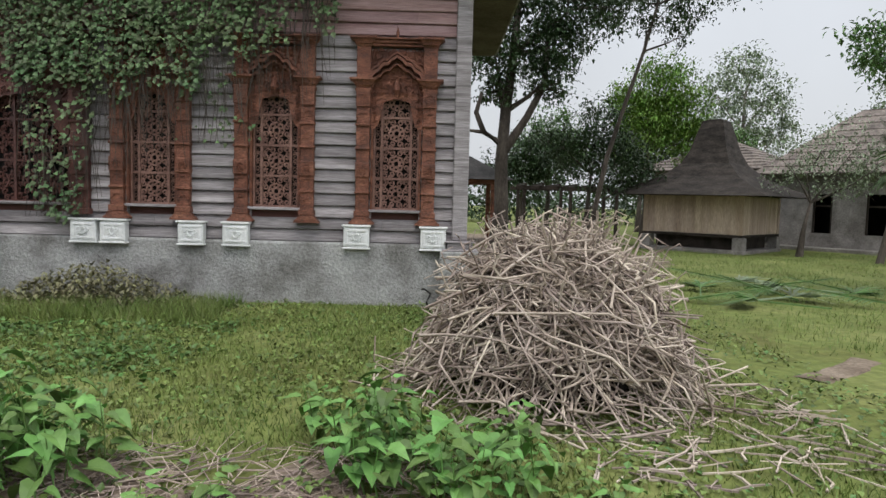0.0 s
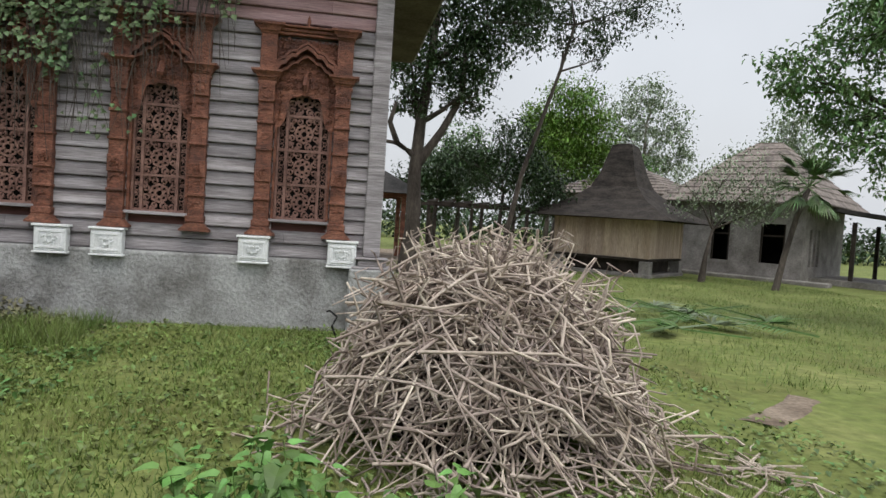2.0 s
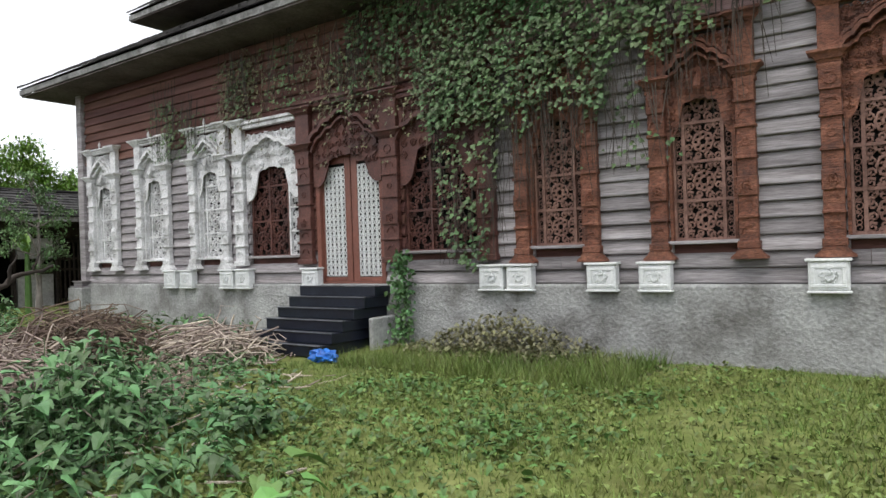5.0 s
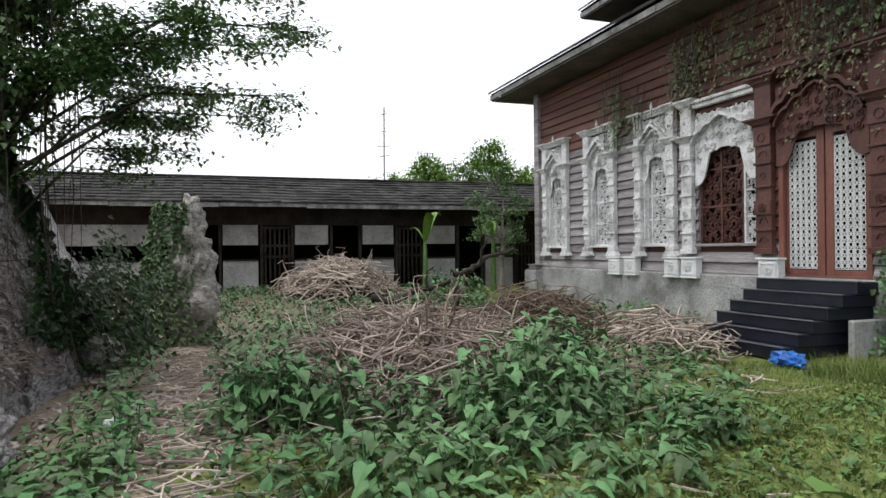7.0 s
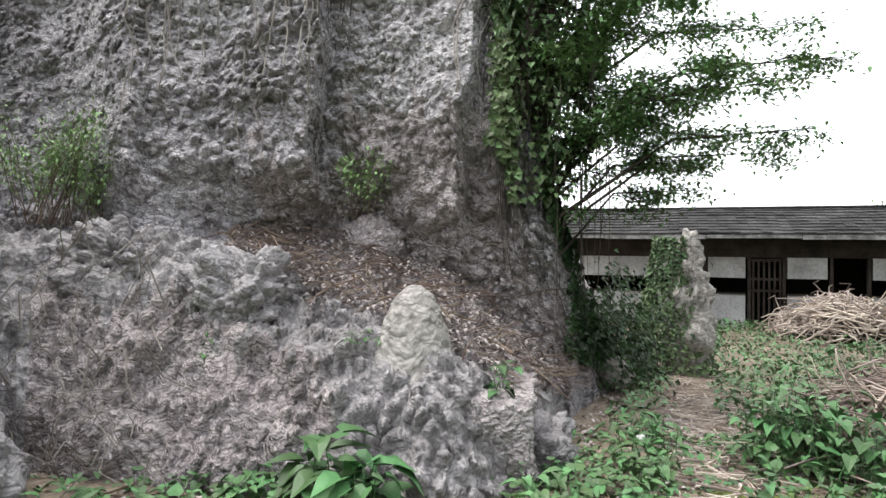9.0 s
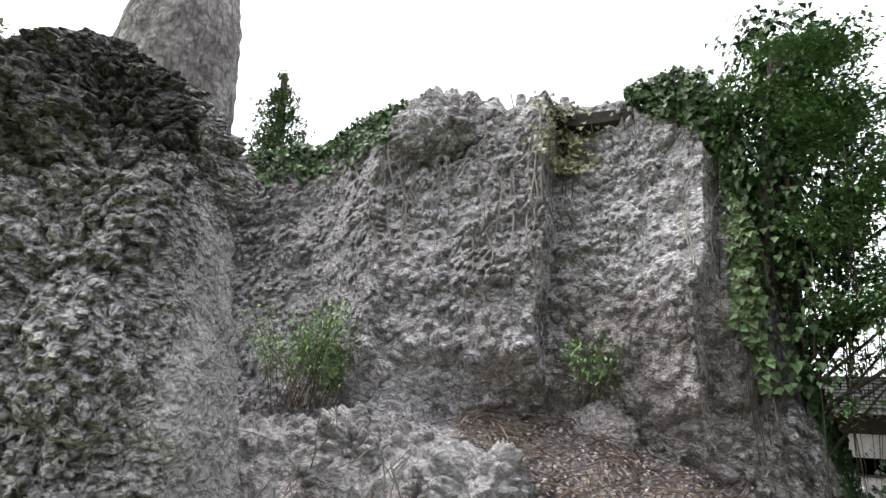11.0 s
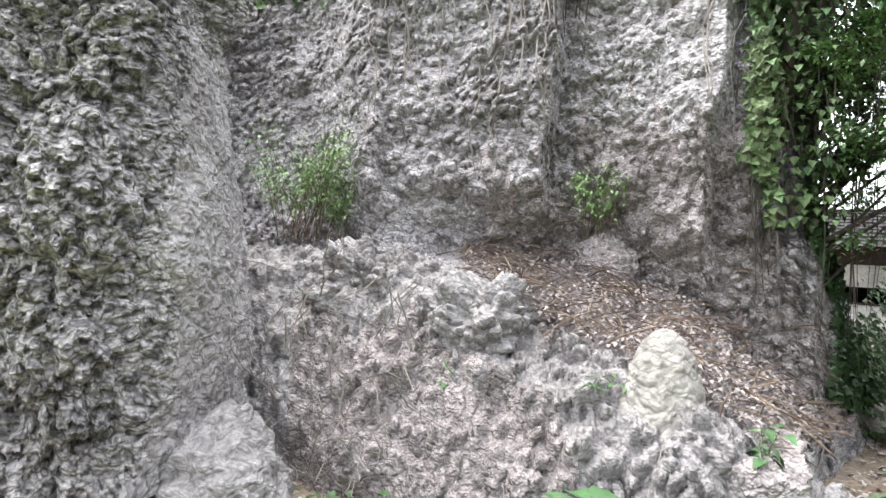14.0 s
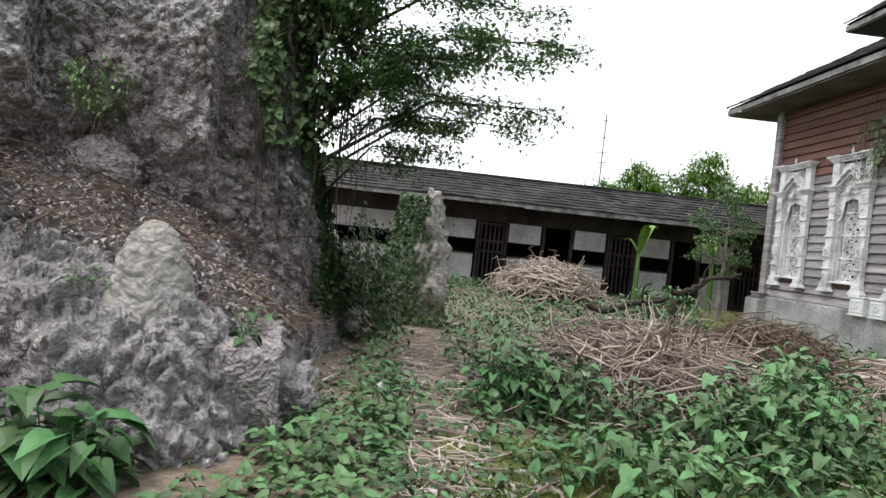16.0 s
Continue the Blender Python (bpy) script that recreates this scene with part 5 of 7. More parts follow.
def grass(name, x0, x1, y0, y1, count, seed, label, h=0.07, m=M_GRASS, keep=None):
    rnd = random.Random(seed)
    V, F = [], []
    for _ in range(count):
        x, y = rnd.uniform(x0, x1), rnd.uniform(y0, y1)
        if keep and not keep(x, y):
            continue
        g = noise.noise(Vector((x * 0.7, y * 0.7, 2)))
        if g + rnd.uniform(-0.2, 0.6) < -0.12:
            continue
        z = ground_z(x, y)
        a = rnd.uniform(0, 6.283)
        w = 0.006
        hh = h * rnd.uniform(0.4, 1.4) * (1 + 0.6 * g)
        lx, ly = rnd.uniform(-1, 1) * hh * 0.7, rnd.uniform(-1, 1) * hh * 0.7
        q = len(V)
        V += [(x - w * math.cos(a), y - w * math.sin(a), z - 0.005), (x + w * math.cos(a), y + w * math.sin(a), z - 0.005), (x + lx, y + ly, z + hh)]
        F.append((q, q + 1, q + 2))
    tagged(raw(name, V, F, m), label, "grass", kind="stuff")


def lawn_only(x, y):
    return in_front(x, y) and (x > 3.2 or y > -1.0 - (x + 1) * 0.9) and not (6.0 < x < 8.4 and -7.4 < y < -6.6)


grass("lawn_grass", 0.5, 11.5, -9.0, 0.5, 90000, 61, "short green lawn grass", 0.06, M_GRASS, lawn_only)
grass("lawn_grass", 9.0, 26, -3, 16, 50000, 62, "short green lawn grass", 0.08)
grass("tall_grass", 1.4, 5.4, -2.0, -0.15, 7000, 63, "tall uncut grass along the plinth", 0.2)


# ---- climbing plants on the house ----
def house_vines():
    rnd = random.Random(71)

    def low(x):
        pts = ((0.2, 4.9), (1.2, 4.4), (1.9, 3.5), (2.2, 1.2), (2.75, 1.15), (3.1, 2.9), (3.5, 3.15), (4.4, 3.35), (5.1, 3.65), (5.8, 4.05), (6.7, 4.45), (7.2, 5.3))
        for (a, b), (c, d) in zip(pts, pts[1:]):
            if a <= x <= c:
                return b + (d - b) * (x - a) / (c - a)
        return 9

    V, F, SV, SF = [], [], [], []
    n = 0
    while n < 6500:
        x, z = rnd.uniform(0.3, 7.1), rnd.uniform(1.0, 5.75)
        lo = low(x) + 0.75 * noise.noise(Vector((x * 2.3, 0, 0))) + 0.3 * noise.noise(Vector((x * 7, 3, 0)))
        if z < lo:
            continue
        thin = 1.0 if z > max(lo + 0.2, 3.4) else 0.28
        if x < 2.0:
            thin *= 0.35 + 0.4 * max(0, x - 0.8)
        if rnd.random() > thin * (0.65 + 0.7 * noise.noise(Vector((x * 1.2, z * 1.2, 3)))):
            continue
        n += 1
        y = -0.06 - rnd.random() ** 0.6 * (0.34 if z > 3.3 else 0.2)
        d = Vector((rnd.uniform(-0.8, 0.8), -0.5, rnd.uniform(-1, -0.1)))
        s = rnd.uniform(0.05, 0.115)
        leaf_data(V, F, (x, y, z), d, (0, -1, 0.4), s, s * 0.85, 0.15)
    v = raw("climbing_vine", V, F, M_IVY)
    for _ in range(190):
        x = rnd.uniform(0.2, 6.8)
        z1 = min(5.6, low(x) + rnd.uniform(0.2, 1.6))
        z0 = max(1.3, low(x) - rnd.uniform(0.1, 1.3))
        if x < 1.9:
            z1, z0 = 5.5, rnd.uniform(3.9, 4.9)
        y = rnd.uniform(-0.28, -0.17)
        pts = [(x + rnd.uniform(-0.1, 0.1), y, z1 + (z0 - z1) * f) for f in (0, 0.3, 0.6, 1)]
        tube_data(SV, SF, pts, [0.008, 0.007, 0.006, 0.003], 3)
    raw("vine_stem", SV, SF, M_BARK, v)
    tagged(v, "dark green climbing vine hanging over the house front", "climbing vine", kind="stuff")
    # thin growth over the white windows
    V, F, SV, SF = [], [], [], []
    for cx, z0, z1, n in ((-5.0, 3.6, 4.9, 240), (-4.2, 3.7, 4.5, 80), (-2.6, 4.2, 5.3, 120), (-1.4, 4.2, 5.4, 160), (0.3, 3.9, 5.3, 150), (5.0, 2.5, 3.6, 60)):
        for _ in range(n):
            x, z = rnd.gauss(cx, 0.28), rnd.uniform(z0, z1)
            s = rnd.uniform(0.05, 0.1)
            leaf_data(V, F, (x, -rnd.uniform(0.1, 0.28), z), (rnd.uniform(-0.8, 0.8), -0.4, rnd.uniform(-1, 0)), (0, -1, 0.4), s, s * 0.8)
        for _ in range(14):
            x = rnd.gauss(cx, 0.3)
            tube_data(SV, SF, [(x + rnd.uniform(-0.15, 0.15), -0.2, z1 + rnd.uniform(0, 0.5)), (x, -0.22, (z0 + z1) / 2), (x + rnd.uniform(-0.2, 0.2), -0.2, z0)], [0.008, 0.006, 0.003], 3)
    v = raw("climbing_vine", V, F, M_IVY)
    raw("vine_stem", SV, SF, M_BARK, v)
    tagged(v, "thin dry climbing stems on the red wall", "climbing vine", kind="stuff")
    V, F, SV, SF = [], [], [], []
    for _ in range(150):
        x, z1 = rnd.uniform(-3.2, 2.6), rnd.uniform(4.6, 5.6)
        if noise.noise(Vector((x * 1.1, 0, 8))) < -0.15:
            continue
        ln = rnd.uniform(0.4, 1.5) * (1.25 if x > -0.6 else 0.8)
        pts = [Vector((x, -0.07, z1))]
        for k in range(5):
            pts.append(pts[-1] + Vector((rnd.uniform(-0.13, 0.13), rnd.uniform(-0.04, 0.02), -ln / 5)))
            pts[-1].y = max(-0.26, min(-0.05, pts[-1].y))
            for _ in range(3):
                s = rnd.uniform(0.04, 0.085)
                leaf_data(V, F, pts[-1] + rv(rnd) * 0.06 + Vector((0, -0.06, 0)), (rnd.uniform(-0.8, 0.8), -0.4, rnd.uniform(-1, 0)), (0, -1, 0.4), s, s * 0.7)
        tube_data(SV, SF, pts, [0.009, 0.008, 0.007, 0.006, 0.005, 0.003], 4)
    v = raw("dry_vine", V, F, M_IVYDRY)
    raw("vine_stem", SV, SF, M_STICKDARK, v)
    tagged(v, "dry brown vine stems hanging over the red wall and portal", "climbing vine", kind="stuff")
    # dry bush at the foot of the wall
    V, F = [], []
    for _ in range(2600):
        x, t = rnd.gauss(3.3, 0.85), rnd.random()
        y = -0.25 - abs(rnd.gauss(0, 0.35))
        z = ground_z(x, y) + 0.75 * t * math.exp(-((x - 3.2) / 1.3) ** 2) * (1 - min(0.8, -y * 0.55))
        s = rnd.uniform(0.05, 0.1)
        leaf_data(V, F, (x, y, z), rv(rnd), (0, 0, 1), s, s * 0.7)
    tagged(raw("dry_bush", V, F, M_IVYDRY), "half-dry leafy bush along the plinth", "bush")
    V, F = [], []
    for _ in range(420):
        x, z = rnd.gauss(1.28, 0.1), rnd.uniform(0.1, 1.5)
        s = rnd.uniform(0.06, 0.11)
        leaf_data(V, F, (x, -0.15 - rnd.random() * 0.25, z), rv(rnd), (0, -1, 0), s, s * 0.8)
    tagged(raw("ivy_clump", V, F, M_WEED), "green ivy climbing beside the steps", "ivy", kind="stuff")


house_vines()


# ---- trees ----
def tree(name, base, trunk, clumps, m, label, seed, leaf=0.12, bark=M_BARK, r0=0.2, per=900, sparse=0.0, feather=False, limbs=True):
    """trunk: points above the base; clumps: x, y, z, radius (relative to the base), with a limb to each."""
    rnd = random.Random(seed)
    e = empty(name, base)
    V, F = [], []
    pts = [Vector(p) for p in trunk]
    n = len(pts)
    tube_data(V, F, pts, [r0 * (1 - 0.6 * i / (n - 1)) * (1.35 if i == 0 else 1) for i in range(n)], 10)
    L, LF = [], []
    for c in clumps:
        cx, cy, cz, cr = c
        p = Vector((cx, cy, cz))
        if limbs:
            s = min(pts, key=lambda q: (q - p).length + (3 if q.z > p.z - 0.1 else 0))
            mid = s.lerp(p, 0.5) + rv(rnd, 0.3) * 0.25
            tube_data(V, F, [s, mid, p], [r0 * 0.38, r0 * 0.24, r0 * 0.06], 6)
            for _ in range(7):
                q = p + rv(rnd) * cr * 0.8
                tube_data(V, F, [mid.lerp(p, rnd.uniform(0.2, 0.9)), (mid.lerp(p, 0.7) + q) / 2 + rv(rnd) * 0.1, q], [r0 * 0.13, r0 * 0.08, r0 * 0.025], 4)
        k = int(per * cr ** 2)
        tw = [p + rv(rnd).normalized() * cr * rnd.uniform(0.35, 1.0) for _ in range(max(4, k // 22))]
        for q in range(k):
            t = tw[q % len(tw)]
            o = t + Vector((rnd.gauss(0, 1), rnd.gauss(0, 1), rnd.gauss(0, 0.7))) * cr * 0.17
            if sparse and noise.noise(o * 1.3 + Vector((seed, 0, 0))) < sparse - 0.5:
                continue
            d = rv(rnd)
            d.z -= 0.35
            s = leaf * rnd.uniform(0.6, 1.3)
            leaf_data(L, LF, o, d, (0, 0, 1), s, s * (0.28 if feather else 0.55))
    raw("trunk", V, F, bark, e, smooth=True)
    if L:
        raw("crown", L, LF, m, e)
    return tagged(e, label, "tree")


tree("tree", (10.4, 10.6, 0), [(0, 0, -0.1), (0.1, 0, 1.5), (0.05, 0, 3), (0.15, 0.1, 4.6), (0.35, 0.2, 6.4), (0.5, 0.2, 8.5)],
     [(-0.3, 0, 6.5, 1.1), (1.6, 0.3, 6.8, 1.3), (2.4, 0, 8.0, 1.5), (0.6, 0.5, 8.4, 1.6), (1.4, -0.3, 5.6, 0.9), (3.4, 0.4, 9.0, 1.3), (-0.6, 0.6, 9.3, 1.4), (1.6, 0, 10.2, 1.7), (-0.1, 0.2, 5.3, 0.7)], M_LEAFDARK, "tall tree with dark trunk, broken limb and dark green crown", 81, 0.15, r0=0.27, per=1500)
V, F = [], []
tube_data(V, F, [(10.4, 10.6, 3.6), (9.85, 10.4, 3.9), (9.6, 10.4, 4.5), (9.75, 10.3, 5.1)], [0.13, 0.10, 0.08, 0.05], 6)
tube_data(V, F, [(9.85, 10.4, 3.9), (9.3, 10.4, 3.95)], [0.07, 0.04], 5)
tube_data(V, F, [(10.5, 10.6, 3.3), (11.2, 10.5, 4.4), (11.7, 10.5, 5.4), (11.8, 10.5, 6.8)], [0.16, 0.12, 0.10, 0.08], 6)
tagged(raw("broken_limb", V, F, M_BARK, smooth=True), "bare broken limbs of the tall tree", "limb")
tree("tree", (13.7, 12.5, 0), [(0, 0, -0.1), (0.25, 0, 1.6), (0.6, 0, 3.4), (1.2, 0, 5.4), (1.7, 0, 7.0), (2.1, 0, 8.6)],
     [(2.2, 0, 8.3, 1.0), (1.1, 0.2, 8.8, 1.2), (3.4, 0, 8.9, 1.2), (4.6, 0.2, 9.6, 1.2), (2.0, 0, 10, 1.6), (3.0, 0, 7.6, 0.6)], M_LEAFDARK, "slender leaning tree with thin dark foliage", 82, 0.14, M_BARK, 0.11, 900, 0.4)
tree("tree", (18.6, 22.0, 0), [(0, 0, -0.1), (0.1, 0, 2), (0.1, 0, 4.5)],
     [(0, 0, 5.5, 1.7), (1.5, 0, 6.2, 1.6), (0.6, 0, 7.6, 1.7), (2.3, 0, 5.0, 1.4), (-1.1, 0, 6.6, 1.2)], M_LEAFBRIGHT, "bright yellow-green bushy tree behind the hut", 83, 0.17, r0=0.16, per=1500)
tree("tree", (14.6, 17.0, 0), [(0, 0, -0.1), (0.1, 0, 1.5), (0.2, 0, 3)],
     [(0, 0, 3.6, 1.3), (1.3, 0, 3.4, 1.3), (-1.2, 0, 4.2, 1.0), (0.6, 0, 5.0, 1.3), (2.3, 0.3, 3.0, 1.2)], M_LEAFDARK, "dark bushy tree beside the hut", 84, 0.15, r0=0.14, per=1300)
tree("tree", (33, 44, 0), [(0, 0, -0.1), (0.2, 0, 4), (0.3, 0, 8), (0.3, 0, 11)],
     [(0, 0, 9, 2.4), (2.2, 0, 10.5, 2.3), (-2, 0, 11, 2.2), (0.3, 0, 13, 2.4), (3.2, 0, 8, 1.8), (-2.4, 0, 8, 1.6), (1.4, 0, 7, 1.8)], M_LEAFPALE, "tall pale thin-crowned tree far behind the hut", 85, 0.3, M_BARKPALE, 0.25, 420, 0.45)
tree("tree", (40, 36, 0), [(0, 0, -0.1), (0, 0, 4), (0.3, 0, 7)],
     [(0, 0, 7.5, 2.2), (2.5, 0, 8, 2.2), (-2.2, 0, 7, 2), (1, 0, 10, 2)], M_LEAFPALE, "pale grey-green tree behind the tiled building", 86, 0.3, M_BARKPALE, 0.25, 420, 0.4)
tree("tree", (21.6, 1.6, -0.5), [(0, 0, -0.1), (0.1, 0, 2), (0.1, 0, 4), (0, 0, 6)],
     [(-4.6, 0.6, 5.4, 0.8), (-3.6, 0.4, 4.4, 0.8), (-2.5, 0, 5.6, 1.1), (-3.8, 0, 6.4, 1.0), (-1.2, 0, 4.6, 1.1), (-1.8, 0, 7.2, 1.3), (0.3, 0, 6.0, 1.5), (-3.0, 0.5, 7.6, 0.9), (0.6, 0, 8.0, 1.6), (-2.8, 0, 3.9, 0.8), (-1.6, 0, 3.7, 1.0), (0.4, 0, 4.2, 1.2), (-3.9, 0.5, 5.0, 0.7), (-2.9, 0, 6.4, 1.0)], M_LEAFTIER, "broad tiered green tree at the lawn's edge", 87, 0.13, r0=0.2, per=1600)
tree("tree", (31.5, 11.5, 0), [(0, 0, -0.1), (0, 0, 2), (0, 0, 4)], [(0, 0, 4.2, 1.6), (-1.6, 0.8, 3.4, 1.3), (1.6, -0.8, 3.6, 1.5), (0.2, 0, 5.8, 1.4), (2.8, -1.2, 5, 1.5)], M_LEAFDARK, "dark bushy tree beside the tiled building", 88, 0.2, per=800)
tree("shrub", (21.8, 13.6, 0), [(0, 0, -0.1), (0.1, 0, 1), (0.3, 0, 2.0)],
     [(-0.6, 0, 3.3, 1.1), (0.6, 0, 3.9, 1.2), (1.8, 0, 4.0, 1.3), (3.0, 0, 3.6, 1.2), (1.2, 0, 3.0, 1.0), (2.4, 0.3, 2.8, 0.9)], M_LEAFPALE, "nearly bare grey shrub before the tiled building", 88, 0.12, M_BARK, 0.11, 420)
for i, (x, y, h) in enumerate(((13.4, 29, 6), (15.5, 32, 8), (22, 34, 9), (27.5, 34, 7))):
    tree("tree", (x, y, 0), [(0, 0, -0.1), (0.1, 0, h * 0.35), (0.1, 0, h * 0.6)],
         [(0, 0, h * 0.55, 1.7), (1.5, 0, h * 0.65, 1.6), (-1.3, 0, h * 0.6, 1.5), (0.2, 0, h * 0.82, 1.7)], M_LEAF if i % 2 else M_LEAFDARK, "green tree in the grove behind the house", 90 + i, 0.24, r0=0.16, per=560)
# far trees beyond the stable
for i, (x, y, s) in enumerate(((-38, 6, 1.0), (-36, 10, 1.1), (-40, -2, 0.55), (-35, 15, 1.0), (-42, -14, 0.5), (-30, 14, 0.8))):
    tree("tree", (x, y, 0), [(0, 0, -0.1), (0.1, 0, 2.2), (0.1, 0, 4.4 * s)],
         [(0, 0, 6.2 * s, 1.9), (0, 2.2, 5.6 * s, 1.7), (0, -2.0, 5.6 * s, 1.6), (0, 0.6, 7.2 * s, 1.4)], M_LEAFBRIGHT, "green tree crown beyond the stable roof", 100 + i, 0.26, r0=0.2, per=620)
tree("citrus_tree", (-9.5, -0.85, 0.2), [(0, 0, -0.1), (0.05, 0, 0.7), (0.1, 0, 1.5), (0.1, 0, 2.2)],
     [(0, -0.35, 2.3, 0.45), (0.1, 0.35, 2.5, 0.45), (0, 0, 3.0, 0.45), (0, -0.55, 1.8, 0.4), (0.1, 0.5, 1.75, 0.4), (0.1, -0.2, 3.35, 0.25), (0, -0.75, 2.7, 0.3), (0.1, 0.1, 1.4, 0.35)], M_LEAFTIER, "small sparse grey-green tree between stable and house", 110, 0.085, M_BARKPALE, 0.08, 2900, 0.3)


def cliff_tree():
    """Tree at the end of the cliff: dark ivy-wrapped trunk and flat tiers of feathery twigs."""
    rnd = random.Random(111)
    e = empty("cliff_tree", (-0.15, -10.5, 0))
    V, F, L, LF, I, IF = [], [], [], [], [], []
    for k in range(5):
        x = rnd.uniform(-0.35, 0.3)
        y = rnd.uniform(-0.4, 0.2)
        tube_data(V, F, [(x, y, 1.4), (x + rnd.uniform(-0.2, 0.2), y, 2.6), (x * 0.6, y * 0.6, 4.2), (x * 0.4, y * 0.5 + 0.2, 6.4)], [0.16, 0.13, 0.11, 0.06], 7)
    arms = [((0.1, 2.9, 3.15), 0.1), ((-0.4, 2.6, 3.0), 0.08), ((-0.3, 3.2, 4.0), 0.1), ((0.3, 2.4, 3.6), 0.09), ((-0.6, 2.6, 4.5), 0.1), ((0.1, 1.4, 4.8), 0.1), ((-1.2, 2.0, 3.4), 0.08), ((0.5, 1.7, 4.6), 0.08), ((-0.6, 0.9, 5.7), 0.1), ((0.2, 0.5, 6.2), 0.09), ((0.6, 1.2, 3.3), 0.08), ((-0.5, 1.6, 2.6), 0.07)]
    for _ in range(16):
        z = rnd.uniform(2.9, 6.2)
        arms.append(((rnd.uniform(-0.8, 0.9), rnd.uniform(0.5, 2.2) if z < 3.9 else rnd.uniform(-0.2, 0.8), z), 0.08))
    for tip, r in arms:
        tip = Vector(tip)
        root = Vector((0, 0.1, tip.z - 1.0))
        mid = root.lerp(tip, 0.5) + Vector((0, 0, 0.45))
        tube_data(V, F, [root, mid, tip], [r * 0.3, r * 0.17, r * 0.05], 5)
        for q in range(9):
            f = 0.3 + 0.7 * (q + rnd.random()) / 9
            p = root.lerp(mid, f * 2) if f < 0.5 else mid.lerp(tip, f * 2 - 1)
            a = rnd.uniform(0, 6.283)
            ln = rnd.uniform(0.3, 0.75) * (1.25 - 0.55 * f)
            d = Vector((math.cos(a), math.sin(a) + 0.5, rnd.uniform(-0.12, 0.12))).normalized()
            end = p + d * ln
            for g in range(5):
                side = Vector((-d.y, d.x, 0)) * rnd.uniform(-0.32, 0.32) * ln
                tw = p.lerp(end, rnd.uniform(0.3, 0.7))
                out = tw.lerp(end, rnd.uniform(0.6, 1.2)) + side + Vector((0, 0, rnd.uniform(-0.09, 0.03)))
                tube_data(V, F, [p, tw, out], [0.007, 0.005, 0.002], 3)
                for w in range(26):
                    h = rnd.random()
                    c = tw.lerp(out, h) + Vector((rnd.gauss(0, 0.12), rnd.gauss(0, 0.12), rnd.gauss(0, 0.06) - 0.06 * h))
                    s = rnd.uniform(0.05, 0.095)
                    leaf_data(L, LF, c, (rnd.uniform(-1, 1), rnd.uniform(-1, 1), rnd.uniform(-0.5, 0.15)), (0, 0, 1), s, s * 0.55, 0.1)
    for _ in range(1700):
        z = rnd.uniform(2.4, 6.8)
        a = rnd.uniform(0, 6.283)
        r = rnd.uniform(0.2, 0.62) * (1 + 0.3 * noise.noise(Vector((a, z, 0))))
        s = rnd.uniform(0.06, 0.12)
        leaf_data(I, IF, (r * math.cos(a), r * math.sin(a), z), (math.cos(a), math.sin(a), -1.2), (math.cos(a), math.sin(a), 0.3), s, s * 0.85)
    # inner leaves coloured dark for the shade inside the crown; strands hang from limbs
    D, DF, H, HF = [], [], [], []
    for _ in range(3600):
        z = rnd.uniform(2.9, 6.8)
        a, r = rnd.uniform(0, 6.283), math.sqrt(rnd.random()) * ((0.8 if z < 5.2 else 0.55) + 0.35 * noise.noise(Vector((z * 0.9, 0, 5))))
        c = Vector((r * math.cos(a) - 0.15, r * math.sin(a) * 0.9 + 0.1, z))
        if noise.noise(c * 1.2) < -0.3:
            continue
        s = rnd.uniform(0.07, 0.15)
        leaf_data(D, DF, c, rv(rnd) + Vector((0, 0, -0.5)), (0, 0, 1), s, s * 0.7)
    for _ in range(60):
        c = Vector((rnd.uniform(-0.6, 0.5), rnd.uniform(-0.7, 0.85), rnd.uniform(3.0, 5.0)))
        ln = rnd.uniform(0.6, 2.4)
        tube_data(H, HF, [c, c + Vector((rnd.uniform(-0.06, 0.06), rnd.uniform(-0.06, 0.06), -ln * 0.5)), c + Vector((rnd.uniform(-0.1, 0.1), rnd.uniform(-0.1, 0.1), -ln))], [0.009, 0.007, 0.003], 4)
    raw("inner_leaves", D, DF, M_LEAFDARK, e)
    raw("hanging_strand", H, HF, M_BARK, e, "thin dark roots hanging from the limbs")["kind"] = "stuff"
    raw("trunk", V, F, M_BARK, e, smooth=True)
    raw("crown", L, LF, M_LEAFTIER, e, "flat tiers of fine green leaflets")
    raw("ivy", I, IF, M_IVY, e, "ivy wrapped round the trunk")
    tagged(e, "tree at the cliff end with ivy-wrapped trunk and feathery tiers", "tree")


cliff_tree()


def ivy_on(name, fn, count, m, seed, label, size=0.1, stems=0):
    """Leaves set by a function that gives a place and an outward direction."""
    rnd = random.Random(seed)
    V, F, SV, SF = [], [], [], []
    for _ in range(count):
        p, out = fn(rnd)
        p, out = Vector(p), Vector(out)
        s = size * rnd.uniform(0.6, 1.3)
        leaf_data(V, F, p, out + rv(rnd) * 0.7 + Vector((0, 0, -0.7)), out, s, s * 0.85)
    for _ in range(stems):
        p, out = fn(rnd)
        p = Vector(p) + Vector(out) * 0.03
        ln = rnd.uniform(0.5, 1.6)
        tube_data(SV, SF, [p, p + Vector((rnd.uniform(-0.1, 0.1), rnd.uniform(-0.1, 0.1), -ln * 0.5)), p + Vector((rnd.uniform(-0.2, 0.2), rnd.uniform(-0.2, 0.2), -ln))], [0.008, 0.006, 0.003], 4)
    o = raw(name, V, F, m)
    if SV:
        raw("stem", SV, SF, M_BARK, o)
    return tagged(o, label, "ivy", kind="stuff")


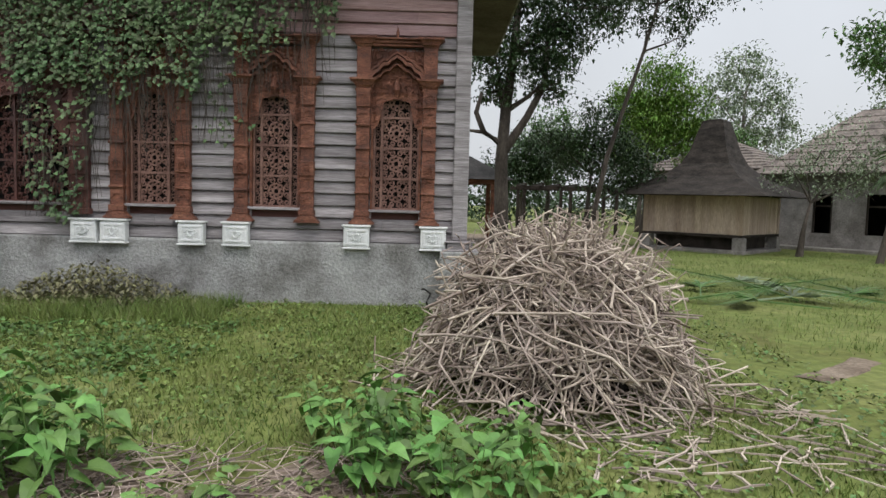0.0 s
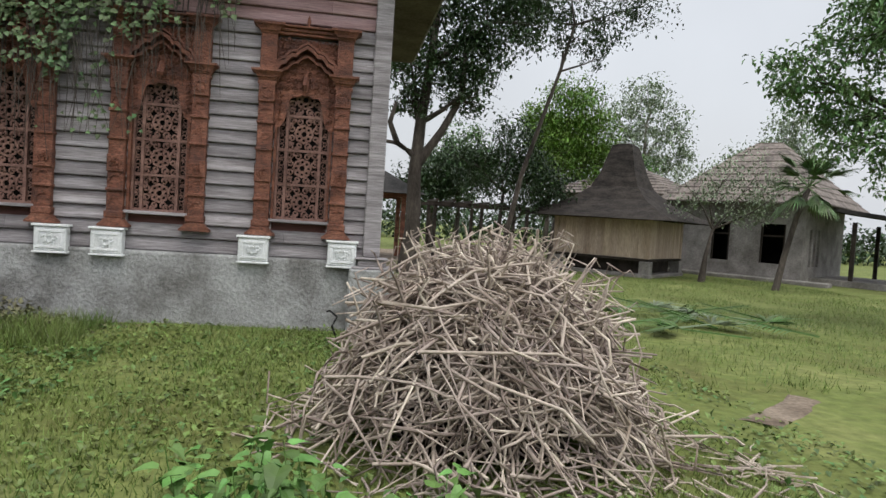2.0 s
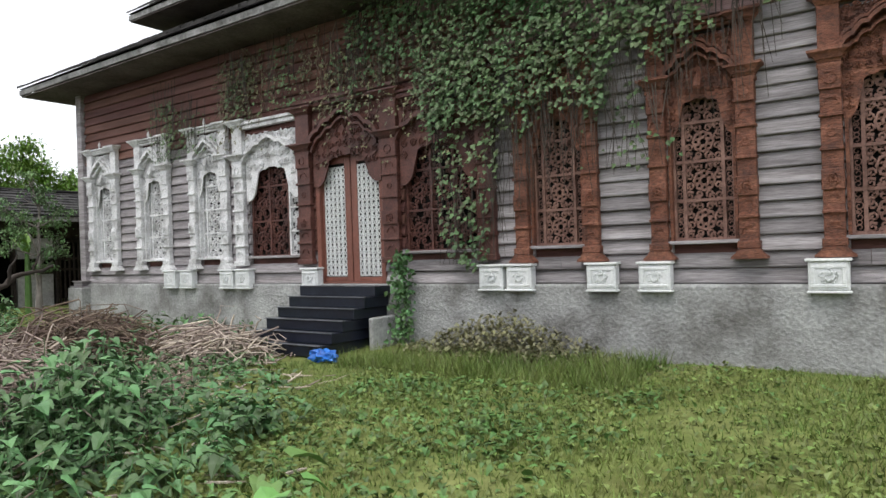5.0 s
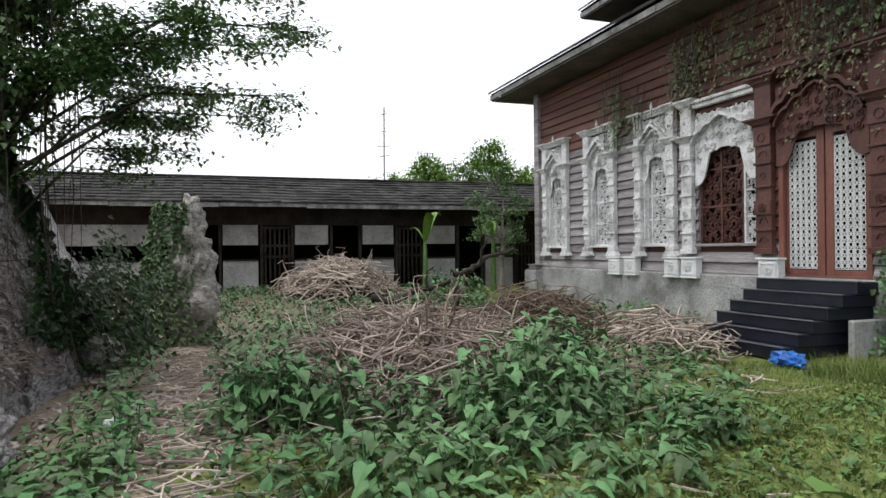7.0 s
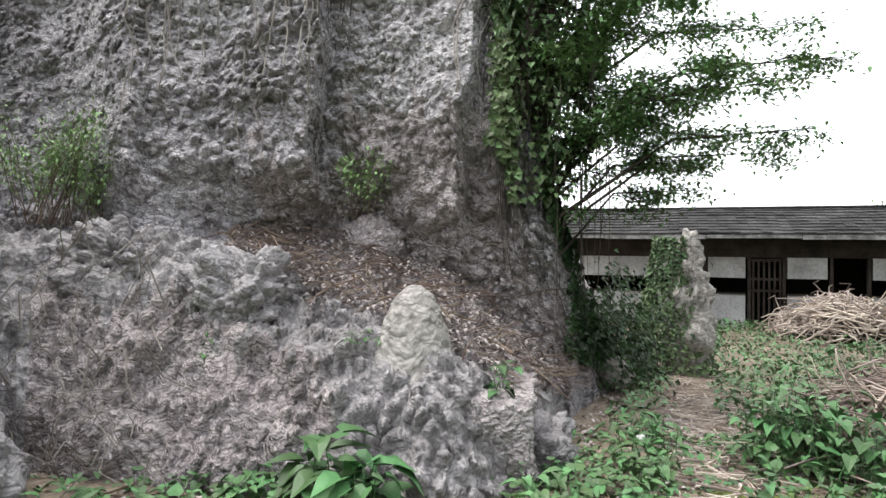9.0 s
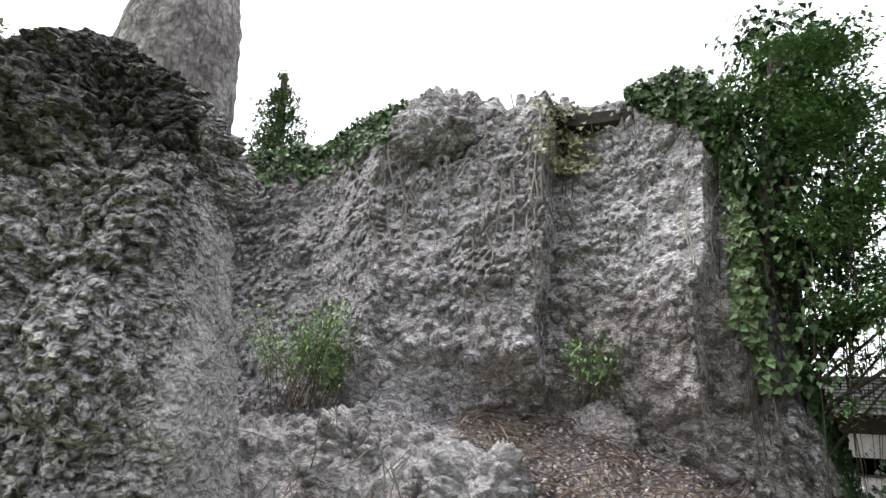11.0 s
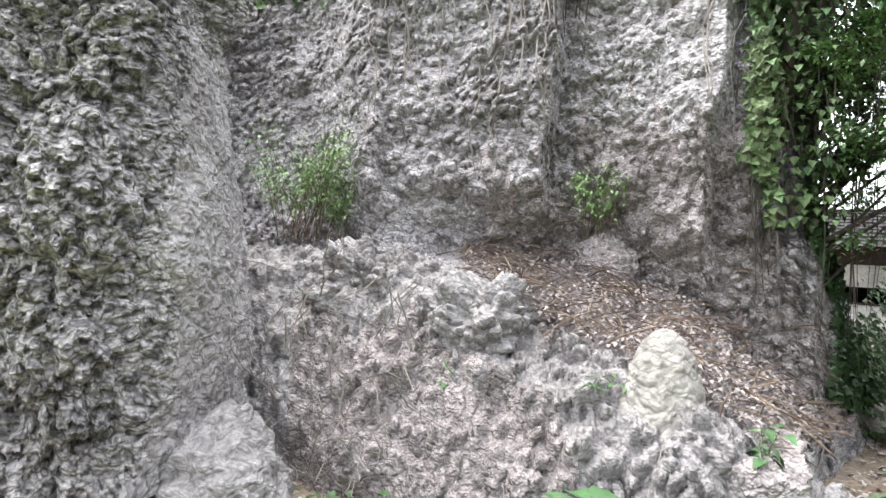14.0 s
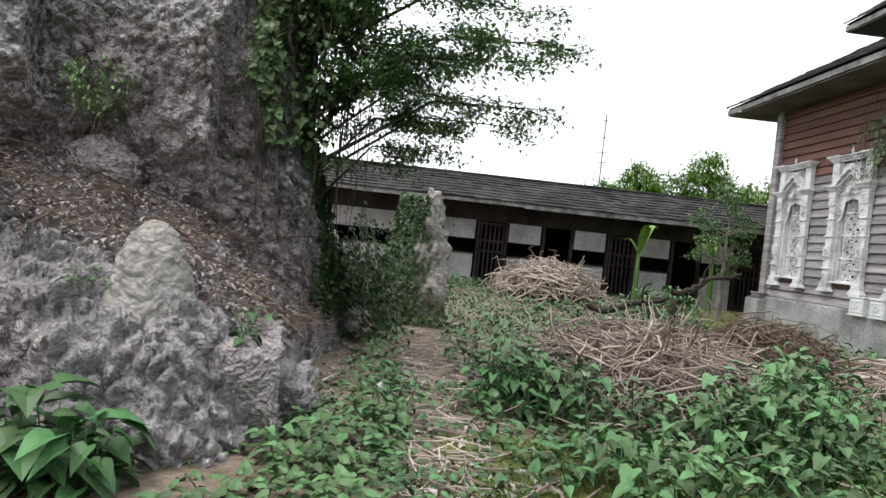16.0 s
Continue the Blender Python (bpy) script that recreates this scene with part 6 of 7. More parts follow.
def cliff_point(a, f, lift=0.0):
    """A place on the upper face: angle and height share."""
    rb, r1, z1, r2, z2, r3, z3 = cliff_keys(a)
    r = upper_r(a, f, r2, r3) - lift
    s, c = math.sin(radians(a)), math.cos(radians(a))
    p = Vector((CX - r * s, CY + r * c, z2 + (z3 - z2) * f))
    out = Vector((s, -c, 0))
    return p + out * (craggy(p, 0.8)), out


def on_top(rnd):
    a = rnd.uniform(131, 152)
    return cliff_point(a, 1.02 - rnd.random() ** 2 * 0.16 * (1 + noise.noise(Vector((a, 0, 0)))), rnd.uniform(0, 0.15))


def on_end(rnd):
    a = rnd.gauss(103.1, 0.55)
    f = rnd.uniform(0.36, 1.1)
    return cliff_point(a, f, rnd.uniform(0.02, 0.3))


def on_face(rnd):
    a = rnd.gauss(117.5, 1.2)
    return cliff_point(a, rnd.uniform(0.72, 1.0), rnd.uniform(0.0, 0.15))


def on_pillar(rnd):
    z = rnd.uniform(0.0, 2.3)
    a = rnd.uniform(-2.6, 1.0)
    r = 0.75 - 0.2 * z
    return (-4.3 + r * math.cos(a) - 0.2, -8.95 + r * math.sin(a), z), (math.cos(a), math.sin(a), 0)


def on_foot(rnd):
    x = rnd.uniform(-4.8, -1.2)
    y = -9.8 + rnd.gauss(0, 0.35)
    top = 1.1 + 1.1 * noise.noise(Vector((x * 1.6, y * 1.2, 2))) + 0.5 * noise.noise(Vector((x * 4, y * 3, 7)))
    return (x, y, 0.1 + max(0.2, top) * rnd.random()), (0.3, 0.9, 0)


def on_end_top(rnd):
    a = rnd.uniform(102, 112)
    return cliff_point(a, 1.04 - rnd.random() ** 1.5 * (0.3 - 0.024 * (a - 102)), rnd.uniform(0, 0.2))


ivy_on("hanging_ivy", on_end_top, 1500, M_IVY, 126, "ivy spilling over the cliff top by the tree", 0.12, 12)
ivy_on("hanging_ivy", on_top, 2400, M_IVY, 121, "ivy hanging over the cliff top", 0.12, 60)
ivy_on("hanging_ivy", on_end, 1600, M_IVY, 122, "curtain of ivy at the cliff end", 0.11, 40)
def on_end_low(rnd):
    a = rnd.uniform(94.6, 99.5)
    p, out = cliff_point(a, rnd.uniform(0.1 if a < 97.4 else 0.86, 1.12), rnd.uniform(-0.15, 0.22))
    return p, out


ivy_on("hanging_ivy", on_end_low, 2200, M_LEAFDARK, 127, "dark ivy over the low end of the cliff", 0.1, 30)
ivy_on("dry_creeper", on_face, 700, M_IVYDRY, 123, "half-dry creeper on the rock face", 0.09, 30)
ivy_on("hanging_ivy", on_pillar, 2200, M_IVY, 124, "ivy covering the rock pillar", 0.09, 20)
ivy_on("hanging_ivy", on_foot, 2600, M_LEAFDARK, 125, "dark ivy bank at the foot of the cliff end", 0.1, 20)


def feather_bush(name, at, h, n, m, seed, label, leaf=0.05):
    rnd = random.Random(seed)
    V, F, L, LF = [], [], [], []
    for k in range(n):
        a = rnd.uniform(0, 6.283)
        base = Vector((rnd.uniform(-0.2, 0.2) * h, rnd.uniform(-0.2, 0.2) * h, 0))
        tip = base + Vector((math.cos(a) * 0.4 * h, math.sin(a) * 0.4 * h, h * rnd.uniform(0.6, 1.1)))
        mid = base.lerp(tip, 0.5) + Vector((0, 0, 0.15 * h))
        tube_data(V, F, [base, mid, tip], [0.005, 0.004, 0.002], 3)
        for q in range(55):
            f = rnd.uniform(0.3, 1)
            p = (base.lerp(mid, f * 2) if f < 0.5 else mid.lerp(tip, f * 2 - 1)) + rv(rnd) * 0.12 * h
            s = leaf * rnd.uniform(0.6, 1.4)
            leaf_data(L, LF, p, rv(rnd), (0, 0, 1), s, s * 0.45, 0.1)
    e = empty(name, at)
    raw("stem", V, F, M_STICKDARK, e)
    raw("foliage", L, LF, m, e)
    return tagged(e, label, "bush")


feather_bush("feathery_bush", at_polar(139.5, 7.9, 1.95), 1.1, 44, M_FERN, 131, "light green feathery bush on the rock ledge", 0.055)
feather_bush("feathery_bush", at_polar(137.0, 7.9, 1.95), 0.7, 16, M_FERN, 132, "small feathery bush on the rock ledge", 0.055)
feather_bush("fern", at_polar(115.5, 7.55, 2.15), 0.7, 11, M_FERN, 133, "green fern growing from a crack in the rock", 0.065)
broad_weeds("rock_sprout", [(2.85, -10.15, 0.1, 0.3, 4)], M_WEED, 134, "bright green sprout on the rock", "plant", 0.13).location.z = 0.62
broad_weeds("rock_sprout", [(3.3, -12.4, 0.12, 0.35, 5)], M_WEED, 135, "small green sprout on the rock", "plant", 0.1).location.z = 0.75
broad_weeds("rock_sprout", [(3.0, -11.2, 0.25, 0.12, 8)], M_WEED, 136, "low green plants on the rock", "plant", 0.08).location.z = 1.0


def litter_slope():
    """Dry leaves and roots on the sloping shelf of the cliff."""
    rnd = random.Random(141)
    V, F, SV, SF = [], [], [], []
    for _ in range(5200):
        a = rnd.uniform(97, 126)
        rb, r1, z1, r2, z2, r3, z3 = cliff_keys(a)
        f = rnd.uniform(0.1, 1.12)
        r, z = r1 + (r2 - r1) * f, z1 + (z2 - z1) * f
        if f > 1:
            z += (f - 1) * 6
            r = r2 + 0.1
        p = Vector((CX - r * math.sin(radians(a)), CY + r * math.cos(radians(a)), z))
        p.z += 0.8 * craggy(p, 0.45) + 0.09
        s = rnd.uniform(0.04, 0.09)
        leaf_data(V, F, p, rv(rnd, 0.3), (0, 0, 1), s, s * 0.5)
        if rnd.random() < 0.05:
            d = Vector((rnd.uniform(-1, 1), rnd.uniform(-1, 1), rnd.uniform(-0.4, 0.4))) * 0.3
            tube_data(SV, SF, [p - d, p + Vector((0, 0, 0.03)), p + d], [0.008, 0.008, 0.005], 4)
    o = raw("leaf_litter", V, F, M_LITTER)
    raw("twig", SV, SF, M_STICKDARK, o)
    tagged(o, "dry brown leaves and twigs on the rock slope", "leaf litter", kind="stuff")
    V, F = [], []
    for _ in range(34):
        a = rnd.choice((rnd.uniform(126, 137), rnd.uniform(118, 133), rnd.uniform(98, 108)))
        f0 = rnd.uniform(0.5, 1.0)
        pts = []
        for k in range(6):
            f = max(0.02, f0 - k * 0.09)
            p, out = cliff_point(a + rnd.uniform(-0.7, 0.7), f, 0.02)
            pts.append(p + out * 0.05)
        tube_data(V, F, pts, [0.012, 0.01, 0.009, 0.008, 0.006, 0.004], 4)
    for _ in range(60):
        a = rnd.uniform(131, 142)
        rb = cliff_keys(a)[0]
        c = Vector(at_polar(a, rb - rnd.uniform(0.15, 0.4), rnd.uniform(0.1, 1.7)))
        d = Vector((rnd.uniform(-0.5, 0.5), rnd.uniform(-0.5, 0.5), rnd.uniform(-0.9, 0.5)))
        tube_data(V, F, [c, c + d * 0.3 + rv(rnd) * 0.06, c + d * 0.6 + rv(rnd) * 0.12, c + d * 0.9 + rv(rnd) * 0.2], [0.006, 0.005, 0.004, 0.002], 4)
    tagged(raw("hanging_roots", V, F, M_BARKPALE), "thin grey roots hanging down the cliff", "roots", kind="stuff")


litter_slope()
tree("thin_tree", (4.3, -25.6, 0), [(0, 0, -0.1), (0.1, 0, 3), (0.0, 0, 6), (-0.1, 0, 8.6)],
     [(-0.6, 0, 9.6, 0.9), (0.6, 0, 10.0, 0.8), (-1.4, 0.6, 9.2, 0.8), (1.5, 0, 8.6, 0.9), (0.2, 0, 8.4, 1.0), (-0.8, 0.4, 7.6, 0.8), (0.4, 0, 6.9, 1.1), (1.3, 0, 6.2, 1.1), (0.2, 0, 5.4, 1.1)], M_LEAFPALE, "thin airy tree behind the rock tower", 142, 0.17, M_STICKDARK, 0.12, 150, 0.42)
tree("cone_tree", (-1.5, -21.3, 3.8), [(0, 0, -3.9), (0, 0, 3), (0, 0, 6.0)], [(0, 0, 3.4, 0.85), (0, 0, 4.0, 0.75), (0, 0, 4.6, 0.62), (0, 0, 5.15, 0.48), (0, 0, 5.6, 0.32), (0, 0, 5.95, 0.16)], M_IVY, "narrow dark conical tree beyond the cliff", 143, 0.11, per=2600)
for a, r, h in ((121.5, 8.9, 0.4), (117.5, 8.8, 0.3)):
    x, y, z = at_polar(a, r, 6.0)
    bm = bmesh.new()
    bmesh.ops.create_cone(bm, cap_ends=True, segments=9, radius1=0.12, radius2=0.07, depth=h + 0.3)
    o = obj("stone_post", bm, M_ROCK, smooth=False)
    o.location = (x, y, z + h / 2)
    tagged(o, "short grey stone post on the cliff top", "post")
V, F = [], []
p0, p1 = Vector(at_polar(122, 8.8, 6.05)), Vector(at_polar(110, 8.5, 6.0))
tube_data(V, F, [p0, p0.lerp(p1, 0.5) + Vector((0, 0, -0.08)), p1], [0.14, 0.16, 0.12], 5)
tagged(raw("fallen_beam", V, F, M_STABLEWOOD), "dark rotten beam along the cliff top", "beam")


def hose():
    V, F = [], []
    pts = [(8.5, -0.75, 0.03), (8.36, -0.95, 0.06), (8.3, -0.9, 0.2), (8.36, -0.75, 0.3), (8.26, -0.62, 0.36), (8.2, -0.55, 0.33)]
    fine = []
    for p, q in zip(pts, pts[1:]):
        fine += [Vector(p).lerp(Vector(q), f) for f in (0, 0.33, 0.66)]
    tube_data(V, F, fine, [0.013] * len(fine), 6)
    tagged(raw("hose", V, F, M_DARK, smooth=True), "short piece of black hose in the grass by the plinth", "hose")


def scrap(at, seed):
    bm = bmesh.new()
    bmesh.ops.create_icosphere(bm, subdivisions=3, radius=1)
    for v in bm.verts:
        v.co = Vector((v.co.x * 0.09, v.co.y * 0.07, max(-0.02, v.co.z * 0.045))) * (1 + 0.6 * noise.noise(v.co * 2.6 + Vector((seed, 0, 0))))
    o = obj("plastic_scrap", bm, M_BOXWHITE)
    o.location = (at[0], at[1], ground_z(*at) + 0.05)
    tagged(o, "crumpled white plastic scrap beside the path", "litter")


hose()
scrap((1.3, -9.22), 3)

# ---- things by the stable ----
def banana(at, h, n, seed, label):
    rnd = random.Random(seed)
    e = empty("banana_plant", (*at, ground_z(*at)))
    V, F = [], []
    tube_data(V, F, [(0, 0, -0.1), (0.02, 0, h * 0.4), (0, 0, h * 0.75)], [0.09, 0.075, 0.05], 7)
    raw("stalk", V, F, M_LEAF, e)
    for k in range(n):
        a = k * 2.2 + seed
        d = Vector((math.cos(a), math.sin(a), 0))
        up = rnd.uniform(0.2, 0.45) * h
        V, F = [], []
        side = Vector((-d.y, d.x, 0))
        ln = h * rnd.uniform(0.3, 0.45)
        for q in range(7):
            f = q / 6
            c = Vector((0, 0, h * 0.72)) + d * ln * f * 0.7 + Vector((0, 0, up * math.sin(f * 2.0)))
            w = 0.15 * math.sin(math.pi * min(1, 0.08 + f * 0.9)) ** 0.7
            for s in (-1, 0, 1):
                p = c + side * w * s + Vector((0, 0, 0.05 * abs(s)))
                V.append(tuple(p))
        for q in range(6):
            for s in range(2):
                b = q * 3 + s
                F.append((b, b + 1, b + 4, b + 3))
        raw("leaf", V, F, M_LEAFBRIGHT, e, smooth=True)
    tagged(e, label, "banana plant")


banana((-10.9, -2.6), 2.0, 4, 2, "young banana plant with yellow-green leaves")
banana((-10.6, -0.6), 2.1, 4, 3, "young banana plant by the dark log")


def gnarled_log():
    rnd = random.Random(161)
    V, F = [], []
    for line, r in (([(-6.1, -5.3, 0.5), (-5.9, -4.9, 0.42), (-5.7, -4.5, 0.62), (-5.5, -4.05, 0.72), (-5.4, -3.75, 0.9)], 0.075), ([(-5.35, -3.8, 0.0), (-5.3, -3.72, 0.5), (-5.4, -3.75, 1.0)], 0.085),
                    ([(-5.4, -3.75, 0.95), (-5.4, -3.4, 1.05), (-5.45, -3.05, 1.3), (-5.4, -2.6, 1.38), (-5.4, -2.3, 1.5)], 0.06), ([(-5.4, -3.2, 1.15), (-5.3, -3.15, 1.5), (-5.4, -2.95, 1.75)], 0.03),
                    ([(-5.4, -2.75, 1.35), (-5.4, -2.7, 1.6), (-5.5, -2.5, 1.85)], 0.025), ([(-5.6, -4.3, 0.66), (-5.6, -4.25, 1.0), (-5.5, -4.1, 1.2)], 0.025), ([(-5.9, -4.9, 0.45), (-5.9, -4.85, 0.2), (-5.8, -4.7, 0.0)], 0.03)):
        pts, rr = [], []
        for k, (p, q) in enumerate(zip(line, line[1:])):
            for f in (0, 0.25, 0.5, 0.75):
                pts.append(Vector(p).lerp(Vector(q), f) + rv(rnd) * 0.03)
                rr.append(r * rnd.uniform(0.75, 1.25) * (1 - 0.6 * (k + f) / len(line)))
        tube_data(V, F, pts, rr, 7)
    tagged(raw("fallen_log", V, F, M_STABLEWOOD, smooth=True), "dark gnarled forked branch lying among the weeds", "log")


gnarled_log()
e = empty("antenna_mast", (-19, -1.7, 0))
V, F = [], []
tube_data(V, F, [(0, 0, 0), (0, 0, 5), (0.05, 0, 7.3)], [0.04, 0.035, 0.03], 6)
raw("mast", V, F, M_METAL, e)
for z, w in ((7.0, 0.12), (6.3, 0.12), (5.7, 0.28), (5.3, 0.2)):
    V, F = [], []
    tube_data(V, F, [(0, -w, z), (0, w, z + 0.05)], [0.02, 0.02], 4)
    raw("crossbar", V, F, M_METAL, e)
tagged(e, "thin metal antenna mast behind the stable", "antenna mast")


# ---- hut ----
def hut():
    e = empty("hut", (19.8, 13.9, 0), 45)
    # local x runs along the face towards the right, local y along the other face
    w, d = 4.0, 4.0
    for x in (0.15, w - 0.15):
        for y in (0.15, d - 0.15):
            part("foot", boxes((x - 0.2, x + 0.2, y - 0.2, y + 0.2, -0.3, 0.62), bevel=0.02), M_CONC, e, "concrete foot")
    part("base", boxes((-0.1, w + 0.1, -0.1, d + 0.1, -0.3, 0.14), bevel=0.02), M_CONC, e)
    part("floor_beam", boxes((0, w, 0, d, 0.624, 0.72)), M_STABLEWOOD, e)
    part("skirt", boxes((0.4, w - 0.4, 0.4, d - 0.4, 0.143, 0.62)), M_STABLEWOOD, e)
    body = part("body", boxes((0.06, w - 0.06, 0.06, d - 0.06, 0.723, 2.2)), M_HUTWOOD, e, "warm boarded body")
    n = 13
    for k in range(n):
        a, b = 0.2 + (d - 0.4) * k / n, 0.2 + (d - 0.4) * (k + 1) / n - 0.012
        part("board", boxes((0.03, 0.058, a, b, 0.75, 2.16)), M_HUTWOOD, body)
        part("board", boxes((a, b, 0.03, 0.058, 0.75, 2.16)), M_HUTWOOD, body)
    for x, y in ((0, 0), (w - 0.2, 0), (0, d - 0.2)):
        part("corner_post", boxes((x, x + 0.2, y, y + 0.2, 0.72, 2.2)), M_HUTWOOD, e)
    part("eaves_beam", boxes((-0.6, w + 0.6, -0.6, d + 0.6, 2.2, 2.28)), M_STABLEWOOD, e, "dark eaves")
    rings = [(1.14, 2.2), (0.84, 2.56), (0.56, 2.98), (0.36, 3.5), (0.265, 4.1), (0.2, 4.8), (0.15, 5.25)]
    bm = bmesh.new()
    prev = None
    for k, z in rings:
        h = (w / 2 + 0.75) * k
        cur = []
        for sx, sy in ((-1, -1), (1, -1), (1, 1), (-1, 1)):
            cur.append(bm.verts.new((w / 2 + sx * h, d / 2 + sy * h, z)))
        if prev:
            for q in range(4):
                bm.faces.new((prev[q], prev[(q + 1) % 4], cur[(q + 1) % 4], cur[q]))
        prev = cur
    bm.faces.new(prev)
    bmesh.ops.subdivide_edges(bm, edges=bm.edges[:], cuts=3, use_grid_fill=True)
    for v in bm.verts:
        v.co.z += 0.03 * noise.noise(v.co * 3)
    roof = part("roof", bm, M_HUTROOF, e, "dark steep concave shingle roof")
    part("roof_cap", boxes((w / 2 - 0.32, w / 2 + 0.32, d / 2 - 0.32, d / 2 + 0.32, 5.23, 5.31), bevel=0.03), M_HUTROOF, roof)
    tagged(e, "small boarded hut on concrete feet with steep dark roof", "hut")


hut()


def tiled_building():
    e = empty("tiled_building", (24.0, 19.6, 0), -52)
    w, d, h = 5.3, 6.5, 3.3
    op = [(1.5, 2.3), (3.6, 4.6)]
    xs = [0, *[v for o in op for v in o], w]
    for a, b in zip(xs[0::2], xs[1::2]):
        part("wall", boxes((a, b, 0, 0.15, -0.2, h)), M_CONC, e)
    for a, b in op:
        part("sill_wall", boxes((a, b, 0.003, 0.147, -0.2, 0.75)), M_CONC, e)
        part("lintel", boxes((a, b, 0.003, 0.147, 2.45, h - 0.003)), M_CONC, e)
        part("window_frame", boxes((a, a + 0.07, 0.03, 0.12, 0.753, 2.447), (b - 0.07, b, 0.03, 0.12, 0.753, 2.447), (a + 0.073, b - 0.073, 0.03, 0.12, 1.9, 1.97)), M_STABLEWOOD, e, "dark window frame")
    ys = [0.155, 0.9, 1.25, 1.5, 1.85, 2.1, 2.45, d]
    for a, b in zip(ys[0::2], ys[1::2]):
        part("wall", boxes((w - 0.15, w, a, b, -0.2, h)), M_CONC, e)
    for a, b in zip(ys[1::2], ys[2::2]):
        part("sill_wall", boxes((w - 0.147, w - 0.003, a, b, -0.2, 0.7)), M_CONC, e)
        part("lintel", boxes((w - 0.147, w - 0.003, a, b, 2.3, h - 0.003)), M_CONC, e)
    part("wall", boxes((0, 0.15, 0.155, d, -0.2, h)), M_CONC, e)
    part("wall", boxes((0.155, w - 0.155, d - 0.15, d, -0.2, h)), M_CONC, e)
    # added near-black wall, stands for the shade inside the rooms
    part("shade_wall", boxes((0.155, w - 0.155, 2.9, 3.0, -0.2, h - 0.01)), M_DARK, e)
    part("floor", boxes((0.155, w - 0.155, 0.155, d - 0.155, -0.2, 0.1)), M_CONC, e)
    part("veranda_edge", boxes((-3, w + 1.2, -1.0, -0.01, -0.2, 0.16), bevel=0.02), M_CONC, e, "low pale kerb")
    for x0, x1, y0, y1, z, rise in ((-0.9, w + 0.9, -0.9, d + 0.9, h, 3.0), (-9, -1.0, 1.5, 7.5, h + 0.4, 1.6)):
        bm = bmesh.new()
        cx, cy = (x0 + x1) / 2, (y0 + y1) / 2
        r = 0.6
        n = 9
        prev = None
        for k in range(n + 1):
            f = k / n
            for up in (0.0, 0.05):
                cur = [bm.verts.new((cx + sx * ((x1 - x0) / 2 * (1 - f) + r * f), cy + sy * ((y1 - y0) / 2 * (1 - f) + 0.15 * f), z + rise * f + up)) for sx, sy in ((-1, -1), (1, -1), (1, 1), (-1, 1))]
                if prev:
                    for q in range(4):
                        bm.faces.new((prev[q], prev[(q + 1) % 4], cur[(q + 1) % 4], cur[q]))
                prev = cur
        bm.faces.new(prev)
        part("roof", bm, M_TILEROOF, e, "faded hipped tile roof")
    part("veranda_roof", extrude_poly(bmesh.new(), [(w + 0.2, 3.35), (w + 4.5, 2.75), (w + 4.5, 2.63), (w + 0.2, 3.2)], 1.2, 6.5), M_SHINGLEJ, e, "dark lean-to roof")
    for x in (w + 1.5, w + 4.2):
        for y in (1.5, 6.2):
            part("veranda_post", boxes((x - 0.08, x + 0.08, y - 0.08, y + 0.08, -0.2, 2.7)), M_STABLEWOOD, e)
    part("veranda_floor", boxes((w + 0.003, w + 4.5, 1.2, 6.5, -0.2, 0.25)), M_CONC, e)
    part("rear_wing", boxes((-8.2, -1.8, 2.2, 6.8, -0.2, h + 0.4)), M_CONC, e, "pale rear wing")
    tagged(e, "abandoned plastered building with hipped tile roof", "building")


tiled_building()


def pavilion(at, rz, w, d, h, label, m):
    e = empty("pavilion", at, rz)
    for x in (0, w / 2, w):
        for y in (0, d):
            part("post", boxes((x - 0.09, x + 0.09, y - 0.09, y + 0.09, -0.1, h)), m, e)
    part("beam", boxes((-0.3, w + 0.3, -0.12, 0.12, h, h + 0.16)), m, e)
    part("beam", boxes((-0.3, w + 0.3, d - 0.12, d + 0.12, h, h + 0.16)), m, e)
    bm = bmesh.new()
    a = [bm.verts.new(p) for p in ((-0.8, -0.8, h + 0.16), (w + 0.8, -0.8, h + 0.16), (w + 0.8, d + 0.8, h + 0.16), (-0.8, d + 0.8, h + 0.16))]
    b = [bm.verts.new(p) for p in ((w * 0.35, d * 0.45, h + 1.2), (w * 0.65, d * 0.45, h + 1.2), (w * 0.65, d * 0.55, h + 1.2), (w * 0.35, d * 0.55, h + 1.2))]
    bm.faces.new(a[::-1])
    bm.faces.new(b)
    for k in range(4):
        bm.faces.new((a[k], a[(k + 1) % 4], b[(k + 1) % 4], b[k]))
    part("roof", bm, M_SHINGLEJ, e)
    tagged(e, label, "pavilion")


pavilion((8.2, 17.5, 0), 0, 2.6, 2.6, 2.5, "small open pavilion with red posts and dark roof", M_CARVED)
e = empty("pergola", (12.6, 21, 0))
for k in range(3):
    part("post", boxes((k * 2.2 - 0.07, k * 2.2 + 0.07, -0.07, 0.07, -0.1, 2.4)), M_STABLEWOOD, e)
    part("post", boxes((k * 2.2 - 0.07, k * 2.2 + 0.07, 2.4, 2.54, -0.1, 2.4)), M_STABLEWOOD, e)
for y in (0, 2.47):
    part("beam", boxes((-0.4, 4.8, y - 0.08, y + 0.08, 2.4, 2.56)), M_STABLEWOOD, e)
for k in range(6):
    part("rafter", boxes((k * 0.8 - 0.05, k * 0.8 + 0.05, -0.5, 2.9, 2.563, 2.68)), M_STABLEWOOD, e)
tagged(e, "dark timber pergola under the trees", "pergola")


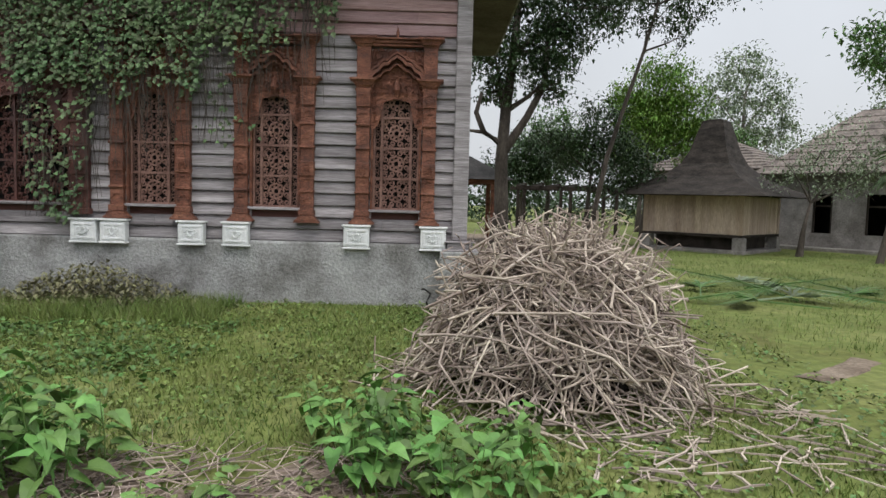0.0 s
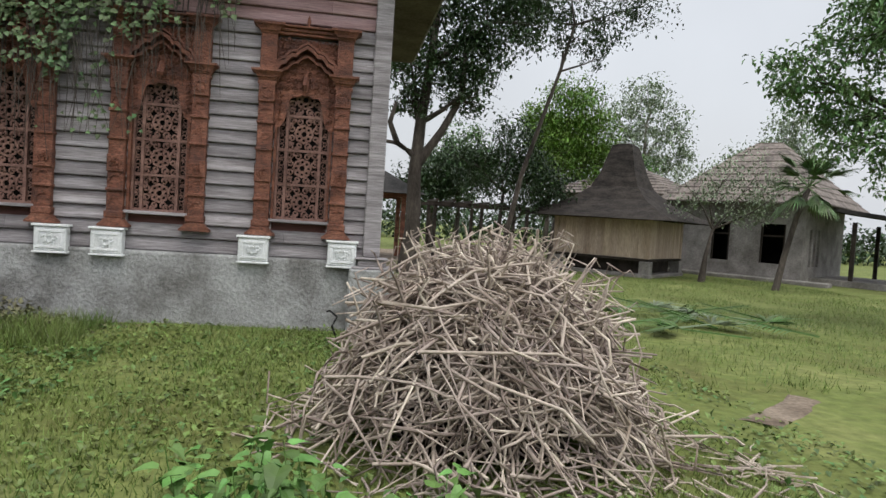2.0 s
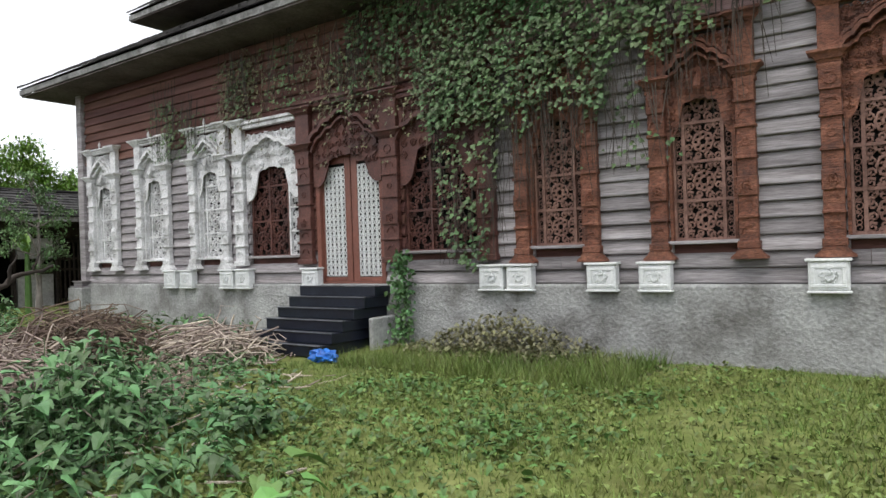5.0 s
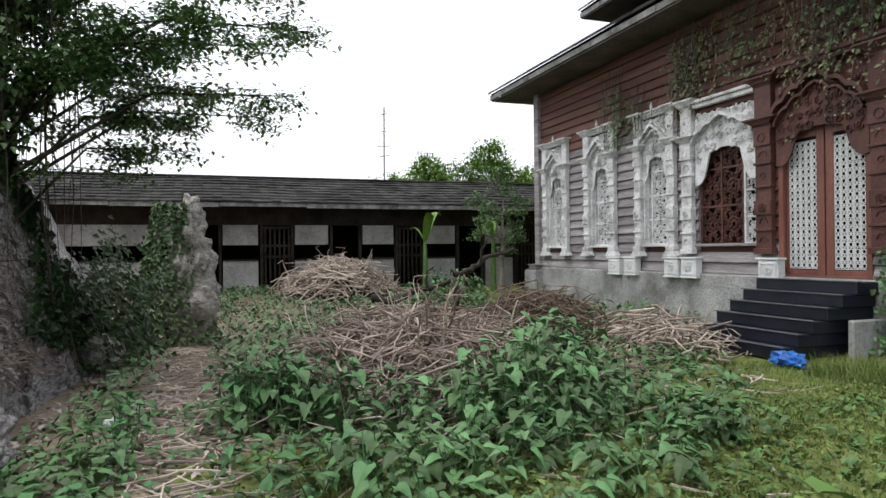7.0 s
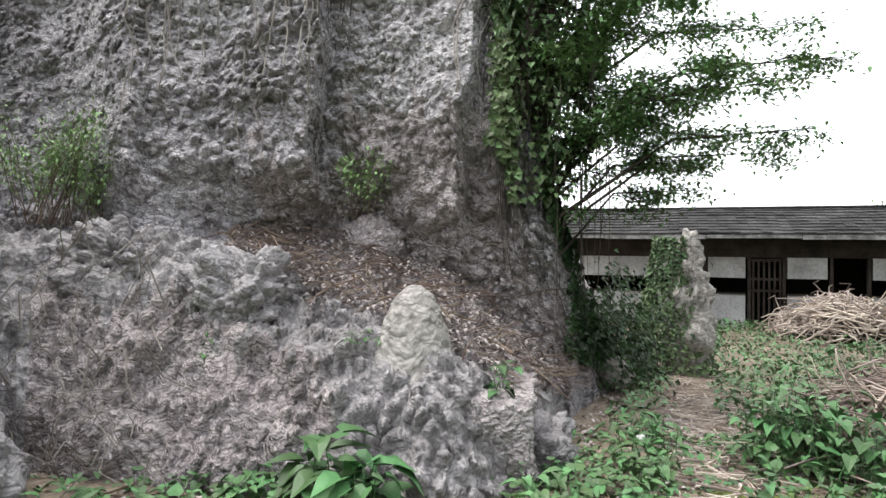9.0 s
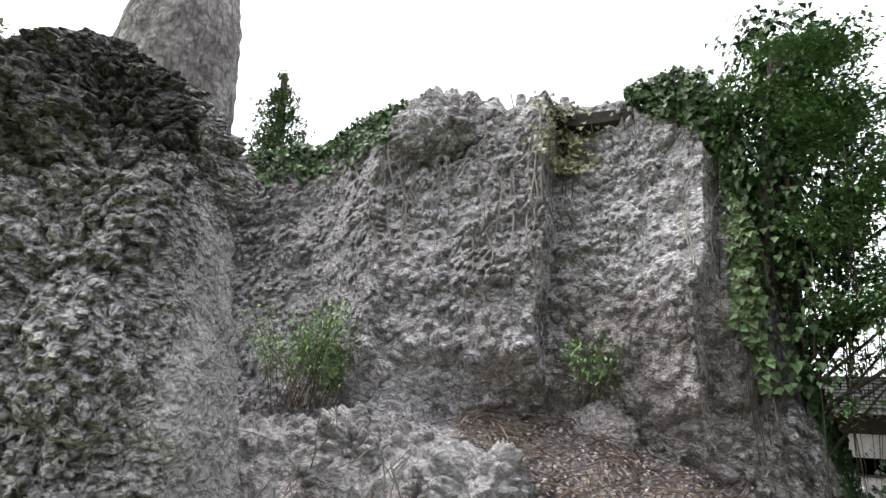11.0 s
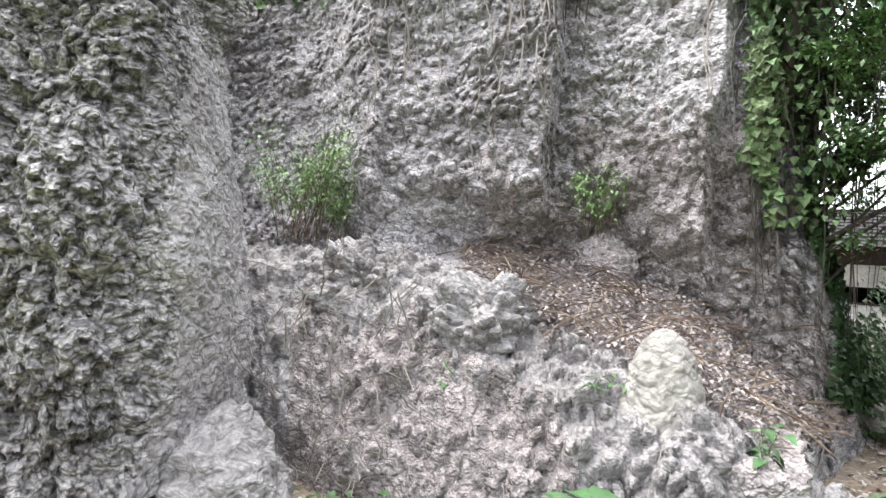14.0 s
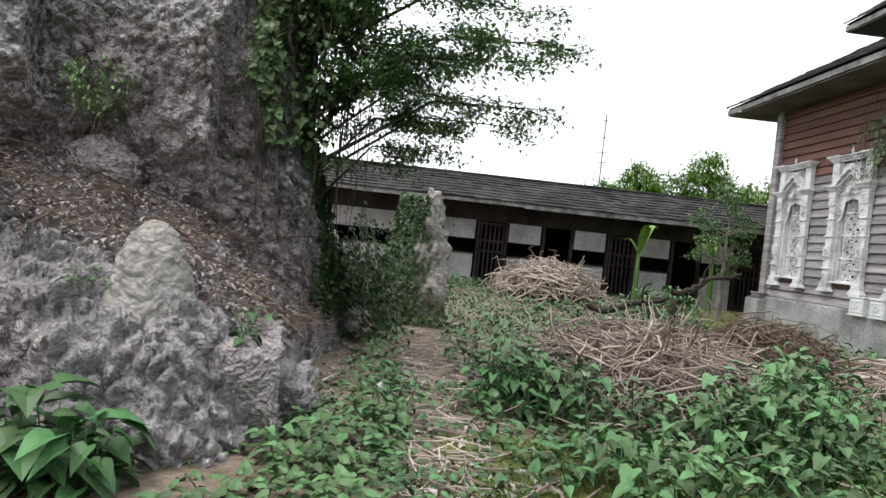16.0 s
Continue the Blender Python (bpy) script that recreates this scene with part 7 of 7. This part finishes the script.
def palm(at, seed):
    rnd = random.Random(seed)
    e = empty("palm_tree", at)
    V, F = [], []
    tube_data(V, F, [(0, 0, -0.1), (0.25, 0, 1.2), (0.6, 0, 2.6), (0.95, 0, 3.6)], [0.13, 0.1, 0.09, 0.1], 8)
    raw("trunk", V, F, M_BARK, e, smooth=True)
    for k in range(30):
        V, F = [], []
        a = k * 2.4
        d = Vector((math.cos(a), math.sin(a), rnd.uniform(-1.4, 1.4))).normalized()
        c = Vector((0.95, 0, 3.7)) + d * rnd.uniform(0.5, 0.9)
        tube_data(V, F, [(0.95, 0, 3.65), c], [0.015, 0.01], 4)
        for q in range(15):
            f = (q - 7) / 7
            side = Vector((-math.sin(a), math.cos(a), 0))
            leaf_data(V, F, c, d + side * f * 1.2 + Vector((0, 0, -0.25 * abs(f))), (0, 0, 1), 0.95 * (1 - 0.3 * abs(f)), 0.09)
        raw("frond", V, F, M_IVY, e)
    tagged(e, "fan palm with leaning trunk beside the tiled building", "palm tree")


palm((23.3, 11.4, 0), 151)


def fallen_fronds():
    rnd = random.Random(152)
    for i, (x, y, a) in enumerate(((14.0, 0.6, 2.8), (14.9, 1.2, 0.4), (13.7, 2.4, 1.2), (15.6, 2.8, 2.9), (16.4, 1.8, 0.3), (15.2, 4.0, 0.2))):
        V, F = [], []
        g = ground_z(x, y)
        d = Vector((math.cos(a), math.sin(a), 0))
        s = Vector((-d.y, d.x, 0))
        c = Vector((x, y, g + 0.12))
        for q in range(26):
            f = (q - 12.5) / 12.5
            leaf_data(V, F, c, d * (1 - 0.5 * abs(f)) + s * f * 1.1 + Vector((0, 0, rnd.uniform(-0.05, 0.25))), (0, 0, 1), rnd.uniform(0.6, 1.0), 0.06)
        tube_data(V, F, [c - d * 1.1 + Vector((0, 0, -0.05)), c], [0.02, 0.015], 4)
        tagged(raw("fallen_palm_frond", V, F, M_LEAFPALE if i % 2 else M_LEAF), "cut palm frond drying on the lawn", "palm frond", "cut fronds on the lawn")


fallen_fronds()


def far_woods(name, x0, x1, y0, y1, h, count, seed, label):
    """A far belt of trees with an uneven top, one mass of leaves."""
    rnd = random.Random(seed)
    V, F = [], []
    for _ in range(count):
        x, y = rnd.uniform(x0, x1), rnd.uniform(y0, y1)
        top = h * (0.65 + 0.6 * noise.noise(Vector((x * 0.22, y * 0.22, seed))) + 0.25 * noise.noise(Vector((x * 0.8, y * 0.8, 1))))
        z = top * rnd.random() ** 0.7
        s = rnd.uniform(0.35, 0.8)
        leaf_data(V, F, (x, y, z), rv(rnd), (0, 0, 1), s, s * 0.6)
    tagged(raw(name, V, F, M_LEAFDARK), label, "woods", kind="stuff")


far_woods("far_woods", -12, 75, 46, 58, 4.6, 11000, 161, "dark belt of far trees behind the grounds")
far_woods("far_woods", 60, 75, -10, 42, 5.5, 6000, 162, "dark belt of far trees beside the grounds")
far_woods("far_woods", -60, -46, -40, 40, 3.6, 6000, 163, "low belt of far trees beyond the stable")
far_woods("far_woods", -30, 40, -46, -34, 5.0, 7000, 164, "belt of far trees beyond the cliff")
for x, y, a, up in ((14.6, 2.0, 1.9, 0.2), (15.1, 2.6, 0.9, 0.1), (14.4, 3.2, 2.5, 0.25), (16.0, 3.4, 0.1, 0.15), (15.6, 1.0, 2.6, 0.2), (16.8, 3.0, 2.2, 0.1), (13.6, 1.2, 0.2, 0.15)):
    V, F = [], []
    d = Vector((math.cos(a), math.sin(a), 0.12))
    s = Vector((-d.y, d.x, 0))
    c = Vector((x, y, ground_z(x, y) + up))
    for q in range(22):
        f = q / 21
        for sg in (-1, 1):
            leaf_data(V, F, c + d * (f * 1.6 - 0.6), d * 0.6 + s * sg + Vector((0, 0, -0.1)), (0, 0, 1), 0.42 * (1 - 0.5 * f), 0.045)
    tube_data(V, F, [c - d * 1.0, c, c + d * 1.0], [0.025, 0.018, 0.008], 4)
    tagged(raw("fallen_palm_frond", V, F, M_LEAF), "cut feathered palm frond on the lawn", "palm frond", "cut fronds on the lawn")
